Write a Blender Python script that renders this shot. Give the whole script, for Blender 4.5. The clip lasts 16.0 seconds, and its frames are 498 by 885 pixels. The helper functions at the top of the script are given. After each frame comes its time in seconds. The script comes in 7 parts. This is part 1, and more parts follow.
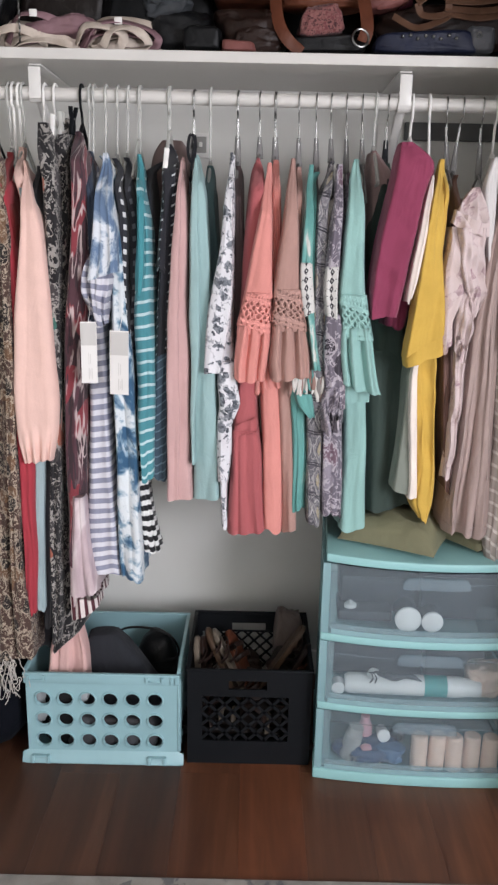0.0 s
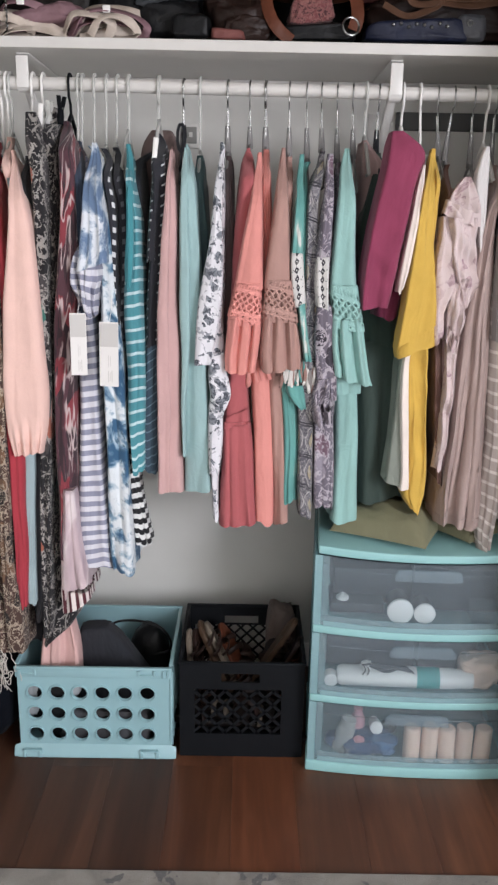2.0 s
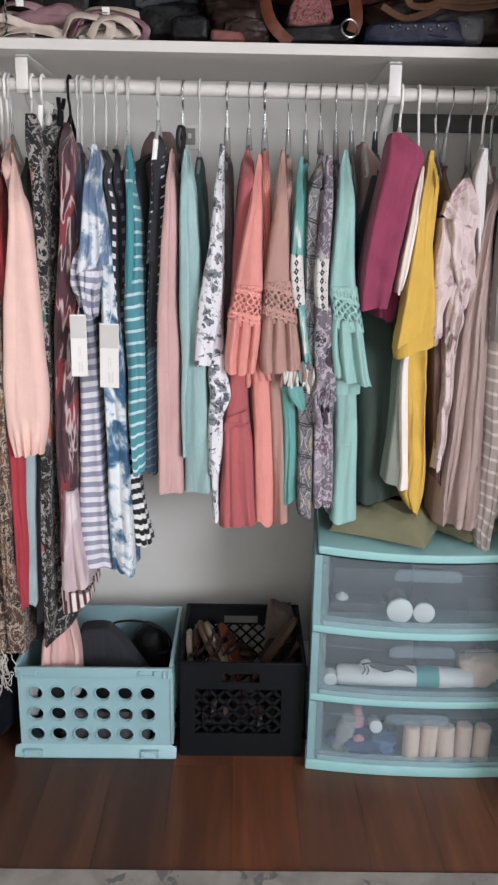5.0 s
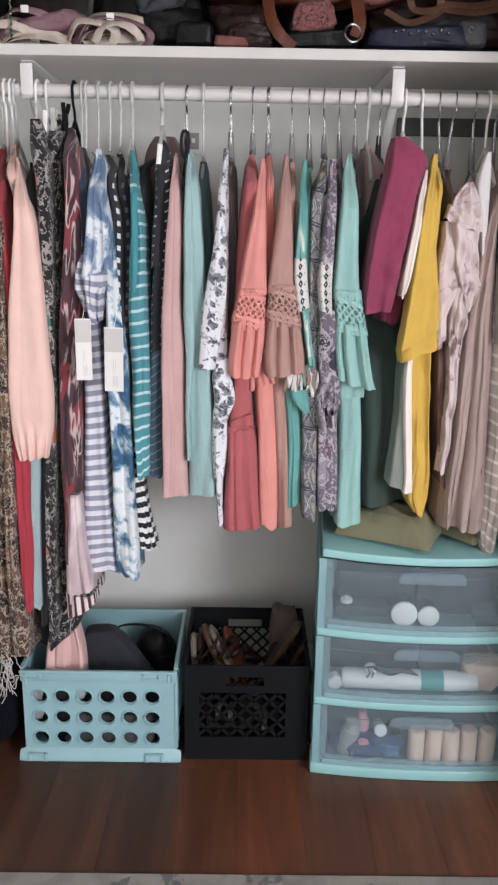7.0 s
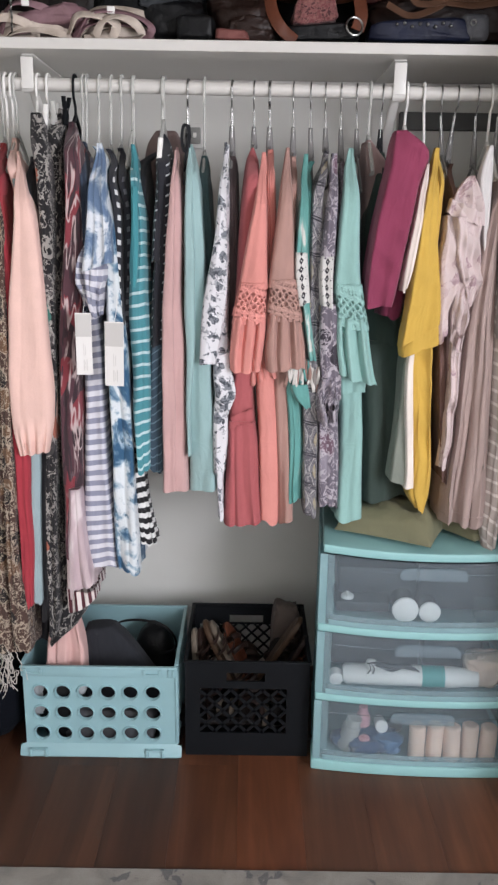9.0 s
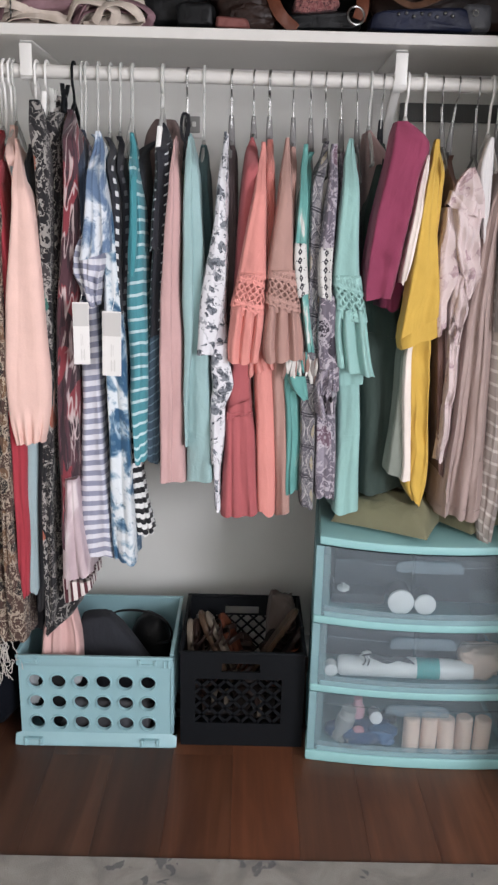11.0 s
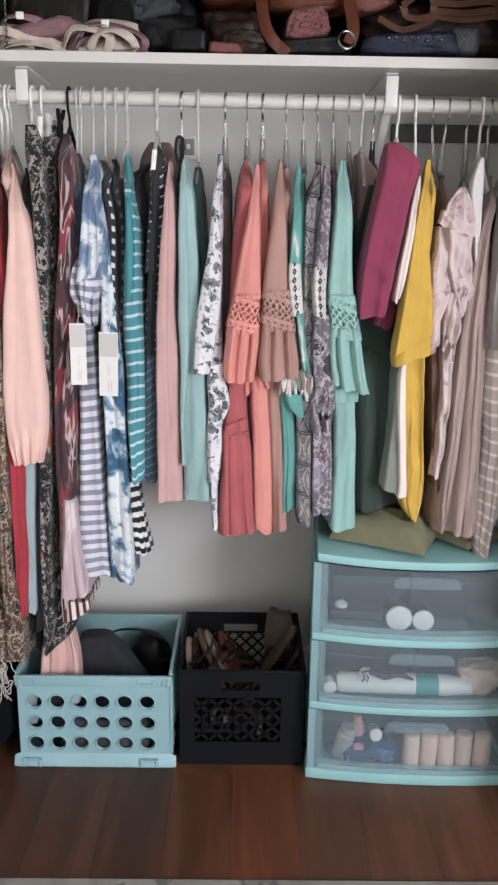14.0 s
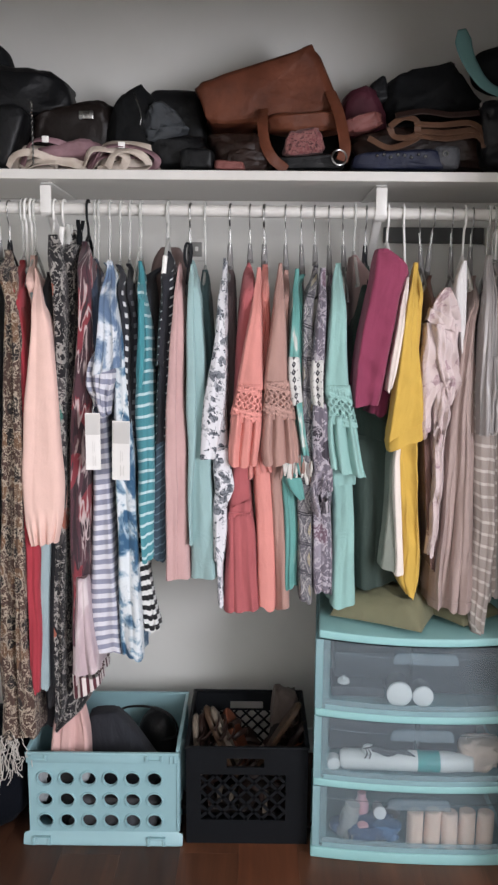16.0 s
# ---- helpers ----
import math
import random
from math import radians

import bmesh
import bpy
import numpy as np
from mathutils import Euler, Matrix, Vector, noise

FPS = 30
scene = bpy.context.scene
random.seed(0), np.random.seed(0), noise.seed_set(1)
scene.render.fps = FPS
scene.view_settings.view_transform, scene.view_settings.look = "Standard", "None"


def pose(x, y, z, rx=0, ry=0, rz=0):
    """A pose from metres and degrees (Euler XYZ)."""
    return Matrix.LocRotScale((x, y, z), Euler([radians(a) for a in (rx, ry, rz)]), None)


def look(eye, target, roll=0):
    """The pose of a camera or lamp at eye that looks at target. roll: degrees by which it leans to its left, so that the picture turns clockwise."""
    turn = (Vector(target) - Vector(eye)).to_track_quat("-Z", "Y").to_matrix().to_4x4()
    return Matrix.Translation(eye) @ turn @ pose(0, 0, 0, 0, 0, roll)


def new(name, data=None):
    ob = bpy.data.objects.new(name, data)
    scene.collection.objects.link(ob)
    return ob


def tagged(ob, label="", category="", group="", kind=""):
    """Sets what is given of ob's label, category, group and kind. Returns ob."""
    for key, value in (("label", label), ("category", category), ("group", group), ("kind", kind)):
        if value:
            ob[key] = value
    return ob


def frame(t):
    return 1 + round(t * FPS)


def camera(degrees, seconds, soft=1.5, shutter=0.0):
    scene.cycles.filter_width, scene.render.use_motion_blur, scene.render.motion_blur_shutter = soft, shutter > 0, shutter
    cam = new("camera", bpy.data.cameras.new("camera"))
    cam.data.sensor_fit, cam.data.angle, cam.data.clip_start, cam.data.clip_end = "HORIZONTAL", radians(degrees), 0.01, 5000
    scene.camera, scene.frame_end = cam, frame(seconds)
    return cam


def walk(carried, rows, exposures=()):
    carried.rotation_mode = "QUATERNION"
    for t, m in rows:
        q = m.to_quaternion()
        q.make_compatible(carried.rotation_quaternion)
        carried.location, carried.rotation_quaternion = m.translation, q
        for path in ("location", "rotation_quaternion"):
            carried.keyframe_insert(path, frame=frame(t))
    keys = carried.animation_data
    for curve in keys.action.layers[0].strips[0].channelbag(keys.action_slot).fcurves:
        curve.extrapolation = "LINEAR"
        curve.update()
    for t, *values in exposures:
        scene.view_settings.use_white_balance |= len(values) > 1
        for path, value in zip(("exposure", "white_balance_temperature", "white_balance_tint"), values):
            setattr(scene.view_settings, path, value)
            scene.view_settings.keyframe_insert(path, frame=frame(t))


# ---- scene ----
cam = camera(34.6, 16.0, 2.5)
PATH = [
    (0, (0.002, -0.114, 1.405), (-0.002, 1.82, 0.894), 1.2),
    (0.5, (0.009, -0.108, 1.407), (0.005, 1.824, 0.89), 1.2),
    (1, (0.005, -0.11, 1.4), (0.008, 1.821, 0.882), 1.2),
    (1.5, (0.014, -0.108, 1.4), (0.014, 1.822, 0.877), 1.1),
    (2, (0.01, -0.107, 1.397), (0.02, 1.823, 0.873), 1.1),
    (2.5, (0.014, -0.106, 1.403), (0.028, 1.823, 0.874), 1.1),
    (3, (0.013, -0.107, 1.402), (0.036, 1.822, 0.871), 1.1),
    (3.5, (0.014, -0.106, 1.396), (0.038, 1.822, 0.867), 1.1),
    (4, (0.007, -0.104, 1.399), (0.038, 1.823, 0.863), 1.1),
    (4.5, (0.001, -0.109, 1.401), (0.027, 1.819, 0.87), 1.1),
    (7, (-0.003, -0.116, 1.4), (0.01, 1.816, 0.885), 0.9),
    (7.5, (-0.007, -0.113, 1.402), (0.007, 1.818, 0.884), 0.9),
    (8, (0.004, -0.113, 1.394), (0.007, 1.819, 0.88), 0.9),
    (8.5, (0.003, -0.111, 1.395), (0.007, 1.82, 0.876), 0.9),
    (9, (0.004, -0.113, 1.392), (0.008, 1.818, 0.872), 0.9),
    (11.5, (0.003, -0.11, 1.391), (0.016, 1.815, 0.848), 1.5),
    (12, (0.002, -0.114, 1.399), (0.017, 1.812, 0.86), 1.4),
    (12.5, (0.007, -0.116, 1.418), (0.022, 1.811, 0.883), 1.2),
    (13, (0.012, -0.124, 1.41), (0.024, 1.808, 0.894), 1.0),
    (13.5, (0.006, -0.12, 1.401), (0.024, 1.815, 0.896), 0.9),
    (14, (0.004, -0.12, 1.399), (0.023, 1.816, 0.897), 0.9),
    (14.5, (0.012, -0.132, 1.42), (0.022, 1.807, 0.931), 0.8),
    (15, (0.007, -0.175, 1.443), (0.013, 1.778, 1.009), 0.7),
    (15.5, (0.011, -0.216, 1.446), (0.008, 1.752, 1.089), 0.5),
    (16, (0.02, -0.233, 1.436), (0.011, 1.742, 1.124), 0.5),
]
walk(cam, [(t, look(eye, target, roll)) for t, eye, target, roll in PATH])

# ---- light: daylight from a window in the bedroom wall to the right of the camera ----
world = bpy.data.worlds.new("daylight")
scene.world = world
world.use_nodes = True
sky = world.node_tree.nodes.new("ShaderNodeTexSky")
sky.sky_type, sky.sun_disc = "NISHITA", False
sky.sun_elevation, sky.sun_rotation = radians(40), radians(150)
world.node_tree.links.new(sky.outputs[0], world.node_tree.nodes["Background"].inputs[0])
world.node_tree.nodes["Background"].inputs[1].default_value = 0.12

WIN_X, WIN_Y, WIN_Z, WIN_W, WIN_H = 2.1, -1.6, 1.4, 2.1, 1.36
lamp = new("window_daylight", bpy.data.lights.new("window_daylight", "AREA"))
lamp.data.shape, lamp.data.size, lamp.data.size_y = "RECTANGLE", WIN_W, WIN_H
lamp.data.energy, lamp.data.color = 197, (0.965, 0.965, 1.055)
lamp.matrix_world = look((WIN_X - 0.03, WIN_Y, WIN_Z), (0.0, WIN_Y, WIN_Z))
scene.view_settings.exposure = 0.0


# ---- materials ----
def lin(h):
    """Linear colour from a hex string."""
    c = [int(h[i:i + 2], 16) / 255 for i in (0, 2, 4)]
    return tuple(v / 12.92 if v < 0.04045 else ((v + 0.055) / 1.055) ** 2.4 for v in c) + (1.0,)


class Nodes:
    """A small builder for a node material."""

    def __init__(self, name):
        self.mat = bpy.data.materials.new(name)
        self.mat.use_nodes = True
        self.solid = False
        self.tree = self.mat.node_tree
        self.bsdf = self.tree.nodes["Principled BSDF"]
        self.out = self.tree.nodes["Material Output"]

    def put(self, kind, ins=None, operation=None, feature=None, blend_type=None):
        n = self.tree.nodes.new("ShaderNode" + kind)
        if operation:
            n.operation = operation
        if feature:
            n.feature = feature
        if blend_type:
            n.data_type, n.blend_type = "RGBA", blend_type
        for k, v in (ins or {}).items():
            self.link(v, n.inputs[k])
        return n

    def link(self, v, socket):
        if isinstance(v, bpy.types.NodeSocket):
            self.tree.links.new(v, socket)
        elif isinstance(v, bpy.types.Node):
            self.tree.links.new(v.outputs[0], socket)
        else:
            socket.default_value = v

    def set(self, **ins):
        for k, v in ins.items():
            self.link(v, self.bsdf.inputs[k.replace("_", " ")])

    def math(self, op, a, b=0.0, c=None):
        n = self.put("Math", {0: a, 1: b}, operation=op)
        if c is not None:
            self.link(c, n.inputs[2])
        return n.outputs[0]

    def mix(self, f, a, b, mode="MIX"):
        n = self.put("Mix", blend_type=mode)
        self.link(f, n.inputs[0])
        self.link(a, n.inputs[6])
        self.link(b, n.inputs[7])
        return n.outputs[2]

    def ramp(self, f, stops, hard=False):
        n = self.put("ValToRGB", {0: f})
        n.color_ramp.interpolation = "CONSTANT" if hard else "LINEAR"
        e = n.color_ramp.elements
        while len(e) < len(stops):
            e.new(0.5)
        for el, (p, c) in zip(e, stops):
            el.position, el.color = p, c if len(c) == 4 else (*c, 1)
        return n.outputs[0]

    def uv(self, sx=1.0, sy=1.0, off=0.0):
        t = self.put("TexCoord")
        if self.solid:
            return self.put("Mapping", {0: t.outputs["Object"], "Scale": (sx, sx, sy), "Location": (off, off * 0.7, 0)}).outputs[0]
        return self.put("Mapping", {0: t.outputs["UV"], "Scale": (sx, sy, 1), "Location": (off, off * 0.7, 0)}).outputs[0]

    def obj(self, s=(1, 1, 1)):
        t = self.put("TexCoord")
        return self.put("Mapping", {0: t.outputs["Object"], "Scale": s}).outputs[0]

    def noise(self, vec, scale, detail=3.0, distort=0.0, rough=0.55):
        n = self.put("TexNoise", {"Vector": vec, "Scale": scale, "Detail": detail, "Distortion": distort, "Roughness": rough})
        return n.outputs[0]

    def bump(self, h, strength=0.2, dist=0.002, prev=None):
        n = self.put("Bump", {"Height": h, "Strength": strength, "Distance": dist})
        if prev is not None:
            self.link(prev, n.inputs["Normal"])
        return n.outputs[0]


def cloth(name, colour, rough=0.9, sheen=0.1, weave=700.0, wrinkle=0.5, off=0.0, solid=False, spec=0.5):
    """Woven or knitted cloth; colour is a hex string or a function of the builder that gives a colour socket."""
    m = Nodes(name)
    m.solid = solid
    base = lin(colour) if isinstance(colour, str) else colour(m)
    big = m.noise(m.uv(1, 1, off), 9.0, 3)
    base = m.mix(1.0, base, m.ramp(big, [(0.25, (0.86, 0.86, 0.86)), (0.75, (1.0, 1.0, 1.0))]), "MULTIPLY")
    fine = m.noise(m.uv(weave, weave * 0.6, off), 1.0, 2)
    base = m.mix(1.0, base, m.ramp(fine, [(0.3, (0.92, 0.92, 0.92)), (0.7, (1.0, 1.0, 1.0))]), "MULTIPLY")
    fold = m.noise(m.uv(34, 7, off), 1.0, 2, 0.6)
    cross = m.noise(m.uv(26, 19, off + 2), 1.0, 3, 1.2)
    nrm = m.bump(cross, wrinkle * 0.9, 0.005, m.bump(fold, wrinkle * 1.3, 0.006))
    m.set(Base_Color=base, Roughness=rough, Sheen_Weight=sheen, Specular_IOR_Level=spec, Normal=m.bump(fine, 0.25, 0.0006, nrm))
    return m.mat


def stripes(a, b, period, duty=0.5, off=0.0, wob=0.0012):
    def build(m):
        sep = m.put("SeparateXYZ", {0: m.uv(1, 1)})
        w = m.noise(m.uv(14, 3, off), 1.0, 2)
        v = m.math("ADD", sep.outputs[1], m.math("MULTIPLY", m.math("SUBTRACT", w, 0.5), wob * 8))
        f = m.math("FRACT", m.math("DIVIDE", v, period))
        return m.mix(m.math("LESS_THAN", f, duty), lin(b), lin(a))
    return build


def blotch(stops, scale=25.0, sx=1.0, sy=1.0, distort=1.5, detail=3.0, off=0.0, hard=False):
    """Flowing printed pattern of several colours."""
    def build(m):
        n = m.noise(m.uv(sx, sy, off), scale, detail, distort, 0.5)
        return m.ramp(n, [(p, lin(c)) for p, c in stops], hard)
    return build


def flames(dark, mid, red, pale, off=0.0):
    """Woven print of upright licks of colour, edged with wavering pale outlines."""
    def build(m):
        field = m.noise(m.uv(44, 7.5, off), 1.0, 2, 0.35)
        col = m.mix(m.math("GREATER_THAN", m.noise(m.uv(70, 9, off + 5), 1.0, 3, 0.6), 0.5), lin(dark), lin(mid))
        zone = m.noise(m.uv(14, 5, off + 2), 1.0, 1, 0.3)
        col = m.mix(m.math("MULTIPLY", m.math("GREATER_THAN", zone, 0.52), m.math("GREATER_THAN", field, 0.45)), col, lin(red))
        edge = m.math("ABSOLUTE", m.math("SUBTRACT", field, m.math("ADD", 0.43, m.math("MULTIPLY", zone, 0.12))))
        line = m.ramp(edge, [(0.012, (0.9, 0.9, 0.9)), (0.035, (0, 0, 0))])
        gate = m.ramp(m.noise(m.uv(16, 7, off + 7), 1.0, 2), [(0.42, (0, 0, 0)), (0.52, (1, 1, 1))])
        lick = m.ramp(m.noise(m.uv(60, 8, off + 9), 1.0, 3, 0.4), [(0.64, (0, 0, 0)), (0.70, (0.8, 0.8, 0.8))])
        return m.mix(m.math("MAXIMUM", m.math("MULTIPLY", line, gate), lick), col, lin(pale))
    return build


def inked(ground, line, patches, scale=14.0, off=0.0, amount=1.0):
    """Crowded print: small light scrolls, leaves and dots on a dark ground, with patches (colour, share) of other colours."""
    def build(m):
        warp = m.put("TexNoise", {"Vector": m.uv(1, 1, off), "Scale": 34.0, "Detail": 2.0})
        vec = m.put("VectorMath", {0: m.uv(1, 0.8, off), 1: m.put("VectorMath", {0: warp.outputs[1], "Scale": 0.012}, operation="SCALE").outputs[0]}, operation="ADD").outputs[0]
        vor = m.put("TexVoronoi", {"Vector": vec, "Scale": scale})
        pick = m.put("SeparateColor", {0: vor.outputs[1]})
        col, lo = lin(ground), 0.0
        for c, share in patches:
            f = m.math("MULTIPLY", m.math("GREATER_THAN", pick.outputs[0], lo), m.math("LESS_THAN", pick.outputs[0], lo + share))
            col = m.mix(m.math("MULTIPLY", f, m.math("LESS_THAN", vor.outputs[0], 0.5)), col, lin(c))
            lo += share
        scroll = m.math("LESS_THAN", m.math("ABSOLUTE", m.math("SUBTRACT", m.noise(vec, scale * 3.4, 0.5, 1.2), 0.5)), 0.04 * amount)
        leaf = m.put("TexVoronoi", {"Vector": vec, "Scale": scale * 4.5})
        leaves = m.math("MULTIPLY", m.math("LESS_THAN", leaf.outputs[0], 0.30), m.math("GREATER_THAN", pick.outputs[1], 0.55))
        dots = m.math("MULTIPLY", m.math("LESS_THAN", m.put("TexVoronoi", {"Vector": vec, "Scale": scale * 9}).outputs[0], 0.24), m.math("LESS_THAN", pick.outputs[1], 0.25))
        edge = m.math("LESS_THAN", m.math("ABSOLUTE", m.math("SUBTRACT", vor.outputs[0], 0.5)), 0.03)
        mark = m.math("MAXIMUM", m.math("MAXIMUM", scroll, leaves), m.math("MAXIMUM", dots, edge))
        mark = m.math("MULTIPLY", mark, m.math("GREATER_THAN", m.noise(m.uv(1, 1, off + 4), scale * 1.6, 2), 0.5 - 0.07 * amount))
        return m.mix(m.math("MULTIPLY", mark, 0.85), col, lin(line))
    return build


def dashes(ground, low, bright, dim, period, turn):
    """Black cloth with broken pale dashes above the height turn, and faint whole stripes on slate below it."""
    def build(m):
        sep = m.put("SeparateXYZ", {0: m.uv(1, 1)})
        u, v = sep.outputs[0], sep.outputs[1]
        wob = m.math("MULTIPLY", m.math("SUBTRACT", m.noise(m.uv(30, 6), 1.0, 2), 0.5), 0.012)
        slope = m.math("MULTIPLY", u, -0.4)
        f = m.math("FRACT", m.math("DIVIDE", m.math("ADD", v, m.math("ADD", wob, slope)), period))
        line = m.math("LESS_THAN", f, 0.19)
        fr = m.math("PINGPONG", m.math("DIVIDE", m.math("SUBTRACT", u, 0.005), 0.017), 1.0)
        cols = m.math("LESS_THAN", m.math("ADD", fr, m.math("MULTIPLY", m.noise(m.uv(70, 70), 1.0, 1), 0.4)), 0.56)
        below = m.math("LESS_THAN", m.math("ADD", v, m.math("MULTIPLY", wob, 6.0)), turn)
        base = m.mix(below, lin(ground), lin(low))
        top = m.math("MULTIPLY", m.math("MULTIPLY", line, cols), m.math("SUBTRACT", 1.0, below))
        return m.mix(m.math("MULTIPLY", m.math("MULTIPLY", line, below), 0.7), m.mix(top, base, lin(bright)), lin(dim))
    return build


def clouds(deep, mid, white, speck, off=0.0, pale=None):
    """Tie-dyed cloth: drifting white clouds on blue, with leaf-like flecks along their edges; white below the height pale."""
    def build(m):
        big = m.noise(m.uv(1, 0.8, off), 14.0, 6, 0.4)
        if pale:
            v = m.put("SeparateXYZ", {0: m.uv(1, 1)}).outputs[1]
            big = m.math("SUBTRACT", big, m.math("MULTIPLY", m.math("MINIMUM", m.math("MAXIMUM", m.math("SUBTRACT", v, pale), -0.06), 0.09), 0.45))
        col = m.ramp(big, [(0.44, lin(deep)), (0.49, lin(mid)), (0.535, lin(white)), (0.60, lin(white)), (0.645, lin(mid)), (0.69, lin(deep))])
        fleck = m.noise(m.uv(1, 1, off + 3), 70.0, 3, 0.8)
        near = m.ramp(big, [(0.42, (0, 0, 0)), (0.48, (1, 1, 1)), (0.56, (0, 0, 0))])
        return m.mix(m.math("MULTIPLY", m.math("GREATER_THAN", fleck, 0.6), near), col, lin(speck))
    return build


def florals(ground, petals, leaf, scale=17.0, size=0.3, off=0.0, sparse=0.0):
    """Light cloth with scattered dark flowers."""
    def build(m):
        warp = m.put("TexNoise", {"Vector": m.uv(1, 1, off), "Scale": 75.0, "Detail": 2.0})
        vec = m.put("VectorMath", {0: m.uv(1, 1, off), 1: m.put("VectorMath", {0: warp.outputs[1], "Scale": 0.022}, operation="SCALE").outputs[0]}, operation="ADD").outputs[0]
        vor = m.put("TexVoronoi", {"Vector": vec, "Scale": scale})
        rnd = m.put("SeparateColor", {0: vor.outputs[1]}).outputs[0]
        f = m.math("LESS_THAN", vor.outputs[0], m.math("MULTIPLY", m.math("ADD", m.math("MULTIPLY", rnd, 1.1), 0.45), size))
        if sparse:
            f = m.math("MULTIPLY", f, m.math("GREATER_THAN", m.noise(m.uv(1, 1, off + 9), 13.0, 1), sparse))
        inner = m.math("GREATER_THAN", m.noise(vec, 130.0, 2), 0.5)
        col = m.mix(f, lin(ground), m.mix(inner, lin(petals), lin(leaf)))
        twig = m.math("LESS_THAN", m.math("ABSOLUTE", m.math("SUBTRACT", m.noise(vec, 24.0, 2, 0.5), 0.5)), 0.02)
        near = m.math("LESS_THAN", vor.outputs[0], size * 1.7)
        return m.mix(m.math("MULTIPLY", m.math("MULTIPLY", twig, near), 0.7), col, lin(leaf))
    return build


def ornate(pale, mid, grey, dark, cream, band=0.078, half=0.017, off=0.0):
    """Rows of large nested lozenges and ovals, parted by dark double rings, broken up by fine scrolls."""
    def build(m):
        warp = m.put("TexNoise", {"Vector": m.uv(1, 1, off), "Scale": 38.0, "Detail": 2.0})
        vec = m.put("VectorMath", {0: m.uv(1, 1, off), 1: m.put("VectorMath", {0: warp.outputs[1], "Scale": 0.011}, operation="SCALE").outputs[0]}, operation="ADD").outputs[0]
        sep = m.put("SeparateXYZ", {0: vec})
        q = m.math("DIVIDE", sep.outputs[1], band)
        fv = m.math("FRACT", q)
        kind = m.math("FRACT", m.math("MULTIPLY", m.math("SINE", m.math("MULTIPLY", m.math("FLOOR", q), 12.9)), 43.7))
        du = m.math("SUBTRACT", 1.0, m.math("PINGPONG", m.math("DIVIDE", sep.outputs[0], half), 1.0))
        dv = m.math("MULTIPLY", m.math("ABSOLUTE", m.math("SUBTRACT", fv, 0.55)), 2.0)
        d = m.math("ADD", m.math("POWER", dv, m.math("ADD", 0.9, kind)), m.math("MULTIPLY", du, m.math("ADD", 0.6, m.math("MULTIPLY", kind, 0.5))))
        first = m.ramp(d, [(0.0, lin(grey)), (0.2, lin(pale)), (0.36, lin(dark)), (0.42, lin(mid)), (0.62, lin(pale)), (0.7, lin(dark)), (0.76, lin(grey)), (1.0, lin(mid))], True)
        second = m.ramp(d, [(0.0, lin(cream)), (0.3, lin(dark)), (0.35, lin(grey)), (0.55, lin(mid)), (0.72, lin(dark)), (0.78, lin(pale)), (0.9, lin(grey))], True)
        col = m.mix(m.math("GREATER_THAN", kind, 0.5), first, second)
        scroll = m.math("LESS_THAN", m.math("ABSOLUTE", m.math("SUBTRACT", m.noise(vec, 85.0, 1.0, 1.0), 0.5)), 0.035)
        col = m.mix(m.math("MULTIPLY", scroll, 0.6), col, lin(pale))
        ring = m.math("LESS_THAN", m.math("ABSOLUTE", m.math("SUBTRACT", m.math("ABSOLUTE", m.math("SUBTRACT", fv, 0.06)), 0.035)), 0.02)
        return m.mix(ring, col, lin(dark))
    return build


def motifs(ground, ink):
    """White cloth with a column of dark hollow diamonds between rows of dots."""
    def build(m):
        warp = m.math("MULTIPLY", m.math("SUBTRACT", m.noise(m.uv(60, 60), 1.0, 2), 0.5), 0.006)
        sep = m.put("SeparateXYZ", {0: m.uv(1, 1)})
        u, v = m.math("ADD", sep.outputs[0], warp), m.math("ADD", sep.outputs[1], warp)
        fu = m.math("DIVIDE", m.math("ABSOLUTE", m.math("SUBTRACT", u, 0.016)), 0.0055)
        fv = m.math("MULTIPLY", m.math("ABSOLUTE", m.math("SUBTRACT", m.math("FRACT", m.math("DIVIDE", v, 0.019)), 0.5)), 2.0)
        d = m.math("ADD", fu, fv)
        ring = m.math("MULTIPLY", m.math("LESS_THAN", d, 0.95), m.math("GREATER_THAN", d, 0.25))
        dots = m.math("LESS_THAN", m.put("TexVoronoi", {"Vector": m.uv(1, 1), "Scale": 190.0}).outputs[0], 0.26)
        side = m.math("MULTIPLY", dots, m.math("MULTIPLY", m.math("GREATER_THAN", fu, 1.05), m.math("LESS_THAN", fv, 0.45)))
        return m.mix(m.math("MAXIMUM", ring, side), lin(ground), lin(ink))
    return build


def stitched(ground, line, period=0.02, across=0.022, lo=0.0, hi=0.45):
    """Dark cloth with a ladder of short pale stitches."""
    def build(m):
        sep = m.put("SeparateXYZ", {0: m.uv(1, 1)})
        f = m.math("LESS_THAN", m.math("FRACT", m.math("DIVIDE", sep.outputs[1], period)), 0.42)
        fr = m.math("FRACT", m.math("DIVIDE", sep.outputs[0], across))
        g = m.math("MULTIPLY", m.math("LESS_THAN", fr, hi), m.math("GREATER_THAN", fr, lo))
        return m.mix(m.math("MULTIPLY", f, g), lin(ground), lin(line))
    return build


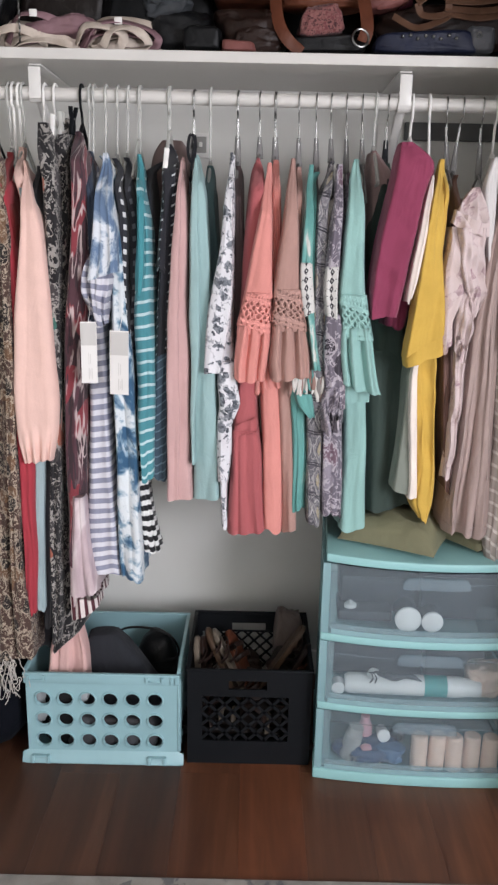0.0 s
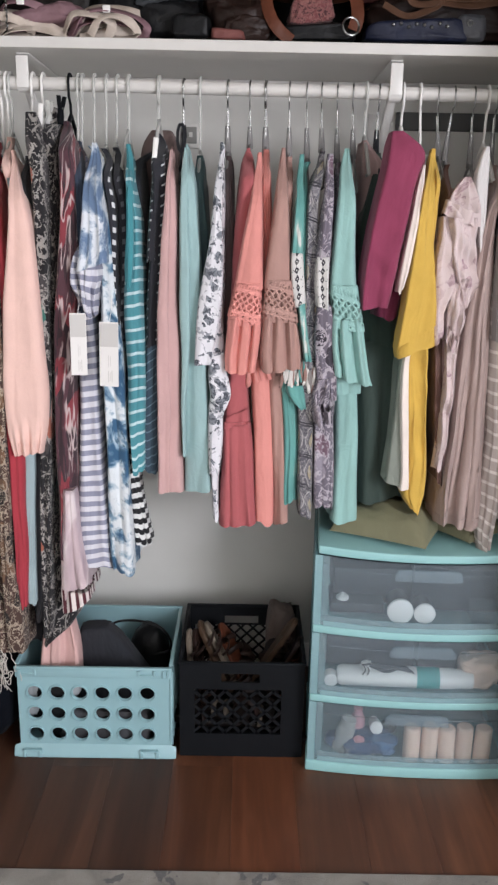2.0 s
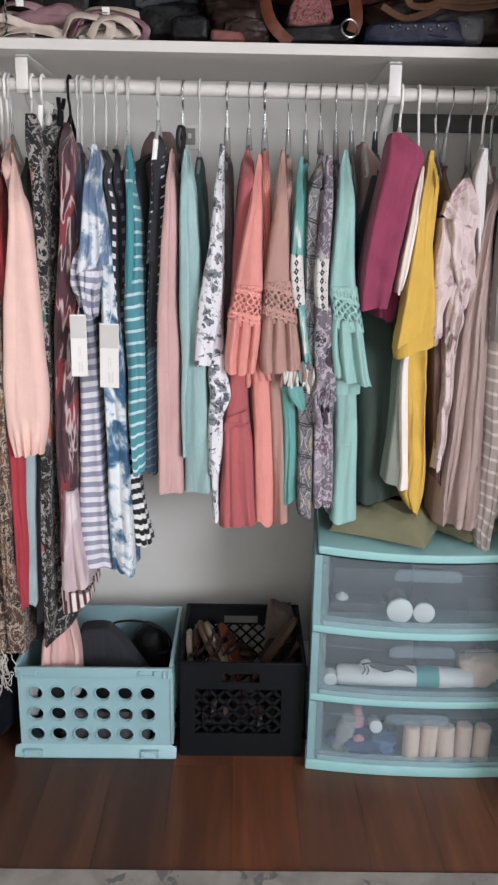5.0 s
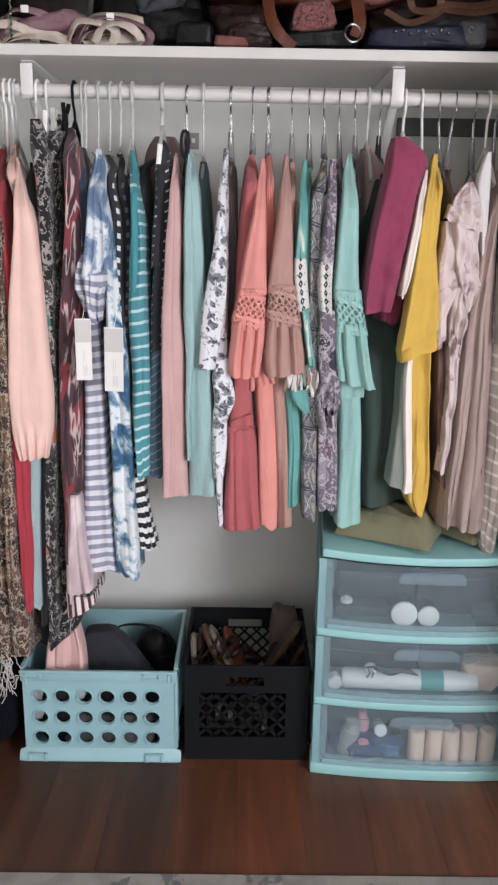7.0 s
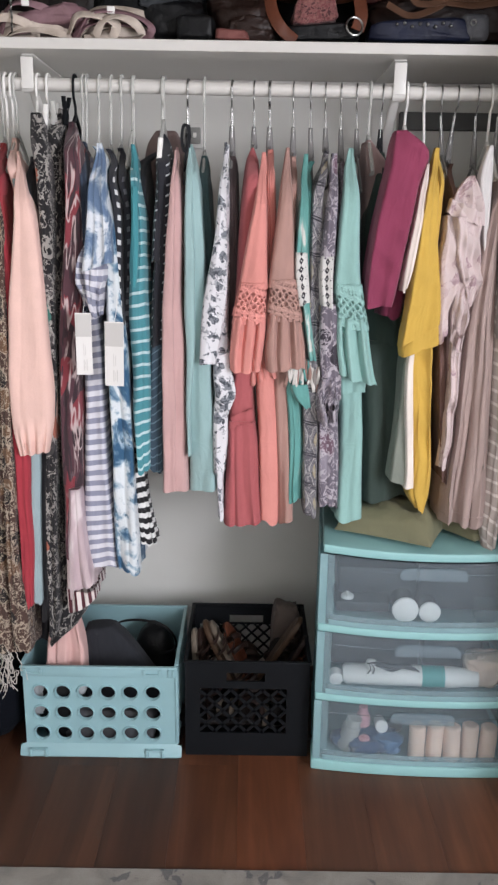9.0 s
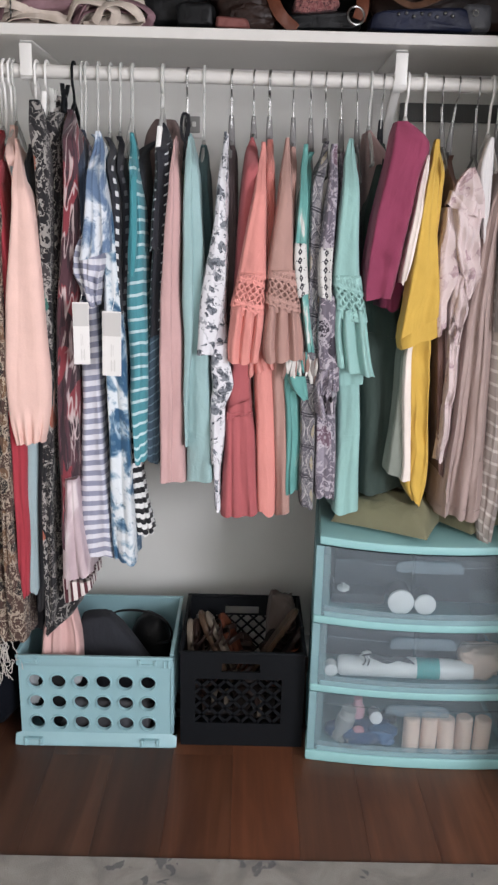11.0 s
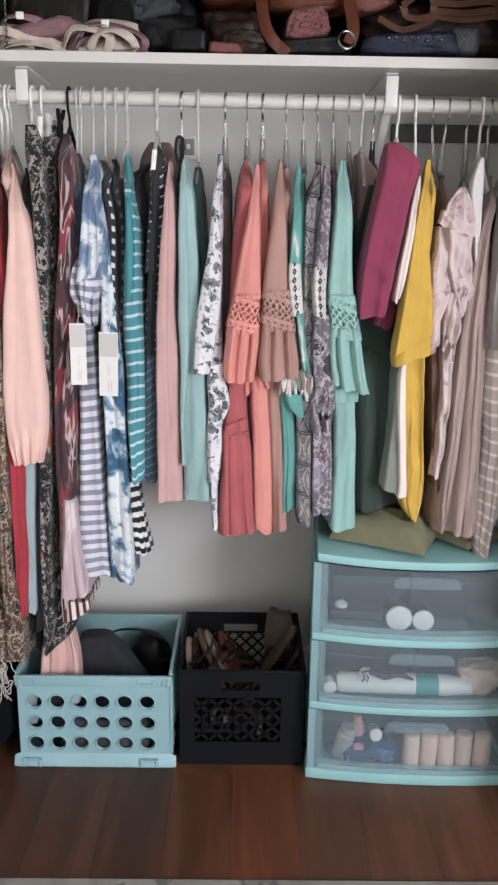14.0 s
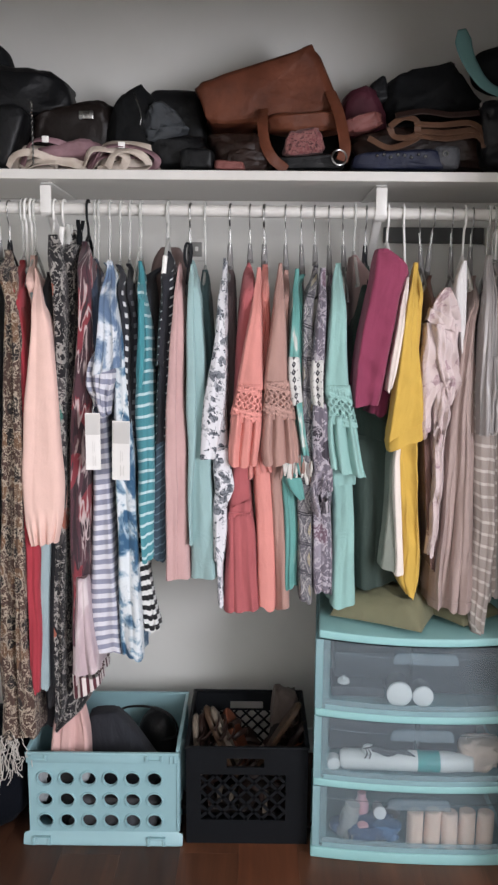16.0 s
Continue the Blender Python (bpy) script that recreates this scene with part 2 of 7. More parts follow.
def lace(name, hexcol, mid, high=0.086, cell=0.0148):
    """Openwork band round the height mid: a row of spoked rings between rows of diamond holes, with a scalloped lower edge."""
    m = Nodes(name)
    warp = m.put("TexNoise", {"Vector": m.uv(1, 1), "Scale": 45.0, "Detail": 1.0})
    shift = m.put("VectorMath", {0: warp.outputs[1], 1: (0.5, 0.5, 0.5)}, operation="SUBTRACT").outputs[0]
    vec = m.put("VectorMath", {0: m.uv(1, 1), 1: m.put("VectorMath", {0: shift, "Scale": 0.011}, operation="SCALE").outputs[0]}, operation="ADD").outputs[0]
    sep = m.put("SeparateXYZ", {0: vec})
    x = m.math("DIVIDE", sep.outputs[0], cell)
    v = m.math("DIVIDE", m.math("SUBTRACT", sep.outputs[1], mid), high)

    def off_grid(q):
        """Distance from the nearest whole number."""
        return m.math("SUBTRACT", 0.5, m.math("ABSOLUTE", m.math("SUBTRACT", m.math("FRACT", q), 0.5)))

    sway = m.math("MULTIPLY", m.math("SINE", m.math("MULTIPLY", v, math.pi / 0.2)), 0.46)
    near = m.math("MINIMUM", off_grid(m.math("ADD", x, sway)), off_grid(m.math("SUBTRACT", x, sway)))
    bars = m.math("MULTIPLY", m.math("ABSOLUTE", m.math("SUBTRACT", m.math("ABSOLUTE", v), 0.31)), 2.6)
    r = m.math("MINIMUM", near, bars)
    hole = m.math("MULTIPLY", m.math("GREATER_THAN", r, 0.195), m.math("LESS_THAN", m.math("ABSOLUTE", v), 0.3))
    for shift, at, w, h in ((0.0, 0.40, 0.2, 0.075), (0.5, 0.37, 0.13, 0.05), (0.5, -0.36, 0.14, 0.04)):
        dv = m.math("ABSOLUTE", m.math("SUBTRACT", v, at))
        du = off_grid(m.math("ADD", x, shift))
        hole = m.math("MAXIMUM", hole, m.math("LESS_THAN", m.math("ADD", m.math("DIVIDE", du, w), m.math("DIVIDE", dv, h)), 1.0))
    edge = m.math("SUBTRACT", -0.44, m.math("MULTIPLY", m.math("ABSOLUTE", m.math("COSINE", m.math("MULTIPLY", x, math.pi))), 0.05))
    hole = m.math("MAXIMUM", hole, m.math("LESS_THAN", v, edge))
    thread = m.noise(m.uv(1, 1), 500.0, 2.0)
    m.set(Base_Color=lin(hexcol), Roughness=0.9, Normal=m.bump(thread, 0.3, 0.0015, m.bump(m.math("MULTIPLY", m.math("MINIMUM", r, 0.14), -6.0), 0.6, 0.002)))
    clear = m.put("BsdfTransparent")
    mixs = m.put("MixShader", {0: hole, 1: m.bsdf.outputs[0], 2: clear.outputs[0]})
    m.link(mixs.outputs[0], m.out.inputs[0])
    return m.mat


def painted(name, hexcol, rough=0.5, dirt=0.08, bumpy=0.05, scale=6.0, spec=0.5):
    m = Nodes(name)
    n = m.noise(m.obj(), scale, 4)
    f = m.noise(m.obj(), 180.0, 3)
    k = 1 - dirt
    base = m.mix(1.0, lin(hexcol), m.ramp(n, [(0.3, (k, k, k * 0.99)), (0.7, (1, 1, 1))]), "MULTIPLY")
    m.set(Base_Color=base, Roughness=m.math("ADD", m.math("MULTIPLY", n, 0.12), rough - 0.06), Normal=m.bump(f, bumpy, 0.001), Specular_IOR_Level=spec)
    return m.mat


def leather(name, hexcol, rough=0.42, grain=220.0):
    m = Nodes(name)
    v = m.put("TexVoronoi", {"Vector": m.obj(), "Scale": grain})
    n = m.noise(m.obj(), 14.0, 4)
    base = m.mix(1.0, lin(hexcol), m.ramp(n, [(0.3, (0.6, 0.56, 0.52)), (0.7, (1.1, 1.1, 1.1))]), "MULTIPLY")
    crease = m.bump(m.noise(m.obj(), 34.0, 3, 1.2), 0.3, 0.006, m.bump(m.noise(m.obj(), 11.0, 2, 0.8), 0.45, 0.014))
    m.set(Base_Color=base, Roughness=m.math("ADD", m.math("MULTIPLY", n, 0.25), rough - 0.1), Normal=m.bump(v.outputs[0], 0.12, 0.0008, crease), Specular_IOR_Level=0.22)
    return m.mat


def metal(name, hexcol, rough=0.25):
    m = Nodes(name)
    m.set(Base_Color=lin(hexcol), Metallic=1.0, Roughness=m.math("ADD", m.math("MULTIPLY", m.noise(m.obj(), 40.0), 0.15), rough))
    return m.mat


def frosted(name, hexcol, clear=0.6, rough=0.35):
    """Hazy see-through moulded plastic."""
    m = Nodes(name)
    n = m.noise(m.obj(), 25.0, 3)
    m.set(Base_Color=lin(hexcol), Roughness=rough)
    t = m.put("BsdfTransparent", {0: (0.93, 0.96, 0.97, 1)})
    mixs = m.put("MixShader", {0: m.math("ADD", m.math("MULTIPLY", n, 0.1), clear - 0.05), 1: m.bsdf.outputs[0], 2: t.outputs[0]})
    m.link(mixs.outputs[0], m.out.inputs[0])
    return m.mat


def wood(name):
    m = Nodes(name)
    rnd = m.put("ObjectInfo").outputs["Random"]
    co = m.put("TexCoord").outputs["Object"]
    sh = m.put("CombineXYZ", {0: m.math("MULTIPLY", rnd, 7.0), 1: m.math("MULTIPLY", rnd, 3.0)})
    vec = m.put("VectorMath", {0: co, 1: sh.outputs[0]}, operation="ADD").outputs[0]
    grain = m.noise(m.put("Mapping", {0: vec, "Scale": (26, 1.3, 1)}).outputs[0], 1.0, 4, 0.8)
    fig = m.noise(m.put("Mapping", {0: vec, "Scale": (7, 0.9, 1)}).outputs[0], 1.0, 3, 1.5)
    f = m.math("ADD", m.math("MULTIPLY", grain, 0.45), m.math("MULTIPLY", fig, 0.55))
    col = m.ramp(f, [(0.3, lin("43291f")), (0.48, lin("563727")), (0.6, lin("64412f")), (0.75, lin("704b37"))])
    tone = m.put("ObjectInfo").outputs["Color"]
    m.set(Base_Color=m.mix(1.0, col, tone, "MULTIPLY"), Roughness=m.math("ADD", m.math("MULTIPLY", grain, 0.15), 0.36), Normal=m.bump(grain, 0.08, 0.001))
    return m.mat


def rug_cloth(name):
    m = Nodes(name)
    blot = m.noise(m.obj(), 9.0, 5, 1.0)
    spot = m.noise(m.obj(), 34.0, 4, 0.6)
    fine = m.noise(m.obj(), 420.0, 2)
    base = m.ramp(blot, [(0.3, lin("6e6a65")), (0.5, lin("827d76")), (0.7, lin("948f87"))])
    worn = m.math("MULTIPLY", m.math("GREATER_THAN", spot, 0.57), m.math("GREATER_THAN", m.noise(m.obj(), 3.2, 3, 0.8), 0.57))
    base = m.mix(m.math("MULTIPLY", worn, 0.75), base, lin("4b4a4e"))
    m.set(Base_Color=base, Roughness=0.95, Sheen_Weight=0.2, Normal=m.bump(fine, 0.7, 0.004))
    return m.mat


WALL = painted("wall_paint", "d8d7d2", 0.75, 0.05, 0.12)
TRIMW = painted("trim_paint", "dedcd8", 0.4, 0.05, 0.04)
SHELFW = painted("shelf_laminate", "d3d0cb", 0.38, 0.05, 0.03)
CEIL = painted("ceiling_paint", "cfccc6", 0.85, 0.04, 0.3)
WOOD = wood("dark_laminate")
RUG = rug_cloth("worn_grey_rug")
TEAL = painted("teal_plastic", "92b6bc", 0.36, 0.07, 0.05)
AQUA = painted("aqua_plastic", "95c4c4", 0.38, 0.06, 0.04)
BLACKP = painted("black_plastic", "0e1115", 0.65, 0.25, 0.08, 6.0, 0.2)
WHITEP = painted("white_plastic", "eceae6", 0.35, 0.05, 0.02)
CHROME = metal("chrome_wire", "8f8f8d", 0.2)
# near-white paint that stands in for the highlight on the steel collars
GLINTW = painted("collar_glint_white", "f6f5f2", 0.25, 0.02, 0.02)
FROST = frosted("frosted_plastic", "aab6be", 0.845)
HANGCLEAR = frosted("milky_plastic", "dcdad4", 0.48, 0.3)
PULL = frosted("frosted_pull", "a3b4bd", 0.74)
VELVET = cloth("black_velvet", "1b1c20", 0.95, 0.05, solid=True)
VELGREY = cloth("grey_velvet", "868483", 0.95, 0.05, solid=True)


# ---- building helpers ----
def mesh_from(name, verts, faces, mat, smooth=True, uvs=None):
    me = bpy.data.meshes.new(name)
    me.from_pydata(verts, [], faces)
    me.materials.append(mat)
    if smooth:
        me.polygons.foreach_set("use_smooth", [True] * len(me.polygons))
    if uvs is not None:
        layer = me.uv_layers.new(name="UVMap")
        for p in me.polygons:
            for li in p.loop_indices:
                layer.data[li].uv = uvs[me.loops[li].vertex_index]
    me.update()
    return me


def part(name, bm, material, parent=None, label="", smooth=True):
    """Links a bmesh, or a finished mesh, as one object under a thing or part."""
    if isinstance(bm, bmesh.types.BMesh):
        me = bpy.data.meshes.new(name)
        bmesh.ops.recalc_face_normals(bm, faces=bm.faces)
        bm.to_mesh(me)
        bm.free()
        me.materials.append(material)
        if smooth:
            me.polygons.foreach_set("use_smooth", [True] * len(me.polygons))
            me.set_sharp_from_angle(angle=radians(38))
    else:
        me = bm
    ob = new(name, me)
    if parent is not None:
        ob.parent = parent
        ob.matrix_parent_inverse = parent.matrix_world.inverted()
    if label:
        tagged(ob, label)
    return ob


def thing(name, label, category, loc=(0, 0, 0), group="", kind="", rz=0.0):
    ob = new(name)
    ob.matrix_world = pose(*loc, 0, 0, rz)
    return tagged(ob, label, category, group, kind)


def box(bm, x0, x1, y0, y1, z0, z1, bevel=0.0, seg=2):
    r = bmesh.ops.create_cube(bm, size=1.0)
    vs = r["verts"]
    for v in vs:
        v.co = Vector(((x0 + x1) / 2 + v.co.x * (x1 - x0), (y0 + y1) / 2 + v.co.y * (y1 - y0), (z0 + z1) / 2 + v.co.z * (z1 - z0)))
    if bevel:
        es = {e for v in vs for e in v.link_edges}
        bmesh.ops.bevel(bm, geom=list(es), offset=bevel, segments=seg, affect="EDGES", profile=0.5)
    return bm


def boxes(*specs, bevel=0.003):
    bm = bmesh.new()
    for s in specs:
        box(bm, *s, bevel=bevel)
    return bm


def cyl(bm, a, b, r, n=20, r2=None):
    """A capped round bar from a to b."""
    a, b = Vector(a), Vector(b)
    m = Matrix.Translation((a + b) / 2) @ (b - a).to_track_quat("Z", "Y").to_matrix().to_4x4()
    bmesh.ops.create_cone(bm, cap_ends=True, segments=n, radius1=r, radius2=r if r2 is None else r2, depth=(b - a).length, matrix=m)
    return bm


def smooth_path(pts, n=8):
    """Catmull-Rom through a few points."""
    p = [Vector(q) for q in pts]
    p = [2 * p[0] - p[1]] + p + [2 * p[-1] - p[-2]]
    out = []
    for i in range(1, len(p) - 2):
        for k in range(n):
            t = k / n
            out.append(0.5 * (2 * p[i] + (p[i + 1] - p[i - 1]) * t + (2 * p[i - 1] - 5 * p[i] + 4 * p[i + 1] - p[i + 2]) * t * t
                              + (3 * p[i] - p[i - 1] - 3 * p[i + 1] + p[i + 2]) * t ** 3))
    out.append(p[-2])
    return out


def sweep(name, pts, rx, ry, mat, n=10, smooth=6, taper=None):
    """A bar of elliptic section along a path: rx across, ry up."""
    path = smooth_path(pts, smooth) if smooth else [Vector(q) for q in pts]
    verts, faces, uvs, length = [], [], [], 0.0
    up = Vector((0, 0, 1))
    for i, p in enumerate(path):
        d = (path[min(i + 1, len(path) - 1)] - path[max(i - 1, 0)]).normalized()
        side = d.cross(up)
        side = side.normalized() if side.length > 0.05 else d.cross(Vector((1, 0, 0))).normalized()
        nrm = side.cross(d).normalized()
        up = nrm
        k = 1.0 if taper is None else taper(i / (len(path) - 1))
        length += (p - path[i - 1]).length if i else 0
        for j in range(n):
            a = 2 * math.pi * j / n
            verts.append(p + side * rx * k * math.cos(a) + nrm * ry * k * math.sin(a))
            uvs.append((j / n * 2 * math.pi * max(rx, ry), length))
    for i in range(len(path) - 1):
        for j in range(n):
            k = (j + 1) % n
            faces.append((i * n + j, i * n + k, (i + 1) * n + k, (i + 1) * n + j))
    faces.append(tuple(range(n - 1, -1, -1)))
    faces.append(tuple(range((len(path) - 1) * n, len(path) * n)))
    return mesh_from(name, [tuple(v) for v in verts], faces, mat, True, uvs)


def ribbon(name, pts, width, thick, mat, face=(0, -1, 0.3), n=7):
    """A flat strap along a path, its broad side turned towards face; it may turn on the way when face is a list."""
    path = smooth_path(pts, n)
    faces_of = [Vector(f) for f in face] if isinstance(face[0], tuple) else [Vector(face)] * len(pts)
    verts, faces, uvs, length = [], [], [], 0.0
    e = thick * 0.35
    sect = [(-1, -e), (-1, e), (-0.94, thick / 2), (0.94, thick / 2), (1, e), (1, -e), (0.94, -thick / 2), (-0.94, -thick / 2)]
    for i, p in enumerate(path):
        d = (path[min(i + 1, len(path) - 1)] - path[max(i - 1, 0)]).normalized()
        k = min(i / n, len(pts) - 1.001)
        f = faces_of[int(k)].lerp(faces_of[min(int(k) + 1, len(pts) - 1)], k - int(k))
        side = f.cross(d)
        side = side.normalized() if side.length > 0.02 else Vector((0, 0, 1))
        nrm = d.cross(side).normalized()
        length += (p - path[i - 1]).length if i else 0
        for a, b in sect:
            verts.append(tuple(p + side * a * width / 2 + nrm * b))
            uvs.append((a * width / 2, length))
    m = len(sect)
    for i in range(len(path) - 1):
        for j in range(m):
            k = (j + 1) % m
            faces.append((i * m + j, i * m + k, (i + 1) * m + k, (i + 1) * m + j))
    faces += [tuple(range(m - 1, -1, -1)), tuple(range((len(path) - 1) * m, len(path) * m))]
    me = mesh_from(name, verts, faces, mat, True, uvs)
    me.set_sharp_from_angle(angle=radians(40))
    return me


def smoothstep(t):
    t = max(0.0, min(1.0, t))
    return t * t * (3 - 2 * t)


def cloth_tube(name, stations, yf, hy, mat, parent, folds=3.0, amp=0.006, shoulder=0.0, hem=0.006, seed=0, label="", drop=0.13, crinkle=0.004, grow=0.3, pleat=False, cut=0.0, ease=3, drape=0.0, gather=0.0):
    """A hanging length of cloth, closed round: stations (z, x, half width) from top to bottom, its front edge at yf, its half depth hy."""
    rnd = random.Random(seed)
    p1, p2, p3 = (rnd.uniform(0, 6.28) for _ in range(3))
    slant, ex = rnd.uniform(-0.35, 0.35), rnd.uniform(0.24, 0.42)
    zs = np.array([s[0] for s in stations])
    z0, z1 = zs[0], zs[-1]
    nz = max(14, int((z0 - z1) / 0.013))
    nf, p = (52 if pleat or gather else 24), 2 / ex
    loop = [(-0.93 + 1.86 * i / (nf - 1), -1) for i in range(nf)]
    loop = [(c, -(1 - abs(c) ** p) ** (1 / p)) for c, _ in loop]
    edge = [(1 - abs(q) ** p) ** (1 / p) for q in (-0.66, -0.33, 0.0, 0.33, 0.66)]
    loop += list(zip(edge, (-0.66, -0.33, 0.0, 0.33, 0.66)))
    loop += [(c, (1 - abs(c) ** p) ** (1 / p)) for c in (0.93, 0.6, 0.3, 0.0, -0.3, -0.6, -0.93)]
    loop += [(-c, q) for c, q in zip(edge, (0.66, 0.33, 0.0, -0.33, -0.66))]
    na = len(loop)
    zz = np.linspace(z0, z1, nz)
    xs = np.interp(-zz, -zs, [s[1] for s in stations])
    hs = np.interp(-zz, -zs, [s[2] for s in stations])
    for _ in range(ease):
        xs[1:-1] = (xs[:-2] + 2 * xs[1:-1] + xs[2:]) / 4
        hs[1:-1] = (hs[:-2] + 2 * hs[1:-1] + hs[2:]) / 4
    verts, uvs, faces = [], [], []

    def ring(z, x, h, t, shrink=0.0, dz=0.0):
        s = 1 - smoothstep((z0 - z) / drop)
        f = yf + shoulder * s
        d = max(0.012, hy - shoulder * s)
        yc = f + d
        g = grow + (1 - grow) * t
        a0 = amp * g
        arc, last = 0.0, None
        for cx, qy in loop:
            n1 = noise.noise((z * 2.6, p1, 0.0))
            ph = folds * math.pi * cx + p1 + 1.5 * n1
            if pleat:
                ph += 2.2 * noise.noise((cx * 1.6 + p2, z * 1.2, p3))
                dy = a0 * (math.sin(ph) + 0.35 * math.sin(1.7 * ph + p2)) * (1 - min(1.0, abs(cx)) ** 5)
            else:
                f1 = noise.noise((cx * folds * 0.32 + p1, z * 1.7 + qy * 0.6, p2))
                f2 = noise.noise((cx * folds * 0.75 + z * 0.8 + p2, z * 2.1 + qy, p3))
                f3 = noise.noise((cx * folds * 0.5 - z * 2.2 + p3, z * 1.3, p1))
                dy = a0 * (2.2 * f1 + 1.3 * f2 + 1.6 * (0.22 - abs(f3)))
            if gather:
                dy += gather * smoothstep((t - 0.86) / 0.13) * math.sin(13 * cx + 2.0 * noise.noise((cx * 3, z * 4, p3)) + p2) * (1 - min(1.0, abs(cx)) ** 4)
            dx = (0.15 if pleat else 0.6) * a0 * math.sin(9.0 * qy + p3 + 2.0 * n1) * (1 - abs(qy)) + 0.25 * a0 * math.cos(ph)
            X = x + (h - shrink) * cx + dx
            Y = yc + (d - shrink) * qy + (dy if qy < 0 else -dy) * abs(qy)
            if drape and qy < 0:
                Y += drape * noise.noise((X * 9 + p2, p1, z * 26 + X * 24)) * -qy
            w = noise.noise_vector((X * 16 + p1, Y * 16, z * 7 + p2)) * crinkle
            Z = z + dz + cut * cx * smoothstep((t - 0.5) / 0.5) + (hem * math.sin(2.3 * cx + p3 + Y * 11) + 0.4 * hem * math.sin(ph)) * smoothstep((t - 0.8) / 0.2)
            v = (X + w.x, Y + w.y, Z + w.z * 0.5)
            if last is not None:
                arc += math.dist(v[:2], last[:2])
            last = v
            verts.append(v)
            uvs.append((arc, z + slant * (X - x) + 0.1 * dy))

    for i in range(nz):
        ring(zz[i], xs[i], hs[i], i / (nz - 1))
    ring(zz[-1], xs[-1], hs[-1], 1.0)
    ring(zz[-1], xs[-1], hs[-1], 1.0, 0.0015)
    ring(zz[-1], xs[-1], hs[-1], 1.0, 0.0015)
    back = max(0, nz - 1 - round(0.03 / max(0.0005, zz[0] - zz[1])))
    ring(zz[-1], xs[back], min(hs[back], hs[-1]), 1.0, 0.003, 0.03)
    rows = nz + 4
    for i in range(rows - 1):
        if i in (nz - 1, nz + 1):
            continue
        for j in range(na):
            k = (j + 1) % na
            faces.append((i * na + j, (i + 1) * na + j, (i + 1) * na + k, i * na + k))
    faces.append(tuple(range(na - 1, -1, -1)))
    return part(name, mesh_from(name, verts, faces, mat, True, uvs), None, parent, label)


def soft_body(name, size, mat, seed=0, power=0.55, lump=0.12, sag=0.15, n=40):
    """A soft, sagging, creased body on its base (z from 0), for bags and cushions."""
    w, d, h = size
    rnd = random.Random(seed)
    o = Vector((rnd.uniform(0, 9), rnd.uniform(0, 9), rnd.uniform(0, 9)))
    bm = bmesh.new()
    bmesh.ops.create_uvsphere(bm, u_segments=n, v_segments=n // 2, radius=1.0)
    for v in bm.verts:
        c = v.co.copy()
        q = Vector([math.copysign(abs(k) ** power, k) for k in c])
        nn = noise.noise_vector(c * 1.3 + o) * lump + noise.noise_vector(c * 4.0 + o) * lump * 0.4 + noise.noise_vector(c * 9.0 + o) * lump * 0.14
        q += nn
        flat = 1 - sag * max(0.0, q.z) * (0.5 + 0.5 * noise.noise(c * 1.7 - o))
        v.co = Vector((q.x * w / 2, q.y * d / 2, max(0.0, (q.z * flat * 0.5 + 0.5)) * h))
    me = bpy.data.meshes.new(name)
    bm.to_mesh(me)
    bm.free()
    me.materials.append(mat)
    me.polygons.foreach_set("use_smooth", [True] * len(me.polygons))
    return me


def quad_bag(name, label, category, corners, y, depth, mat, seed=1, power=0.5, lump=0.1, n=44, low=1.8005):
    """A soft bag whose front fills four corners (x, z): top left, top right, bottom right, bottom left."""
    tl, tr, br, bl = corners
    rnd = random.Random(seed)
    o = Vector((rnd.uniform(0, 9), rnd.uniform(0, 9), rnd.uniform(0, 9)))
    bm = bmesh.new()
    bmesh.ops.create_uvsphere(bm, u_segments=n, v_segments=n // 2, radius=1.0, matrix=Matrix.Rotation(radians(90), 4, "X"))
    for v in bm.verts:
        c = v.co.copy()
        q = Vector([math.copysign(abs(k) ** power, k) for k in c])
        q += noise.noise_vector(c * 1.3 + o) * lump + noise.noise_vector(c * 3.5 + o) * lump * 0.55 + noise.noise_vector(c * 8.0 + o) * lump * 0.2
        u, w = (q.x + 1) / 2, (q.z + 1) / 2
        px = (1 - w) * ((1 - u) * bl[0] + u * br[0]) + w * ((1 - u) * tl[0] + u * tr[0])
        pz = (1 - w) * ((1 - u) * bl[1] + u * br[1]) + w * ((1 - u) * tl[1] + u * tr[1])
        v.co = (px, min(y + q.y * depth / 2, BACK - 0.004), max(pz, low))
    me = bpy.data.meshes.new(name)
    bm.to_mesh(me)
    bm.free()
    me.materials.append(mat)
    me.polygons.foreach_set("use_smooth", [True] * len(me.polygons))
    return tagged(new(name, me), label, category)


# ---- the closet and the room in front of it ----
BACK, OPEN, HEIGHT = 2.25, 1.40, 2.44       # closet's back wall, its front line, the ceiling


def slab(name, *specs, mat=None, bevel=0.0, label="", cat="", parent=None):
    ob = part(name, boxes(*specs, bevel=bevel), mat, parent, smooth=False)
    return tagged(ob, label, cat, kind="structure")


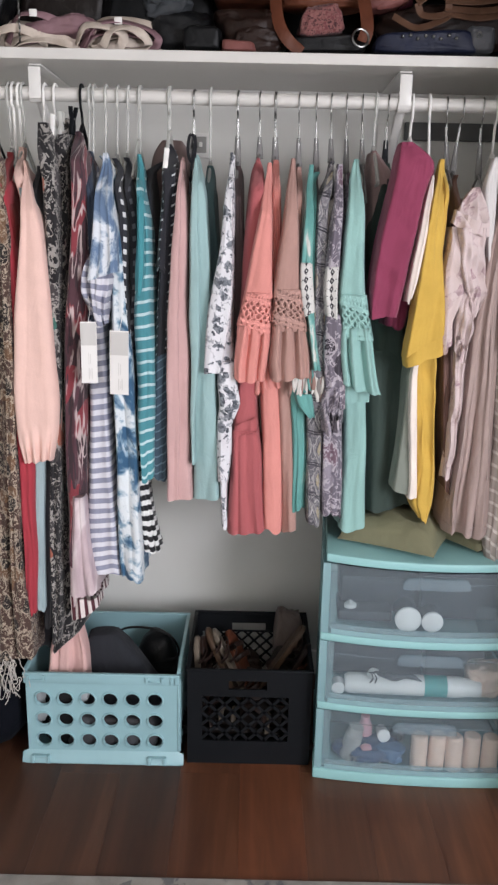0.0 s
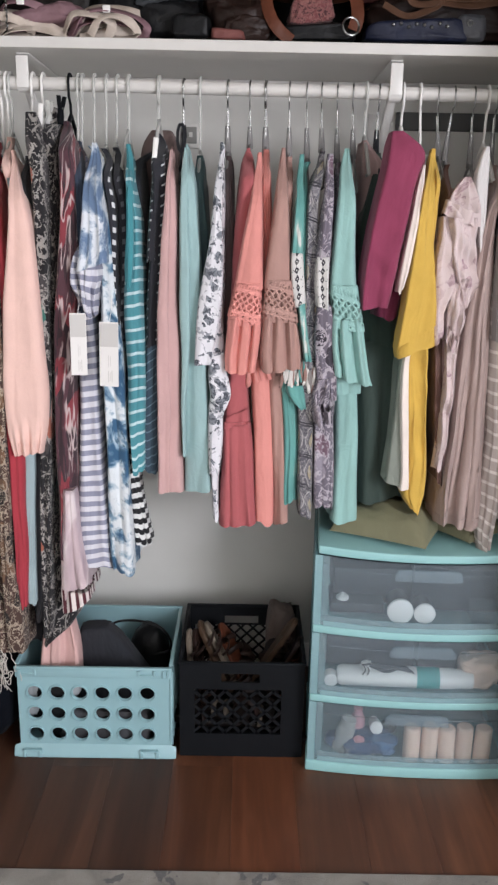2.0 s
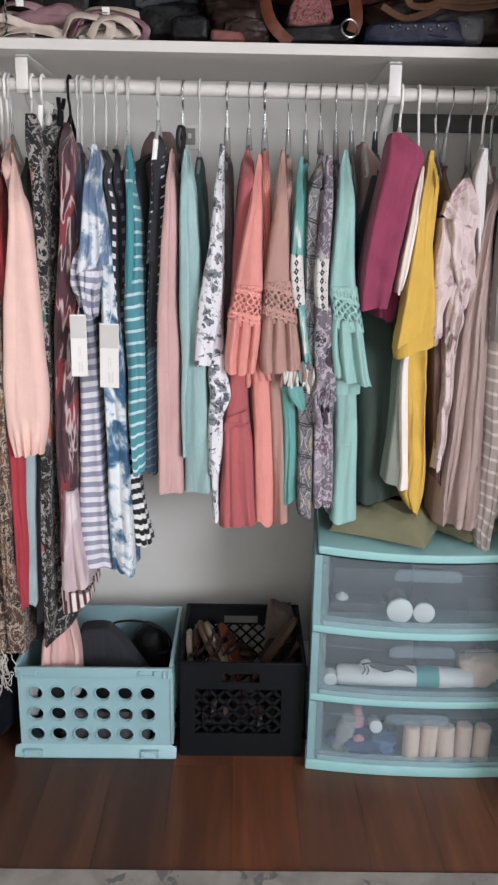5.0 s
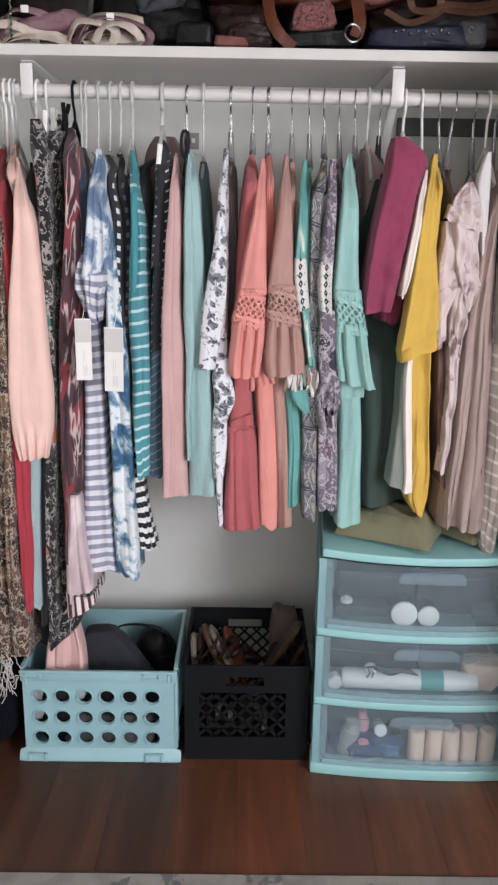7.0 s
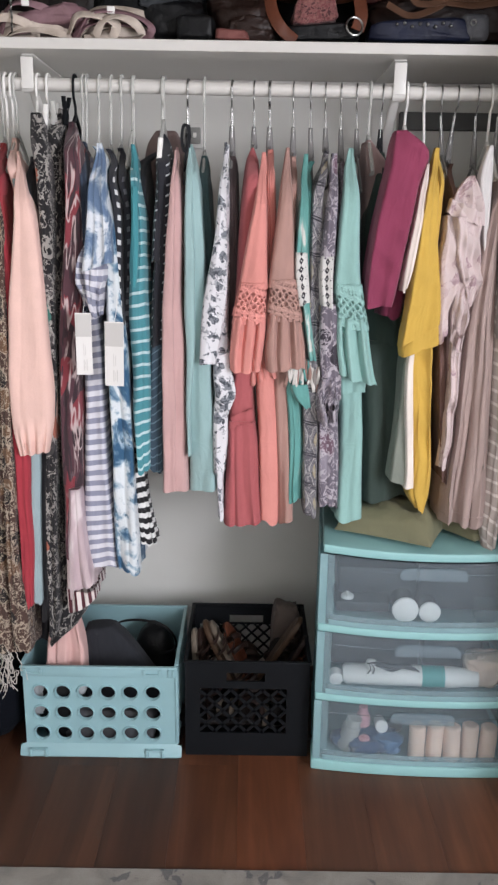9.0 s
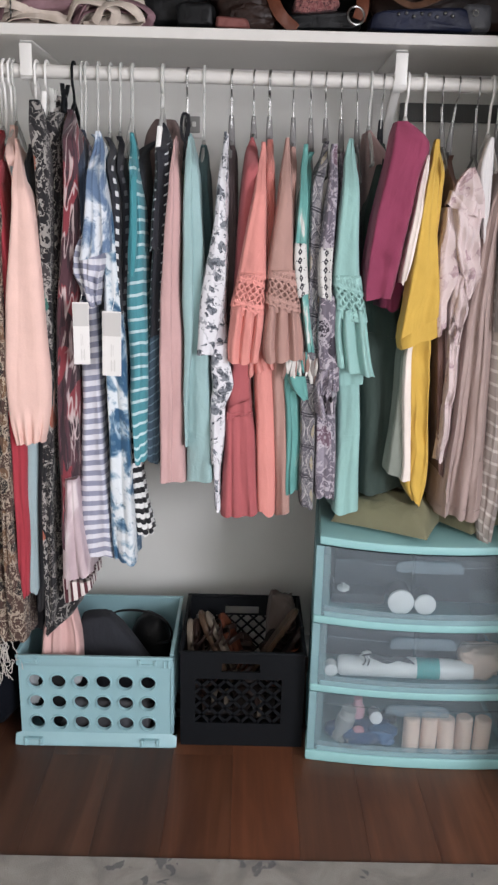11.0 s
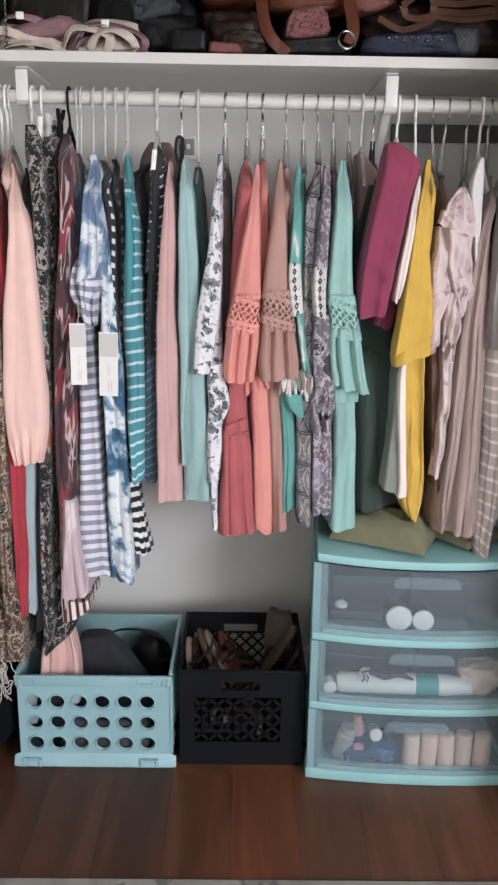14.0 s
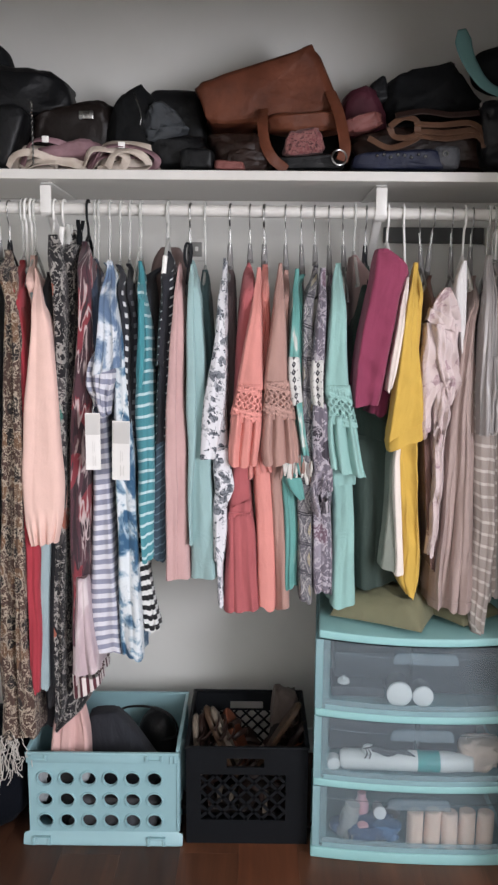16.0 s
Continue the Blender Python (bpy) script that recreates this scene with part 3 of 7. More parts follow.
slab("wall_north", (-1.32, 1.32, BACK, BACK + 0.1, 0, HEIGHT), mat=WALL, label="plain off-white painted closet back wall", cat="wall")
slab("wall_closet_west", (-1.32, -1.2, OPEN + 0.1, BACK, 0, HEIGHT), mat=WALL, label="plain off-white closet side wall", cat="wall")
slab("wall_closet_east", (1.2, 1.32, OPEN + 0.1, BACK, 0, HEIGHT), mat=WALL, label="plain off-white closet side wall", cat="wall")
slab("wall_front_header", (-2.1, 2.1, OPEN, OPEN + 0.1, 2.072, HEIGHT), mat=WALL, label="painted wall above the closet opening", cat="wall")
slab("wall_front_west", (-2.1, -1.12, OPEN, OPEN + 0.1, 0, 2.072), mat=WALL, label="painted wall beside the closet opening", cat="wall")
slab("wall_front_east", (0.76, 2.1, OPEN, OPEN + 0.1, 0, 2.072), mat=WALL, label="painted wall beside the closet opening", cat="wall")
slab("wall_west", (-2.2, -2.1, -3.3, OPEN + 0.1, 0, HEIGHT), mat=WALL, label="plain off-white bedroom wall", cat="wall")
slab("wall_south", (-2.1, 2.1, -3.3, -3.2, 0, HEIGHT), mat=WALL, label="plain off-white bedroom wall", cat="wall")
wy0, wy1, wz0, wz1 = WIN_Y - WIN_W / 2, WIN_Y + WIN_W / 2, WIN_Z - WIN_H / 2, WIN_Z + WIN_H / 2
slab("wall_east", (2.1, 2.2, -3.3, wy0, 0, HEIGHT), (2.1, 2.2, wy1, OPEN + 0.1, 0, HEIGHT), (2.1, 2.2, wy0, wy1, 0, wz0),
     (2.1, 2.2, wy0, wy1, wz1, HEIGHT), mat=WALL, label="off-white bedroom wall with a wide window", cat="wall")
slab("ceiling", (-2.2, 2.2, -3.3, OPEN + 0.1, HEIGHT, HEIGHT + 0.08), (-1.32, 1.32, OPEN + 0.1, BACK + 0.1, HEIGHT, HEIGHT + 0.08), mat=CEIL, label="flat white painted ceiling", cat="ceiling")
slab("window_1", (2.12, 2.18, wy0, wy0 + 0.05, wz0, wz1), (2.12, 2.18, wy1 - 0.05, wy1, wz0, wz1), (2.12, 2.18, wy0 + 0.05, wy1 - 0.05, wz0, wz0 + 0.05),
     (2.12, 2.18, wy0 + 0.05, wy1 - 0.05, wz1 - 0.05, wz1), (2.12, 2.18, WIN_Y - 0.02, WIN_Y + 0.02, wz0 + 0.05, wz1 - 0.05), mat=TRIMW, label="white framed bedroom window", cat="window")
slab("subfloor", (-2.2, 2.2, -3.3, OPEN + 0.1, -0.12, -0.012), (-1.32, 1.32, OPEN + 0.1, BACK + 0.1, -0.12, -0.012), mat=BLACKP, label="dark underlay below the floor boards", cat="floor")
slab("baseboard", (-1.2, 1.2, BACK - 0.012, BACK, 0.0, 0.085), mat=TRIMW, bevel=0.003, label="white painted baseboard along the closet wall", cat="baseboard")

# shelf on its cleats
shelf = thing("closet_shelf", "long white laminate closet shelf above the rod", "shelf", (0, BACK, 1.776), kind="structure")
part("board", boxes((-1.2, 1.2, 1.87, BACK, 1.776, 1.8), bevel=0.002), SHELFW, shelf, smooth=False)
part("cleat", boxes((-1.2, 1.2, BACK - 0.02, BACK - 0.0005, 1.748, 1.7755), bevel=0.002), TRIMW, shelf, smooth=False)

ROD_Y, ROD_Z, ROD_R = 1.935, 1.7075, 0.0155


def rod_z(x):
    """The rod sags a little towards one side."""
    return ROD_Z - 0.007 * x


rod = thing("closet_rod", "round white painted closet rod under the shelf", "rod", (0, ROD_Y, ROD_Z), kind="structure")
part("tube", cyl(bmesh.new(), (-1.195, ROD_Y, rod_z(-1.195)), (1.195, ROD_Y, rod_z(1.195)), ROD_R, 28), SHELFW, rod)


def rod_bracket(x):
    b = thing("rod_bracket", "white metal bracket holding the shelf and rod", "bracket", (x, BACK, 1.74), group="rod brackets", kind="structure")
    part("shelf_arm", boxes((x - 0.0145, x + 0.0145, 1.925, BACK - 0.021, 1.7722, 1.7757), bevel=0.001), TRIMW, b)
    part("front_plate", boxes((x - 0.0145, x + 0.0145, 1.914, 1.919, 1.698, 1.768), bevel=0.002), TRIMW, b)
    bm = bmesh.new()
    for i in range(12):
        a0, a1 = math.pi * (0.95 + 1.1 * i / 12), math.pi * (0.95 + 1.1 * (i + 1) / 12)
        for r in (0,):
            pts = [(ROD_Y + rr * math.cos(a), rod_z(x) + rr * math.sin(a)) for a in (a0, a1) for rr in (0.0165, 0.0205)]
            vs = [bm.verts.new((x + s, *p)) for s in (-0.0155, 0.0155) for p in pts]
            for f in ((0, 1, 3, 2), (4, 6, 7, 5), (0, 2, 6, 4), (1, 5, 7, 3)):
                bm.faces.new([vs[k] for k in f])
    part("rod_cup", bm, TRIMW, b)
    me = sweep("brace", [(x, 1.93, 1.735), (x, 2.02, 1.66), (x, 2.15, 1.56), (x, BACK - 0.006, 1.50)], 0.012, 0.003, TRIMW, 8, 4)
    part("brace", me, None, b)
    part("wall_plate", boxes((x - 0.0145, x + 0.0145, BACK - 0.004, BACK - 0.0005, 1.44, 1.698), bevel=0.001), TRIMW, b)


rod_bracket(-0.524)
rod_bracket(0.349)
rod_bracket(-1.1)
rod_bracket(1.1)


# ---- the hanging clothes ----
def hanger(x, kind="wire", z_neck=1.605, turn=0.0, span=0.11, drop=0.085, twist=None, top=None):
    """A hanger across the rod. kind: wire (chrome hook, slim velvet shoulders), white or milky (moulded plastic), black."""
    look_of = {"wire": (CHROME, VELGREY, "slim grey velvet hanger with a chrome hook"), "dark": (CHROME, VELVET, "slim black velvet hanger with a chrome hook"),
               "white": (WHITEP, WHITEP, "white moulded plastic clothes hanger"), "milky": (HANGCLEAR, HANGCLEAR, "milky translucent plastic clothes hanger"),
               "black": (BLACKP, BLACKP, "black moulded plastic clothes hanger")}[kind]
    thin = kind in ("wire", "dark")
    r = 0.0017 if thin else 0.0041
    if twist is None:
        twist = 0.004 if thin else 0.002
    h = thing("clothes_hanger", look_of[2] + " on the rod", "hanger", (x, ROD_Y, z_neck), group="hangers on the rod")
    R = ROD_R + r + 0.0006
    top = x if top is None else top
    pts = [(top + twist * (0.5 + 0.5 * math.cos(a)), ROD_Y + R * math.cos(a), rod_z(x) + R * math.sin(a) * 1.06) for a in [radians(d) for d in (-25, 20, 60, 90, 120, 160, 200)]]
    pts += [(top, ROD_Y - R * 0.9, rod_z(x) - 0.028), (0.7 * top + 0.3 * x, ROD_Y - 0.004, rod_z(x) - 0.045), (x, ROD_Y, z_neck)]
    hook = part("hook", sweep("hook", pts, r if thin else r * 0.8, r, look_of[0], 8, 5), None, h)
    tilt = math.tan(radians(turn))
    if thin:
        zc = max(rod_z(x) - 0.082, z_neck + 0.012)
        xc = x + (top - x) * (zc - z_neck) / (rod_z(x) - z_neck)
        part("collar", sweep("collar", [(xc + (top - x) * 0.3, ROD_Y, zc + 0.034), (xc, ROD_Y, zc)], 0.0028, 0.0028, GLINTW, 10, 2), None, h, "steel collar with its highlight painted white")
        part("neck", sweep("neck", [(xc, ROD_Y, zc), ((xc + x) / 2, ROD_Y, (zc + z_neck) / 2), (x, ROD_Y, z_neck - 0.004)], 0.0034, 0.0085, look_of[1], 8, 3, taper=lambda t: 0.6 + 0.4 * t), None, h)
    for s in (-1, 1):
        arm = [(x, ROD_Y, z_neck + 0.004), (x + s * 0.05 * tilt, ROD_Y + s * 0.05, z_neck - 0.03), (x + s * 0.085 * tilt, ROD_Y + s * 0.085, z_neck - 0.06),
               (x + s * span * tilt, ROD_Y + s * span, z_neck - drop)]
        part("shoulder", sweep("shoulder", arm, 0.0028 if thin else 0.0045, 0.005 if thin else 0.0065, look_of[1], 8, 5), None, h)
    bar = [(x - span * tilt, ROD_Y - span, z_neck - drop), (x, ROD_Y, z_neck - drop - 0.004), (x + span * tilt, ROD_Y + span, z_neck - drop)]
    part("bar", sweep("bar", bar, 0.0025 if thin else 0.0035, 0.003 if thin else 0.004, look_of[1], 8, 4), None, h)
    return h


def garment(name, label, category, x, z):
    return thing(name, label, category, (x, ROD_Y, z), group="clothes on the rod")


ETHNIC = cloth("brown_print", inked("4c372f", "b3a492", [("241d1b", 0.40), ("70543f", 0.2)], 26.0, 1.0, 1.0))
DARKRED = cloth("dark_red_knit", "8f2f33")
PEACH = cloth("peach_crepe", "ecc5b9", 0.8, 0.2, 500.0, 0.25)
RED = cloth("red_jersey", "a93642")
PALEBLUE = cloth("pale_blue_jersey", "9fb2b6")
CHARCOAL = cloth("charcoal_jersey", "3e3f45")
BLACKPRINT = cloth("black_print", inked("1e1c1f", "a9a49e", [("a5604e", 0.08), ("3f6f66", 0.08), ("464243", 0.34)], 19.0, 2.0, 0.85))
IKAT = cloth("maroon_print", flames("3b2a30", "52333b", "84363f", "c6b3b1", 3.0))
MAUVE = cloth("mauve_satin", blotch([(0.3, "b39ca2"), (0.55, "cdb9bd"), (0.62, "e0d2d3")], 16.0, 1.0, 0.5, 1.0, 2.0), 0.32, 0.1, 500.0, 0.3)
TRIM_ML = cloth("maroon_white_trim", stitched("57262f", "e6dcd8", 5.0, 0.021, 0.1, 0.62))
LAVSTRIPE = cloth("lavender_stripe", stripes("d9d8df", "9092a5", 0.0262, 0.5))
TIEDYE = cloth("blue_tie_dye", clouds("637a98", "9cadc0", "d9dee4", "5d748f", 2.0, 1.385))
TIEDEEP = cloth("deep_blue_tie_dye", clouds("345c7c", "8aa5b8", "dce2e5", "4b6476", 6.0))
NAVY = cloth("navy_jersey", "343f50")
STITCH = cloth("black_white_stitch", stitched("2b2c33", "dcdcdc", 0.027, 0.3, 0.085, 0.118))
STITCHDIM = cloth("black_grey_stitch", stitched("2b2c33", "6c6d74", 0.027, 0.3, 0.085, 0.112))
TEALSTRIPE = cloth("teal_stripe", stripes("b9d3d7", "4a8c96", 0.0275, 0.25, 0.0, 0.0022))
TEALPLAIN = cloth("teal_jersey", "45929b")
BWSTRIPE = cloth("black_white_stripe", stripes("e4e4e2", "1b1b1f", 0.0262, 0.48))
NAVYSTRIPE = cloth("navy_pinstripe", dashes("22232a", "3a4c5a", "c3c7ca", "6d8592", 0.0215, 1.12))
BLACK = cloth("black_jersey", "33353b")
DUSTPINK = cloth("dusty_pink_jersey", "c9a3a0")
SAGE = cloth("sage_jersey", "9bb9b9")
# sage darkened: the shade in the gap between clothes is put into its colour
SHADESAGE = cloth("shaded_sage_jersey", "4a6163")
FLORAL = cloth("white_floral", florals("dfdee2", "474b53", "83878e", 47.0, 0.43, 1.0, 0.46))
UMBER = cloth("dark_umber_jersey", "504343")
DCORAL = cloth("rose_red_crepe", "b05d60")
CORAL = cloth("coral_crepe", "dc9188")
CORALLACE = lace("coral_lace", "dc9188", 1.229)
TAUPE = cloth("taupe_crepe", "b08a80")
TAUPELACE = lace("taupe_lace", "b08a80", 1.236)
TEALAZ = cloth("teal_print", blotch([(0.3, "5a9690"), (0.52, "68a39d"), (0.57, "86b5af"), (0.59, "d2d6d0"), (0.67, "d8dcd6"), (0.69, "68a39d")], 15.0, 1.0, 0.45, 0.8, 6.0, 3.0))
GREYAZ = cloth("grey_print", ornate("aeaaa9", "7b787d", "5b5960", "3b393f", "a2977f", off=0.1))
PURPLE = cloth("purple_paisley", inked("6f6873", "bcb4bb", [("3f3a43", 0.38), ("918a95", 0.22), ("735c69", 0.1)], 19.0, 7.0, 1.1))
TASSELS = [cloth("tassel_" + n, c) for n, c in (("white", "dedad4"), ("grey", "8d8682"), ("taupe", "9a7a70"), ("teal", "5f9a96"))]
MINT = cloth("mint_crepe", "96bfb9")
MINTLACE = lace("mint_lace", "96bfb9", 1.214, 0.098)
DARKGREEN = cloth("bottle_green_jersey", "394741")
FUCHSIA = cloth("fuchsia_jersey", "8c3855")
MOTIF = cloth("white_motif_panel", motifs("d6d4d0", "3c3a40"))
MAROON = cloth("plum_jersey", "6e2340")
GREYGREEN = cloth("sage_grey_jersey", "8b9187")
CREAM = cloth("cream_jersey", "f2e6dc")
YELLOW = cloth("mustard_yellow_jersey", "d4ad4e")
PINKFLOR = cloth("pale_pink_floral", florals("d8c6c4", "ab9197", "c3abac", 30.0, 0.34, 5.0, 0.5))
PALEMAUVE = cloth("pale_mauve_jersey", "b79a9a")
LTAUPE = cloth("light_taupe_jersey", "b09a93", 0.75, 0.2)
BEIGESTRIPE = cloth("beige_stripe", stripes("dcd4ce", "b5a8a1", 0.032, 0.24, 0.0, 0.002))
SATIN = cloth("grey_satin", "aaa4a2", 0.27, 0.1)
WHITE = cloth("white_jersey", "dcd8d6")
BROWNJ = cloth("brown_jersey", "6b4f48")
# pink as it looks in shadow, the shade being part of the colour
SHADOWPINK = cloth("shaded_pink_cloth", "a98e8c")

hanger(-0.653, "wire", z_neck=1.580)
g = garment("long_dress", "dark long dress hanging on the rod", "dress", -0.653, 1.6)
cloth_tube("dress_body", [(1.576, -0.653, 0.006), (1.562, -0.66, 0.0074), (1.376, -0.627, 0.021), (0.946, -0.658, 0.0311), (0.486, -0.69, 0.0419)], 1.75, 0.111, CHARCOAL, g, folds=3.0, amp=0.006, shoulder=0.155, seed=101, drop=0.085)

hanger(-0.627, "dark", z_neck=1.606)
g = garment("maxi_dress", "brown and cream printed maxi dress with fringed hem", "dress", -0.627, 1.6)
cloth_tube("dress_body", [(1.602, -0.627, 0.006), (1.587, -0.618, 0.0088), (1.486, -0.575, 0.0137), (1.238, -0.579, 0.0252), (0.95, -0.591, 0.0301), (0.65, -0.602, 0.0345), (0.494, -0.604, 0.0364), (0.415, -0.595, 0.0448), (0.319, -0.597, 0.0474)], 1.735, 0.111, ETHNIC, g, folds=4, amp=0.008, shoulder=0.158, seed=102, drop=0.085)
cloth_tube("overlay", [(1.541, -0.573, 0.0056), (1.377, -0.558, 0.0083), (0.954, -0.568, 0.0114), (0.533, -0.577, 0.0125), (0.439, -0.569, 0.0207), (0.344, -0.565, 0.0223)], 1.72, 0.03, ETHNIC, g, folds=2, amp=0.006, shoulder=0.05, seed=103)
MAXI = g

hanger(-0.591, "milky", z_neck=1.580)
g = garment("red_cardigan", "dark red knitted cardigan on a white hanger", "cardigan", -0.591, 1.6)
cloth_tube("cardigan_body", [(1.576, -0.591, 0.006), (1.562, -0.59, 0.0074), (1.431, -0.553, 0.0125), (1.307, -0.559, 0.0155), (1.208, -0.566, 0.012), (1.187, -0.566, 0.0085)], 1.75, 0.111, DARKRED, g, folds=2, amp=0.005, shoulder=0.155, seed=104, drop=0.085)

hanger(-0.581, "white", z_neck=1.549)
g = garment("red_shirt", "long plain red jersey shirt", "shirt", -0.581, 1.6)
cloth_tube("top_body", [(1.545, -0.581, 0.006), (1.507, -0.564, 0.0052), (1.281, -0.546, 0.0142), (1.018, -0.546, 0.0214), (0.851, -0.542, 0.0206), (0.661, -0.544, 0.0183), (0.449, -0.546, 0.0137)], 1.738, 0.098, RED, g, folds=2, amp=0.005, shoulder=0.138, seed=105, drop=0.085)

hanger(-0.558, "milky", z_neck=1.592)
g = garment("peach_blouse", "peach crepe blouse with long gathered sleeve", "blouse", -0.558, 1.6)
cloth_tube("sleeve", [(1.551, -0.530, 0.0035), (1.504, -0.520, 0.0079), (1.427, -0.498, 0.0211), (1.334, -0.500, 0.0319), (1.198, -0.504, 0.0419), (1.034, -0.505, 0.0522), (0.950, -0.505, 0.0509), (0.910, -0.506, 0.0475), (0.884, -0.506, 0.0418), (0.870, -0.506, 0.0369), (0.861, -0.506, 0.0364)], 1.715, 0.035, PEACH, g, folds=1.6, amp=0.007, shoulder=0.1, seed=106, hem=0.004, crinkle=0.003, gather=0.007)
cloth_tube("blouse_body", [(1.588, -0.558, 0.006), (1.569, -0.559, 0.0067), (1.457, -0.523, 0.0169), (1.146, -0.521, 0.0271), (0.952, -0.528, 0.0305)], 1.79, 0.085, PEACH, g, folds=2, amp=0.006, shoulder=0.115, seed=108, drop=0.085)

hanger(-0.567, "white", z_neck=1.549)
g = garment("pale_blue_top", "pale blue jersey top between darker clothes", "top", -0.567, 1.6)
cloth_tube("top_body", [(1.545, -0.567, 0.006), (1.456, -0.511, 0.0064), (1.016, -0.513, 0.0162), (0.847, -0.516, 0.0131), (0.579, -0.522, 0.0115), (0.454, -0.528, 0.0116)], 1.755, 0.085, PALEBLUE, g, folds=2, amp=0.004, shoulder=0.118, seed=109, drop=0.085)

hanger(-0.515, "white", z_neck=1.549, top=-0.5050)
g = garment("charcoal_trousers", "folded charcoal jersey trousers", "trousers", -0.524, 1.6)
cloth_tube("trouser_leg", [(1.545, -0.515, 0.006), (1.382, -0.489, 0.0091), (1.012, -0.493, 0.015), (0.842, -0.497, 0.0154), (0.571, -0.506, 0.0137), (0.396, -0.513, 0.0148)], 1.775, 0.078, CHARCOAL, g, folds=2, amp=0.004, shoulder=0.108, seed=110, drop=0.085)
cloth_tube("trouser_hem", [(0.532, -0.551, 0.0265), (0.383, -0.556, 0.0285), (0.289, -0.56, 0.028)], 1.86, 0.08, CHARCOAL, g, folds=2, amp=0.004, shoulder=0, seed=111)

hanger(-0.485, "white", z_neck=1.658, top=-0.4810)
g = garment("printed_trousers", "black paisley printed trousers hung from clips", "trousers", -0.476, 1.6)
cloth_tube("trouser_leg", [(1.632, -0.479, 0.0107), (1.624, -0.478, 0.0157), (1.516, -0.458, 0.0187), (1.283, -0.459, 0.0130), (1.019, -0.461, 0.0121), (0.735, -0.479, 0.0140), (0.452, -0.482, 0.0145), (0.364, -0.492, 0.0088)], 1.745, 0.06, BLACKPRINT, g, folds=2.5, amp=0.005, shoulder=0.048, seed=112, drop=0.085)
cloth_tube("trouser_leg", [(1.652, -0.450, 0.0105), (1.644, -0.449, 0.0138), (1.520, -0.436, 0.0134), (1.280, -0.453, 0.0120), (1.010, -0.462, 0.0138), (0.719, -0.479, 0.0143), (0.485, -0.478, 0.0243), (0.421, -0.459, 0.0445), (0.375, -0.465, 0.0403), (0.322, -0.501, 0.0120)], 1.79, 0.1, BLACKPRINT, g, folds=2.5, amp=0.006, shoulder=0.088, seed=113, drop=0.085)

hanger(-0.418, "black", z_neck=1.638)
g = garment("printed_dress", "maroon and white printed dress with mauve satin skirt", "dress", -0.418, 1.6)
cloth_tube("dress_body", [(1.624, -0.422, 0.0059), (1.598, -0.414, 0.0137), (1.555, -0.393, 0.0174), (1.481, -0.391, 0.0206), (1.397, -0.394, 0.0240), (1.298, -0.399, 0.0275), (1.155, -0.414, 0.0289), (0.883, -0.422, 0.0272), (0.739, -0.422, 0.0264), (0.590, -0.422, 0.0269)], 1.735, 0.104, IKAT, g, folds=3, amp=0.007, shoulder=0.148, seed=114, drop=0.085)
cloth_tube("skirt", [(0.773, -0.414, 0.0165), (0.671, -0.416, 0.0216), (0.534, -0.413, 0.0354), (0.5, -0.41, 0.0377)], 1.722, 0.1, MAUVE, g, folds=3, amp=0.008, shoulder=0, seed=115, label="mauve satin lower skirt", cut=0.022)
cloth_tube("hem_band", [(0.508, -0.41, 0.0376), (0.477, -0.408, 0.0385), (0.461, -0.409, 0.0357)], 1.72, 0.1, TRIM_ML, g, folds=3, amp=0.008, shoulder=0, seed=116, label="maroon and white patterned hem", grow=1.0, hem=0.002, cut=0.022)

hanger(-0.404, "milky", z_neck=1.579, top=-0.3980)
g = garment("navy_tank", "dark navy tank top on a milky hanger", "tank top", -0.387, 1.6)
cloth_tube("tank_body", [(1.579, -0.393, 0.0040), (1.556, -0.387, 0.0092), (1.482, -0.366, 0.0106), (1.397, -0.366, 0.0108), (1.298, -0.371, 0.0084), (1.196, -0.376, 0.0065)], 1.745, 0.091, NAVY, g, folds=2, amp=0.004, shoulder=0.13, seed=117, drop=0.085)

hanger(-0.395, "milky", z_neck=1.560, top=-0.3880)
g = garment("striped_tee", "lavender and white striped T-shirt with paper tag", "t-shirt", -0.354, 1.6)
cloth_tube("tee_body", [(1.556, -0.395, 0.006), (1.54, -0.368, 0.0081), (1.385, -0.353, 0.0193), (1.206, -0.368, 0.0198), (1.087, -0.366, 0.0228), (0.949, -0.365, 0.0259), (0.807, -0.365, 0.0333), (0.658, -0.366, 0.0425), (0.574, -0.366, 0.0465), (0.551, -0.363, 0.0459)], 1.755, 0.098, LAVSTRIPE, g, folds=2, amp=0.005, shoulder=0.138, seed=118, drop=0.085)
cloth_tube("sleeve", [(1.361, -0.339, 0.014), (1.306, -0.347, 0.0294), (1.276, -0.349, 0.0358), (1.256, -0.353, 0.0314), (1.229, -0.35, 0.0205), (1.196, -0.349, 0.0142)], 1.712, 0.03, LAVSTRIPE, g, folds=5, amp=0.02, shoulder=0.02, seed=119, crinkle=0.014, ease=1, drape=0.035, cut=-0.012)

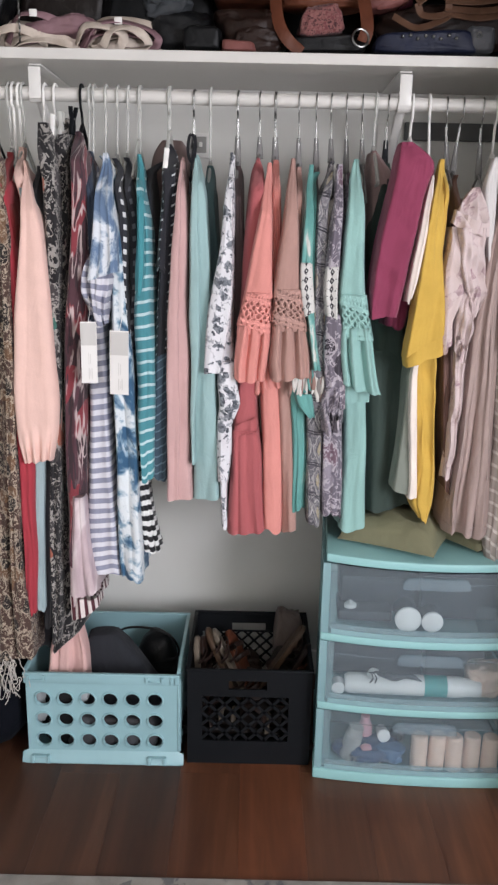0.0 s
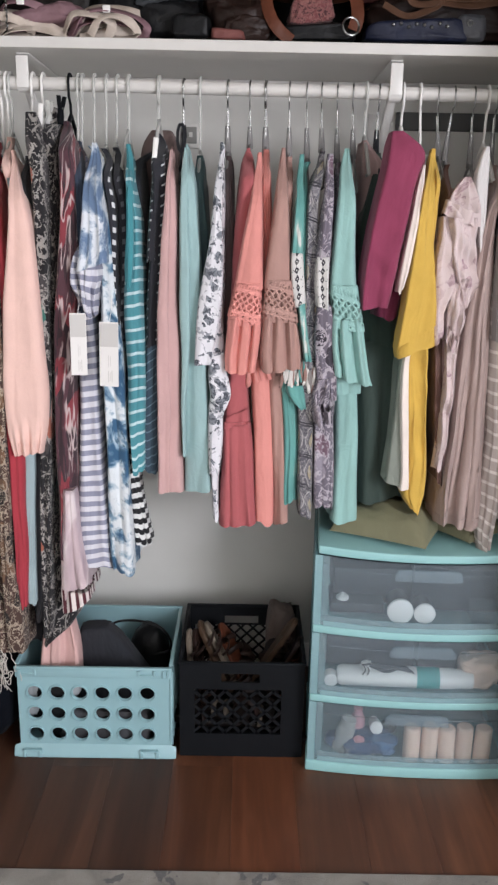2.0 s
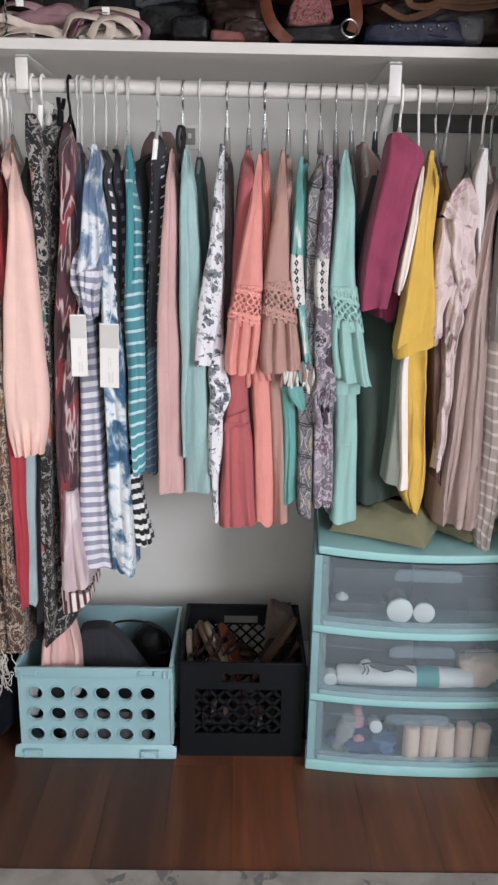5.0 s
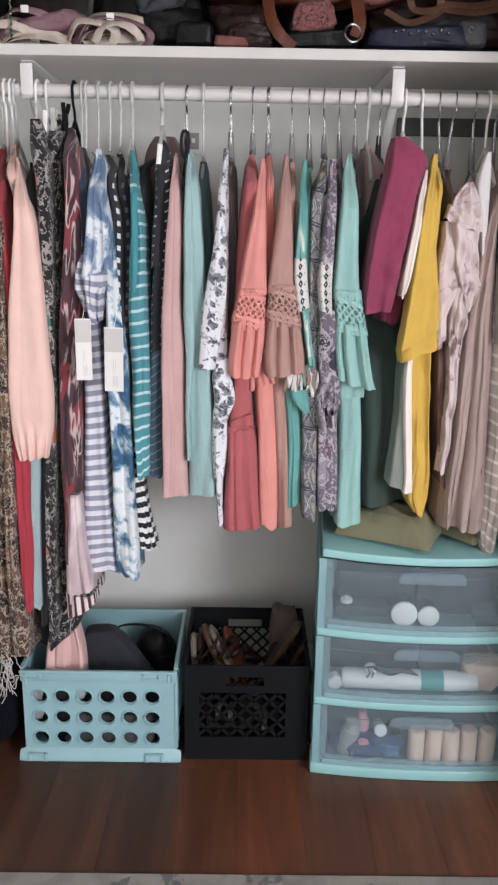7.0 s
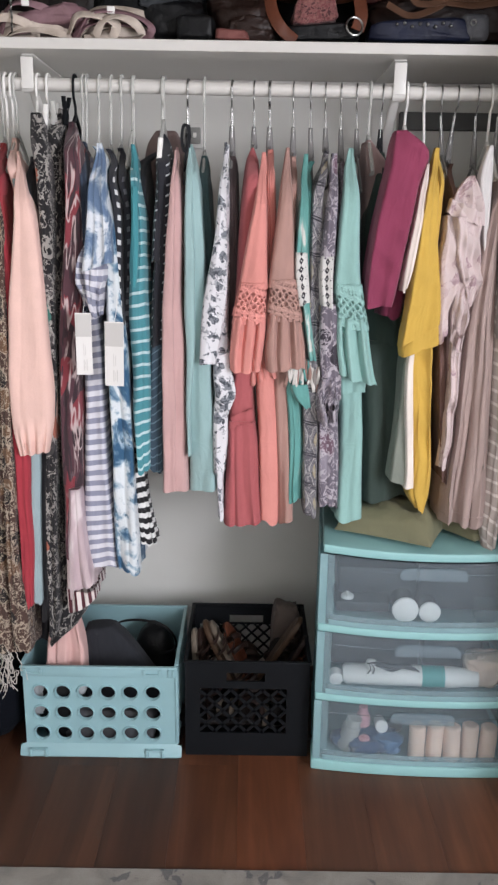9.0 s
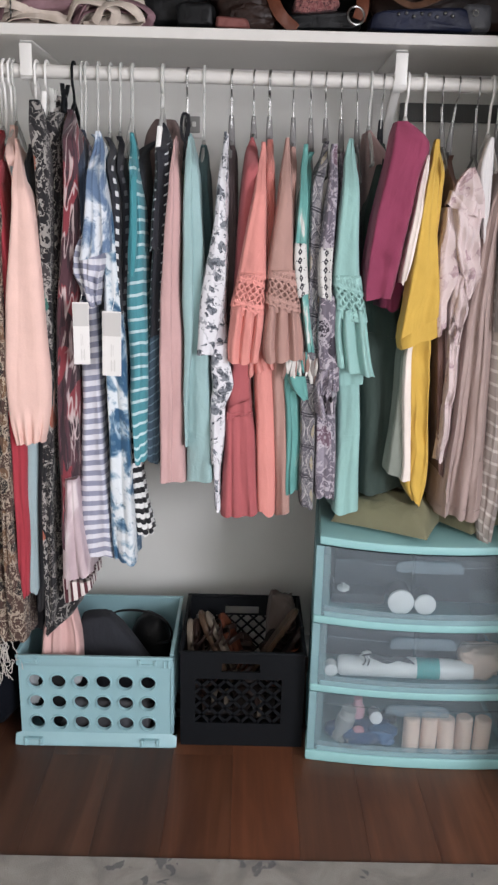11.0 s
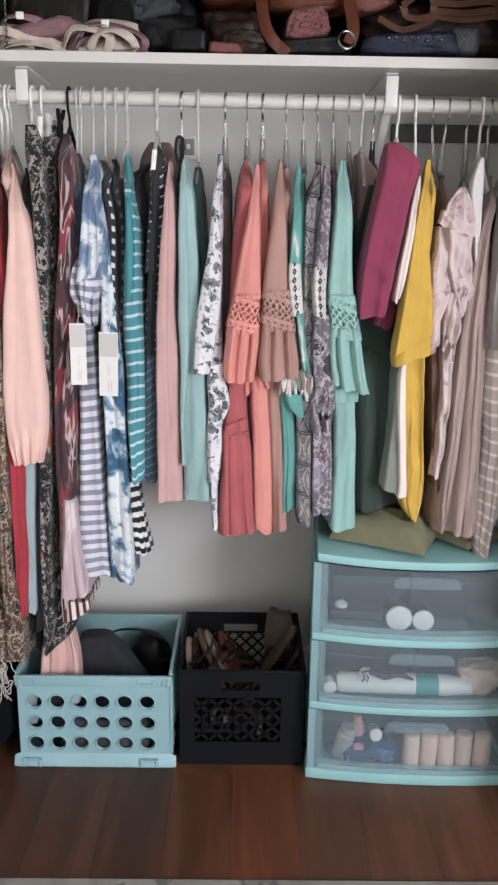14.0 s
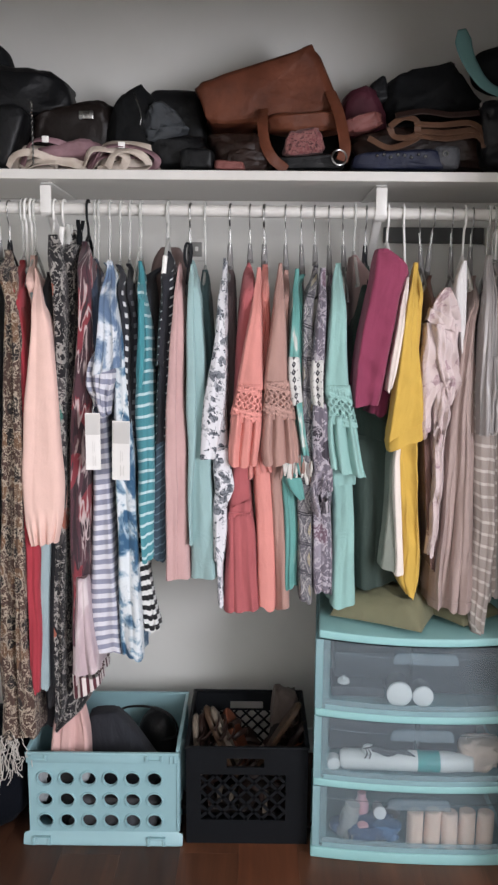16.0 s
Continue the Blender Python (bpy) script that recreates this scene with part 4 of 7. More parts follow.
hanger(-0.365, "milky", z_neck=1.573, top=-0.3590)
g = garment("tie_dye_tee", "blue and white tie-dyed T-shirt with paper tag", "t-shirt", -0.334, 1.6)
cloth_tube("sleeve", [(1.569, -0.342, 0.0051), (1.495, -0.333, 0.0176), (1.41, -0.33, 0.0255), (1.325, -0.337, 0.0327), (1.3, -0.34, 0.0353)], 1.7, 0.03, TIEDYE, g, folds=2.5, amp=0.006, shoulder=0.1, seed=120, hem=0.001, cut=0.01)
cloth_tube("tee_body", [(1.569, -0.365, 0.006), (1.552, -0.34, 0.0093), (1.386, -0.312, 0.0115), (1.209, -0.308, 0.0222), (1.104, -0.305, 0.0252), (0.94, -0.301, 0.0271), (0.74, -0.297, 0.0306), (0.59, -0.295, 0.0305), (0.548, -0.292, 0.0285)], 1.74, 0.098, TIEDEEP, g, folds=2.5, amp=0.008, shoulder=0.138, seed=121, drop=0.085)

hanger(-0.336, "milky", z_neck=1.570, top=-0.331)
g = garment("stitched_top", "black top edged with white ladder stitches", "top", -0.307, 1.6)
cloth_tube("top_body", [(1.566, -0.336, 0.006), (1.551, -0.318, 0.0067), (1.436, -0.297, 0.0102), (1.311, -0.298, 0.0129), (1.156, -0.296, 0.0132)], 1.75, 0.098, STITCH, g, folds=2, amp=0.004, shoulder=0.138, seed=122, drop=0.085)

hanger(-0.311, "milky", z_neck=1.573, top=-0.306)
g = garment("stitched_top", "black top with dim grey ladder stitches", "top", -0.292, 1.6)
cloth_tube("top_body", [(1.569, -0.311, 0.006), (1.555, -0.3, 0.0081), (1.436, -0.277, 0.0109), (1.311, -0.277, 0.013), (1.128, -0.28, 0.0134)], 1.765, 0.098, STITCHDIM, g, folds=2, amp=0.004, shoulder=0.138, seed=123, drop=0.085)

hanger(-0.281, "milky", z_neck=1.573, top=-0.2775)
g = garment("teal_striped_top", "teal and pale blue striped jersey top", "top", -0.276, 1.6)
cloth_tube("sleeve", [(1.571, -0.268, 0.0039), (1.522, -0.260, 0.0083), (1.459, -0.252, 0.0075), (1.399, -0.252, 0.0075), (1.338, -0.253, 0.0082), (1.288, -0.256, 0.0102), (1.256, -0.258, 0.0051)], 1.722, 0.03, TEALPLAIN, g, folds=3, amp=0.006, shoulder=0.1, seed=124)
cloth_tube("top_body", [(1.569, -0.281, 0.006), (1.554, -0.266, 0.0053), (1.412, -0.248, 0.0133), (1.262, -0.253, 0.0214), (1.158, -0.252, 0.0237), (0.969, -0.251, 0.0229), (0.814, -0.249, 0.0165)], 1.74, 0.104, TEALSTRIPE, g, folds=2.5, amp=0.006, shoulder=0.148, seed=125, drop=0.085)

hanger(-0.283, "milky", top=-0.2800)
g = garment("striped_skirt", "black and white striped jersey skirt", "skirt", -0.258, 1.6)
cloth_tube("skirt_panel", [(1.283, -0.261, 0.0107), (1.015, -0.258, 0.0137), (0.774, -0.267, 0.0127), (0.714, -0.261, 0.0142), (0.662, -0.255, 0.0186), (0.611, -0.247, 0.0223)], 1.785, 0.040, BWSTRIPE, g, folds=3, amp=0.008, shoulder=0.03, seed=126, cut=0.004)

hanger(-0.212, "milky", z_neck=1.570, top=-0.2095)
g = garment("black_shirt", "plain black jersey top", "top", -0.228, 1.6)
cloth_tube("top_body", [(1.566, -0.212, 0.006), (1.554, -0.254, 0.0122), (1.349, -0.241, 0.0133), (1.149, -0.239, 0.0123)], 1.81, 0.085, BLACK, g, folds=2, amp=0.004, shoulder=0.095, seed=127, drop=0.085)

hanger(-0.210, "milky", z_neck=1.606, top=-0.2075)
g = garment("navy_striped_top", "navy top with thin pale stripes", "top", -0.207, 1.6)
cloth_tube("top_body", [(1.602, -0.210, 0.006), (1.59, -0.202, 0.0148), (1.499, -0.192, 0.0171), (1.351, -0.198, 0.0169), (1.156, -0.209, 0.0193), (0.95, -0.218, 0.0219), (0.81, -0.223, 0.0209)], 1.765, 0.104, NAVYSTRIPE, g, folds=2.5, amp=0.006, shoulder=0.14, seed=128, drop=0.085)
cloth_tube("sleeve", [(1.525, -0.203, 0.0051), (1.413, -0.208, 0.0077), (1.313, -0.212, 0.0091)], 1.752, 0.02, NAVYSTRIPE, g, folds=2, amp=0.004, shoulder=0.04, seed=129)
MAUVEBR = cloth("mauve_brown_felt", "7d6a66")

hanger(-0.208, "milky", z_neck=1.63, top=-0.2060)
g = garment("brown_cape", "mauve brown felt cape hung behind the tops", "cape", -0.208, 1.6)
cloth_tube("cape_cloth", [(1.621, -0.21, 0.0239), (1.591, -0.212, 0.0466), (1.509, -0.215, 0.0538), (1.372, -0.216, 0.0518)], 1.98, 0.05, MAUVEBR, g, folds=2, amp=0.006, shoulder=0.02, seed=130)

hanger(-0.152, "wire", z_neck=1.573, top=-0.1505)
g = garment("dusty_pink_dress", "plain dusty pink long jersey dress", "dress", -0.164, 1.6)
cloth_tube("dress_body", [(1.571, -0.174, 0.0015), (1.553, -0.173, 0.0064), (1.479, -0.164, 0.0111), (1.338, -0.168, 0.0183), (1.200, -0.173, 0.0242), (1.095, -0.172, 0.0278), (0.932, -0.171, 0.0293), (0.763, -0.170, 0.0310)], 1.746, 0.104, DUSTPINK, g, folds=1.2, amp=0.005, shoulder=0.14, seed=131, hem=0.002, drop=0.085)
cloth_tube("front_panel", [(1.556, -0.167, 0.0015), (1.527, -0.168, 0.0039), (1.479, -0.169, 0.0063), (1.338, -0.176, 0.0108), (1.201, -0.183, 0.0138), (1.096, -0.184, 0.0162), (0.935, -0.184, 0.0157), (0.764, -0.184, 0.0156)], 1.736, 0.06, DUSTPINK, g, folds=1.0, amp=0.004, shoulder=0.05, seed=1311, hem=0.002, drop=0.085)

hanger(-0.150, "dark", z_neck=1.601, top=-0.1490)
g = garment("sage_dress", "plain sage green long jersey dress", "dress", -0.151, 1.6)
cloth_tube("dress_body", [(1.578, -0.141, 0.0021), (1.559, -0.137, 0.0082), (1.480, -0.124, 0.0155), (1.339, -0.119, 0.0207), (1.202, -0.118, 0.0226), (1.096, -0.111, 0.0283), (0.934, -0.108, 0.0311), (0.765, -0.104, 0.0345)], 1.742, 0.104, SAGE, g, folds=1.5, amp=0.006, shoulder=0.145, seed=132, hem=0.002, drop=0.085)
cloth_tube("wrap_panel", [(1.563, -0.136, 0.0020), (1.542, -0.136, 0.0054), (1.479, -0.134, 0.0101), (1.339, -0.134, 0.0118), (1.202, -0.134, 0.0130), (1.123, -0.134, 0.0101), (1.044, -0.135, 0.0079), (0.936, -0.137, 0.0051), (0.859, -0.138, 0.0032)], 1.733, 0.05, SAGE, g, folds=0.9, amp=0.003, shoulder=0.05, seed=1321, hem=0.002, drop=0.085)

hanger(-0.110, "milky", z_neck=1.560)
g = garment("dark_sage_top", "sage top in a shaded tone filling the gap behind paler clothes", "top", -0.110, 1.6)
cloth_tube("top_body", [(1.556, -0.11, 0.006), (1.547, -0.109, 0.0108), (1.351, -0.097, 0.0159), (1.014, -0.096, 0.0208), (0.841, -0.086, 0.0156)], 1.81, 0.085, SHADESAGE, g, folds=2, amp=0.005, shoulder=0.095, seed=133, drop=0.085)

hanger(-0.045, "wire", z_neck=1.560, top=-0.0460)
g = garment("floral_blouse", "white blouse with black flowers and wide sleeve", "blouse", -0.060, 1.6)
cloth_tube("sleeve", [(1.573, -0.053, 0.0045), (1.486, -0.057, 0.0087), (1.402, -0.060, 0.0137), (1.341, -0.064, 0.0182), (1.254, -0.071, 0.0255), (1.165, -0.082, 0.0238), (1.083, -0.093, 0.0189)], 1.715, 0.03, FLORAL, g, folds=1.6, amp=0.005, shoulder=0.1, seed=134, cut=-0.002, hem=0.002, ease=2)
cloth_tube("blouse_body", [(1.584, -0.056, 0.0036), (1.435, -0.054, 0.0122), (1.202, -0.070, 0.0252), (1.148, -0.068, 0.0264), (1.077, -0.059, 0.0245), (1.048, -0.058, 0.0254), (1.015, -0.051, 0.0231), (0.945, -0.064, 0.0162), (0.875, -0.064, 0.0157), (0.810, -0.064, 0.0117), (0.759, -0.062, 0.0083), (0.692, -0.059, 0.0077)], 1.75, 0.098, FLORAL, g, folds=1.8, amp=0.006, shoulder=0.138, seed=135, drop=0.085)
cloth_tube("side_ruffle", [(1.109, -0.057, 0.0159), (1.077, -0.058, 0.0209), (1.045, -0.055, 0.0242), (1.008, -0.048, 0.0243), (0.962, -0.062, 0.0161), (0.893, -0.063, 0.0176), (0.836, -0.064, 0.0150), (0.814, -0.064, 0.0109)], 1.735, 0.02, FLORAL, g, folds=1.5, amp=0.006, shoulder=0, seed=136, label="draped side ruffle", hem=0.008, crinkle=0.006, ease=1, drape=0.018)

hanger(-0.043, "wire", z_neck=1.560, top=-0.0445)
g = garment("umber_top", "dark umber jersey top", "top", -0.044, 1.6)
cloth_tube("top_body", [(1.556, -0.043, 0.006), (1.548, -0.04, 0.0095), (1.353, -0.035, 0.0119), (1.045, -0.035, 0.0151)], 1.8, 0.085, UMBER, g, folds=2, amp=0.004, shoulder=0.105, seed=137, drop=0.085)

hanger(0.009, "wire", z_neck=1.579, top=0.0070)
g = garment("rose_red_dress", "rose red crepe dress with gathered skirt", "dress", -0.011, 1.6)
cloth_tube("dress_body", [(1.574, 0.004, 0.0021), (1.556, 0.005, 0.0116), (1.482, 0.005, 0.0195), (1.340, 0.002, 0.0248), (1.201, -0.006, 0.0234), (1.149, -0.008, 0.0228), (1.048, -0.009, 0.0239), (0.944, -0.011, 0.0307), (0.933, -0.011, 0.0329)], 1.755, 0.098, DCORAL, g, folds=1.5, amp=0.004, shoulder=0.138, seed=138, drop=0.085)
cloth_tube("skirt", [(0.942, -0.011, 0.0328), (0.901, -0.008, 0.0386), (0.822, -0.008, 0.0420), (0.676, -0.004, 0.0478)], 1.75, 0.098, DCORAL, g, folds=2.6, amp=0.004, shoulder=0, seed=139, label="gathered rose red skirt", cut=0.006, pleat=True, hem=0.001)
cloth_tube("waist_trim", [(0.942, -0.011, 0.0311), (0.933, -0.011, 0.0322)], 1.7475, 0.098, DCORAL, g, folds=2.2, amp=0.003, shoulder=0, seed=140, label="openwork trim at the waist", hem=0.001, crinkle=0.002, grow=1.0, cut=0.012)
for k in range(10):
    bm = bmesh.new()
    bmesh.ops.create_uvsphere(bm, u_segments=10, v_segments=6, radius=0.0021, matrix=Matrix.Translation((-0.0382 + 0.00659 * k, 1.7455, 0.9281 + 0.00165 * k)))
    part("trim_knot", bm, DCORAL, g)

hanger(0.046, "wire", z_neck=1.560, top=0.0425)
g = garment("coral_dress", "coral crepe dress with lace bell sleeve", "dress", 0.007, 1.6)
cloth_tube("sleeve", [(1.558, 0.031, 0.0035), (1.483, 0.029, 0.0092), (1.389, 0.019, 0.0200), (1.294, 0.013, 0.0288), (1.258, 0.011, 0.0319)], 1.713, 0.035, CORAL, g, folds=1.6, amp=0.003, shoulder=0.1, seed=1361, grow=0.9, hem=0.0)
cloth_tube("lace_band", [(1.272, 0.011, 0.0293), (1.231, 0.007, 0.0333), (1.177, 0.002, 0.0387)], 1.711, 0.037, CORALLACE, g, folds=1.6, amp=0.003, shoulder=0, seed=1361, label="openwork lace band round the sleeve", grow=1.0, hem=0.0)
cloth_tube("band_lining", [(1.272, 0.011, 0.0263), (1.231, 0.007, 0.0303), (1.177, 0.002, 0.0357)], 1.7195, 0.03, CORAL, g, folds=1.6, amp=0.003, shoulder=0, seed=1361, grow=1.0, hem=0.0)
cloth_tube("ruffle", [(1.197, 0.003, 0.0348), (1.153, 0.001, 0.0383), (1.107, -0.003, 0.0392), (1.069, -0.004, 0.0361)], 1.7165, 0.03, CORAL, g, folds=3.0, amp=0.006, shoulder=0, seed=141, label="gathered ruffle at the sleeve end", hem=0.004, crinkle=0.007, grow=1.4, pleat=True, cut=-0.002)
cloth_tube("dress_body", [(1.556, 0.046, 0.0060), (1.549, 0.029, 0.0081), (1.292, 0.033, 0.0156), (1.027, 0.046, 0.0222), (0.874, 0.053, 0.0240), (0.729, 0.061, 0.0252), (0.681, 0.062, 0.0239)], 1.76, 0.098, CORAL, g, folds=1.4, amp=0.006, shoulder=0.138, seed=142, drop=0.085)

hanger(0.104, "wire", z_neck=1.560, top=0.1000)
g = garment("taupe_dress", "taupe crepe dress with lace bell sleeve", "dress", 0.086, 1.6)
cloth_tube("sleeve", [(1.569, 0.087, 0.0035), (1.483, 0.082, 0.0121), (1.390, 0.079, 0.0202), (1.295, 0.076, 0.0283), (1.262, 0.076, 0.0314)], 1.713, 0.035, TAUPE, g, folds=1.6, amp=0.003, shoulder=0.1, seed=1420, grow=0.9, hem=0.0)
cloth_tube("lace_band", [(1.281, 0.079, 0.0305), (1.239, 0.082, 0.0364), (1.184, 0.085, 0.0431)], 1.711, 0.037, TAUPELACE, g, folds=1.6, amp=0.003, shoulder=0, seed=1420, label="openwork lace band round the sleeve", grow=1.0, hem=0.0)
cloth_tube("band_lining", [(1.281, 0.079, 0.0275), (1.239, 0.082, 0.0334), (1.184, 0.085, 0.0401)], 1.7195, 0.03, TAUPE, g, folds=1.6, amp=0.003, shoulder=0, seed=1420, grow=1.0, hem=0.0)
cloth_tube("ruffle", [(1.204, 0.085, 0.038), (1.161, 0.087, 0.0447), (1.109, 0.09, 0.0502), (1.073, 0.092, 0.0452)], 1.7165, 0.03, TAUPE, g, folds=3.0, amp=0.006, shoulder=0, seed=143, label="gathered ruffle at the sleeve end", hem=0.004, crinkle=0.007, grow=1.4, pleat=True, cut=-0.002)
cloth_tube("dress_body", [(1.556, 0.104, 0.0060), (1.293, 0.091, 0.0156), (1.028, 0.081, 0.0195), (0.874, 0.089, 0.0199), (0.729, 0.100, 0.0189), (0.679, 0.102, 0.0183)], 1.76, 0.098, TAUPE, g, folds=1.4, amp=0.006, shoulder=0.138, seed=144, drop=0.085)

hanger(0.258, "wire", z_neck=1.560, top=0.2500)
g = garment("mint_dress", "mint green crepe dress with lace bell sleeve", "dress", 0.249, 1.6)
cloth_tube("sleeve", [(1.570, 0.228, 0.0045), (1.530, 0.227, 0.0134), (1.466, 0.224, 0.0167), (1.406, 0.223, 0.0205), (1.346, 0.224, 0.0238), (1.284, 0.226, 0.0272), (1.250, 0.228, 0.0305)], 1.713, 0.035, MINT, g, folds=1.6, amp=0.003, shoulder=0.1, seed=1543, grow=0.9, hem=0.0)
cloth_tube("lace_band", [(1.272, 0.228, 0.0304), (1.228, 0.234, 0.0331), (1.168, 0.243, 0.0366)], 1.711, 0.037, MINTLACE, g, folds=1.6, amp=0.003, shoulder=0, seed=1543, label="openwork lace band round the sleeve", grow=1.0, hem=0.0)
cloth_tube("band_lining", [(1.271, 0.229, 0.0280), (1.227, 0.235, 0.0307), (1.167, 0.244, 0.0342)], 1.7195, 0.03, MINT, g, folds=1.6, amp=0.003, shoulder=0, seed=1543, grow=1.0, hem=0.0)
cloth_tube("ruffle", [(1.196, 0.240, 0.0328), (1.157, 0.245, 0.0368), (1.118, 0.251, 0.0396), (1.079, 0.257, 0.0437), (1.052, 0.262, 0.0465)], 1.7165, 0.03, MINT, g, folds=2.6, amp=0.0085, shoulder=0, seed=145, label="gathered ruffle at the sleeve end", hem=0.004, crinkle=0.007, grow=1.2, pleat=True, cut=-0.017)
cloth_tube("lower_tier", [(1.091, 0.247, 0.0373), (1.047, 0.248, 0.0363), (1.014, 0.249, 0.0352)], 1.745, 0.08, MINT, g, folds=2.5, amp=0.008, shoulder=0, seed=1461, label="lower tier under the ruffle", hem=0.002, grow=0.8, crinkle=0.003)
cloth_tube("dress_body", [(1.575, 0.245, 0.0025), (1.508, 0.232, 0.0104), (1.421, 0.231, 0.0165), (1.244, 0.240, 0.0261), (1.114, 0.243, 0.0328), (1.025, 0.250, 0.0278), (0.861, 0.259, 0.0271), (0.689, 0.262, 0.0324)], 1.76, 0.098, MINT, g, folds=1.4, amp=0.006, shoulder=0.138, seed=146, drop=0.085)

hanger(0.048, "wire", z_neck=1.573, top=0.0455)
g = garment("coral_ruffle_top", "coral top with a ruffled hem", "top", 0.045, 1.6)
cloth_tube("top_body", [(1.569, 0.048, 0.006), (1.561, 0.049, 0.008), (1.292, 0.047, 0.0131), (1.106, 0.029, 0.0362), (1.073, 0.024, 0.0445), (1.037, 0.031, 0.0583)], 1.77, 0.078, CORAL, g, folds=7, amp=0.014, shoulder=0.108, seed=147, hem=0.012, pleat=True, drop=0.085)

hanger(0.147, "wire", z_neck=1.549, top=0.1410)
g = garment("teal_print_dress", "teal and white printed dress with white fringe", "dress", 0.134, 1.6)
cloth_tube("sleeve", [(1.555, 0.128, 0.0052), (1.419, 0.12, 0.0106), (1.334, 0.12, 0.0127)], 1.72, 0.03, TEALAZ, g, folds=2, amp=0.004, shoulder=0.09, seed=148, hem=0.001)
cloth_tube("sleeve_panel", [(1.339, 0.119, 0.0139), (1.296, 0.12, 0.0153), (1.223, 0.128, 0.0122)], 1.717, 0.032, MOTIF, g, folds=2, amp=0.004, shoulder=0, seed=149, label="white panel with dark motifs", hem=0.001, cut=0.006)
cloth_tube("sleeve_tail", [(1.236, 0.131, 0.009), (1.169, 0.141, 0.0078), (1.094, 0.154, 0.0085)], 1.72, 0.028, TEALAZ, g, folds=2, amp=0.004, shoulder=0, seed=150, hem=0.001)
cloth_tube("dress_body", [(1.545, 0.147, 0.0060), (1.537, 0.133, 0.0080), (1.294, 0.128, 0.0143), (1.016, 0.115, 0.0195), (0.967, 0.119, 0.0176), (0.876, 0.123, 0.0185), (0.742, 0.126, 0.0153)], 1.755, 0.091, TEALAZ, g, folds=2.5, amp=0.007, shoulder=0.128, seed=151, drop=0.085)
cloth_tube("side_flap", [(1.036, 0.122, 0.0205), (1.016, 0.127, 0.0213), (0.996, 0.135, 0.0166), (0.981, 0.147, 0.0073)], 1.733, 0.03, TEALAZ, g, folds=1.3, amp=0.005, shoulder=0, seed=152, label="short pointed flap", hem=0.002, crinkle=0.004)
rf = random.Random(21)
for k in range(26):
    fx = 0.094 + 0.0750 * k / 25
    fz, fl = 1.083 + 0.012 * math.sin(k * 0.5) + rf.uniform(-0.004, 0.004), rf.uniform(0.028, 0.06)
    pts = [(fx, 1.742, fz), (fx + rf.uniform(-0.003, 0.003), 1.736 + rf.uniform(-0.004, 0.004), fz - fl * 0.5), (fx + rf.uniform(-0.006, 0.006), 1.738 + rf.uniform(-0.005, 0.005), fz - fl)]
    part("tassel", sweep("tassel", pts, rf.uniform(0.0022, 0.0042), 0.002, TASSELS[rf.choice((0, 0, 0, 1, 2, 3))], 8, 4, taper=lambda t: 0.7 + 0.5 * math.sin(2.6 * t)), None, g)

hanger(0.182, "wire", z_neck=1.573, top=0.1760)
g = garment("grey_print_dress", "grey ornamental printed dress", "dress", 0.159, 1.6)
cloth_tube("dress_body", [(1.569, 0.182, 0.0060), (1.469, 0.151, 0.0132), (1.295, 0.156, 0.0168), (1.018, 0.153, 0.0194), (0.970, 0.154, 0.0215), (0.808, 0.157, 0.0213), (0.709, 0.161, 0.0174)], 1.745, 0.098, GREYAZ, g, folds=2.5, amp=0.007, shoulder=0.138, seed=154, drop=0.085)

hanger(0.220, "wire", z_neck=1.549, top=0.2130)
g = garment("paisley_dress", "purple grey paisley printed dress", "dress", 0.198, 1.6)
cloth_tube("sleeve", [(1.558, 0.193, 0.0058), (1.421, 0.182, 0.0125), (1.327, 0.178, 0.0146)], 1.72, 0.03, PURPLE, g, folds=2.5, amp=0.004, shoulder=0.09, seed=155, hem=0.001)
cloth_tube("sleeve_panel", [(1.332, 0.177, 0.0145), (1.273, 0.177, 0.0153), (1.218, 0.181, 0.0141)], 1.716, 0.033, MOTIF, g, folds=2, amp=0.004, shoulder=0, seed=156, label="white panel with dark motifs", hem=0.001, cut=-0.004)
cloth_tube("sleeve_end", [(1.227, 0.182, 0.0154), (1.17, 0.186, 0.0214), (1.052, 0.194, 0.0243), (1.001, 0.197, 0.0212)], 1.718, 0.03, PURPLE, g, folds=3, amp=0.008, shoulder=0, seed=157, crinkle=0.008)
cloth_tube("gathered_sash", [(1.052, 0.191, 0.0217), (1.018, 0.189, 0.0271), (0.985, 0.19, 0.0259), (0.952, 0.195, 0.02)], 1.716, 0.035, PURPLE, g, folds=5, amp=0.012, shoulder=0, seed=158, label="bunched printed sash", hem=0.008, crinkle=0.014, drape=0.03)
cloth_tube("dress_body", [(1.545, 0.220, 0.0060), (1.219, 0.194, 0.0144), (0.969, 0.197, 0.0263), (0.807, 0.203, 0.0290), (0.725, 0.207, 0.0258)], 1.752, 0.098, PURPLE, g, folds=2.5, amp=0.007, shoulder=0.138, seed=159, drop=0.085)

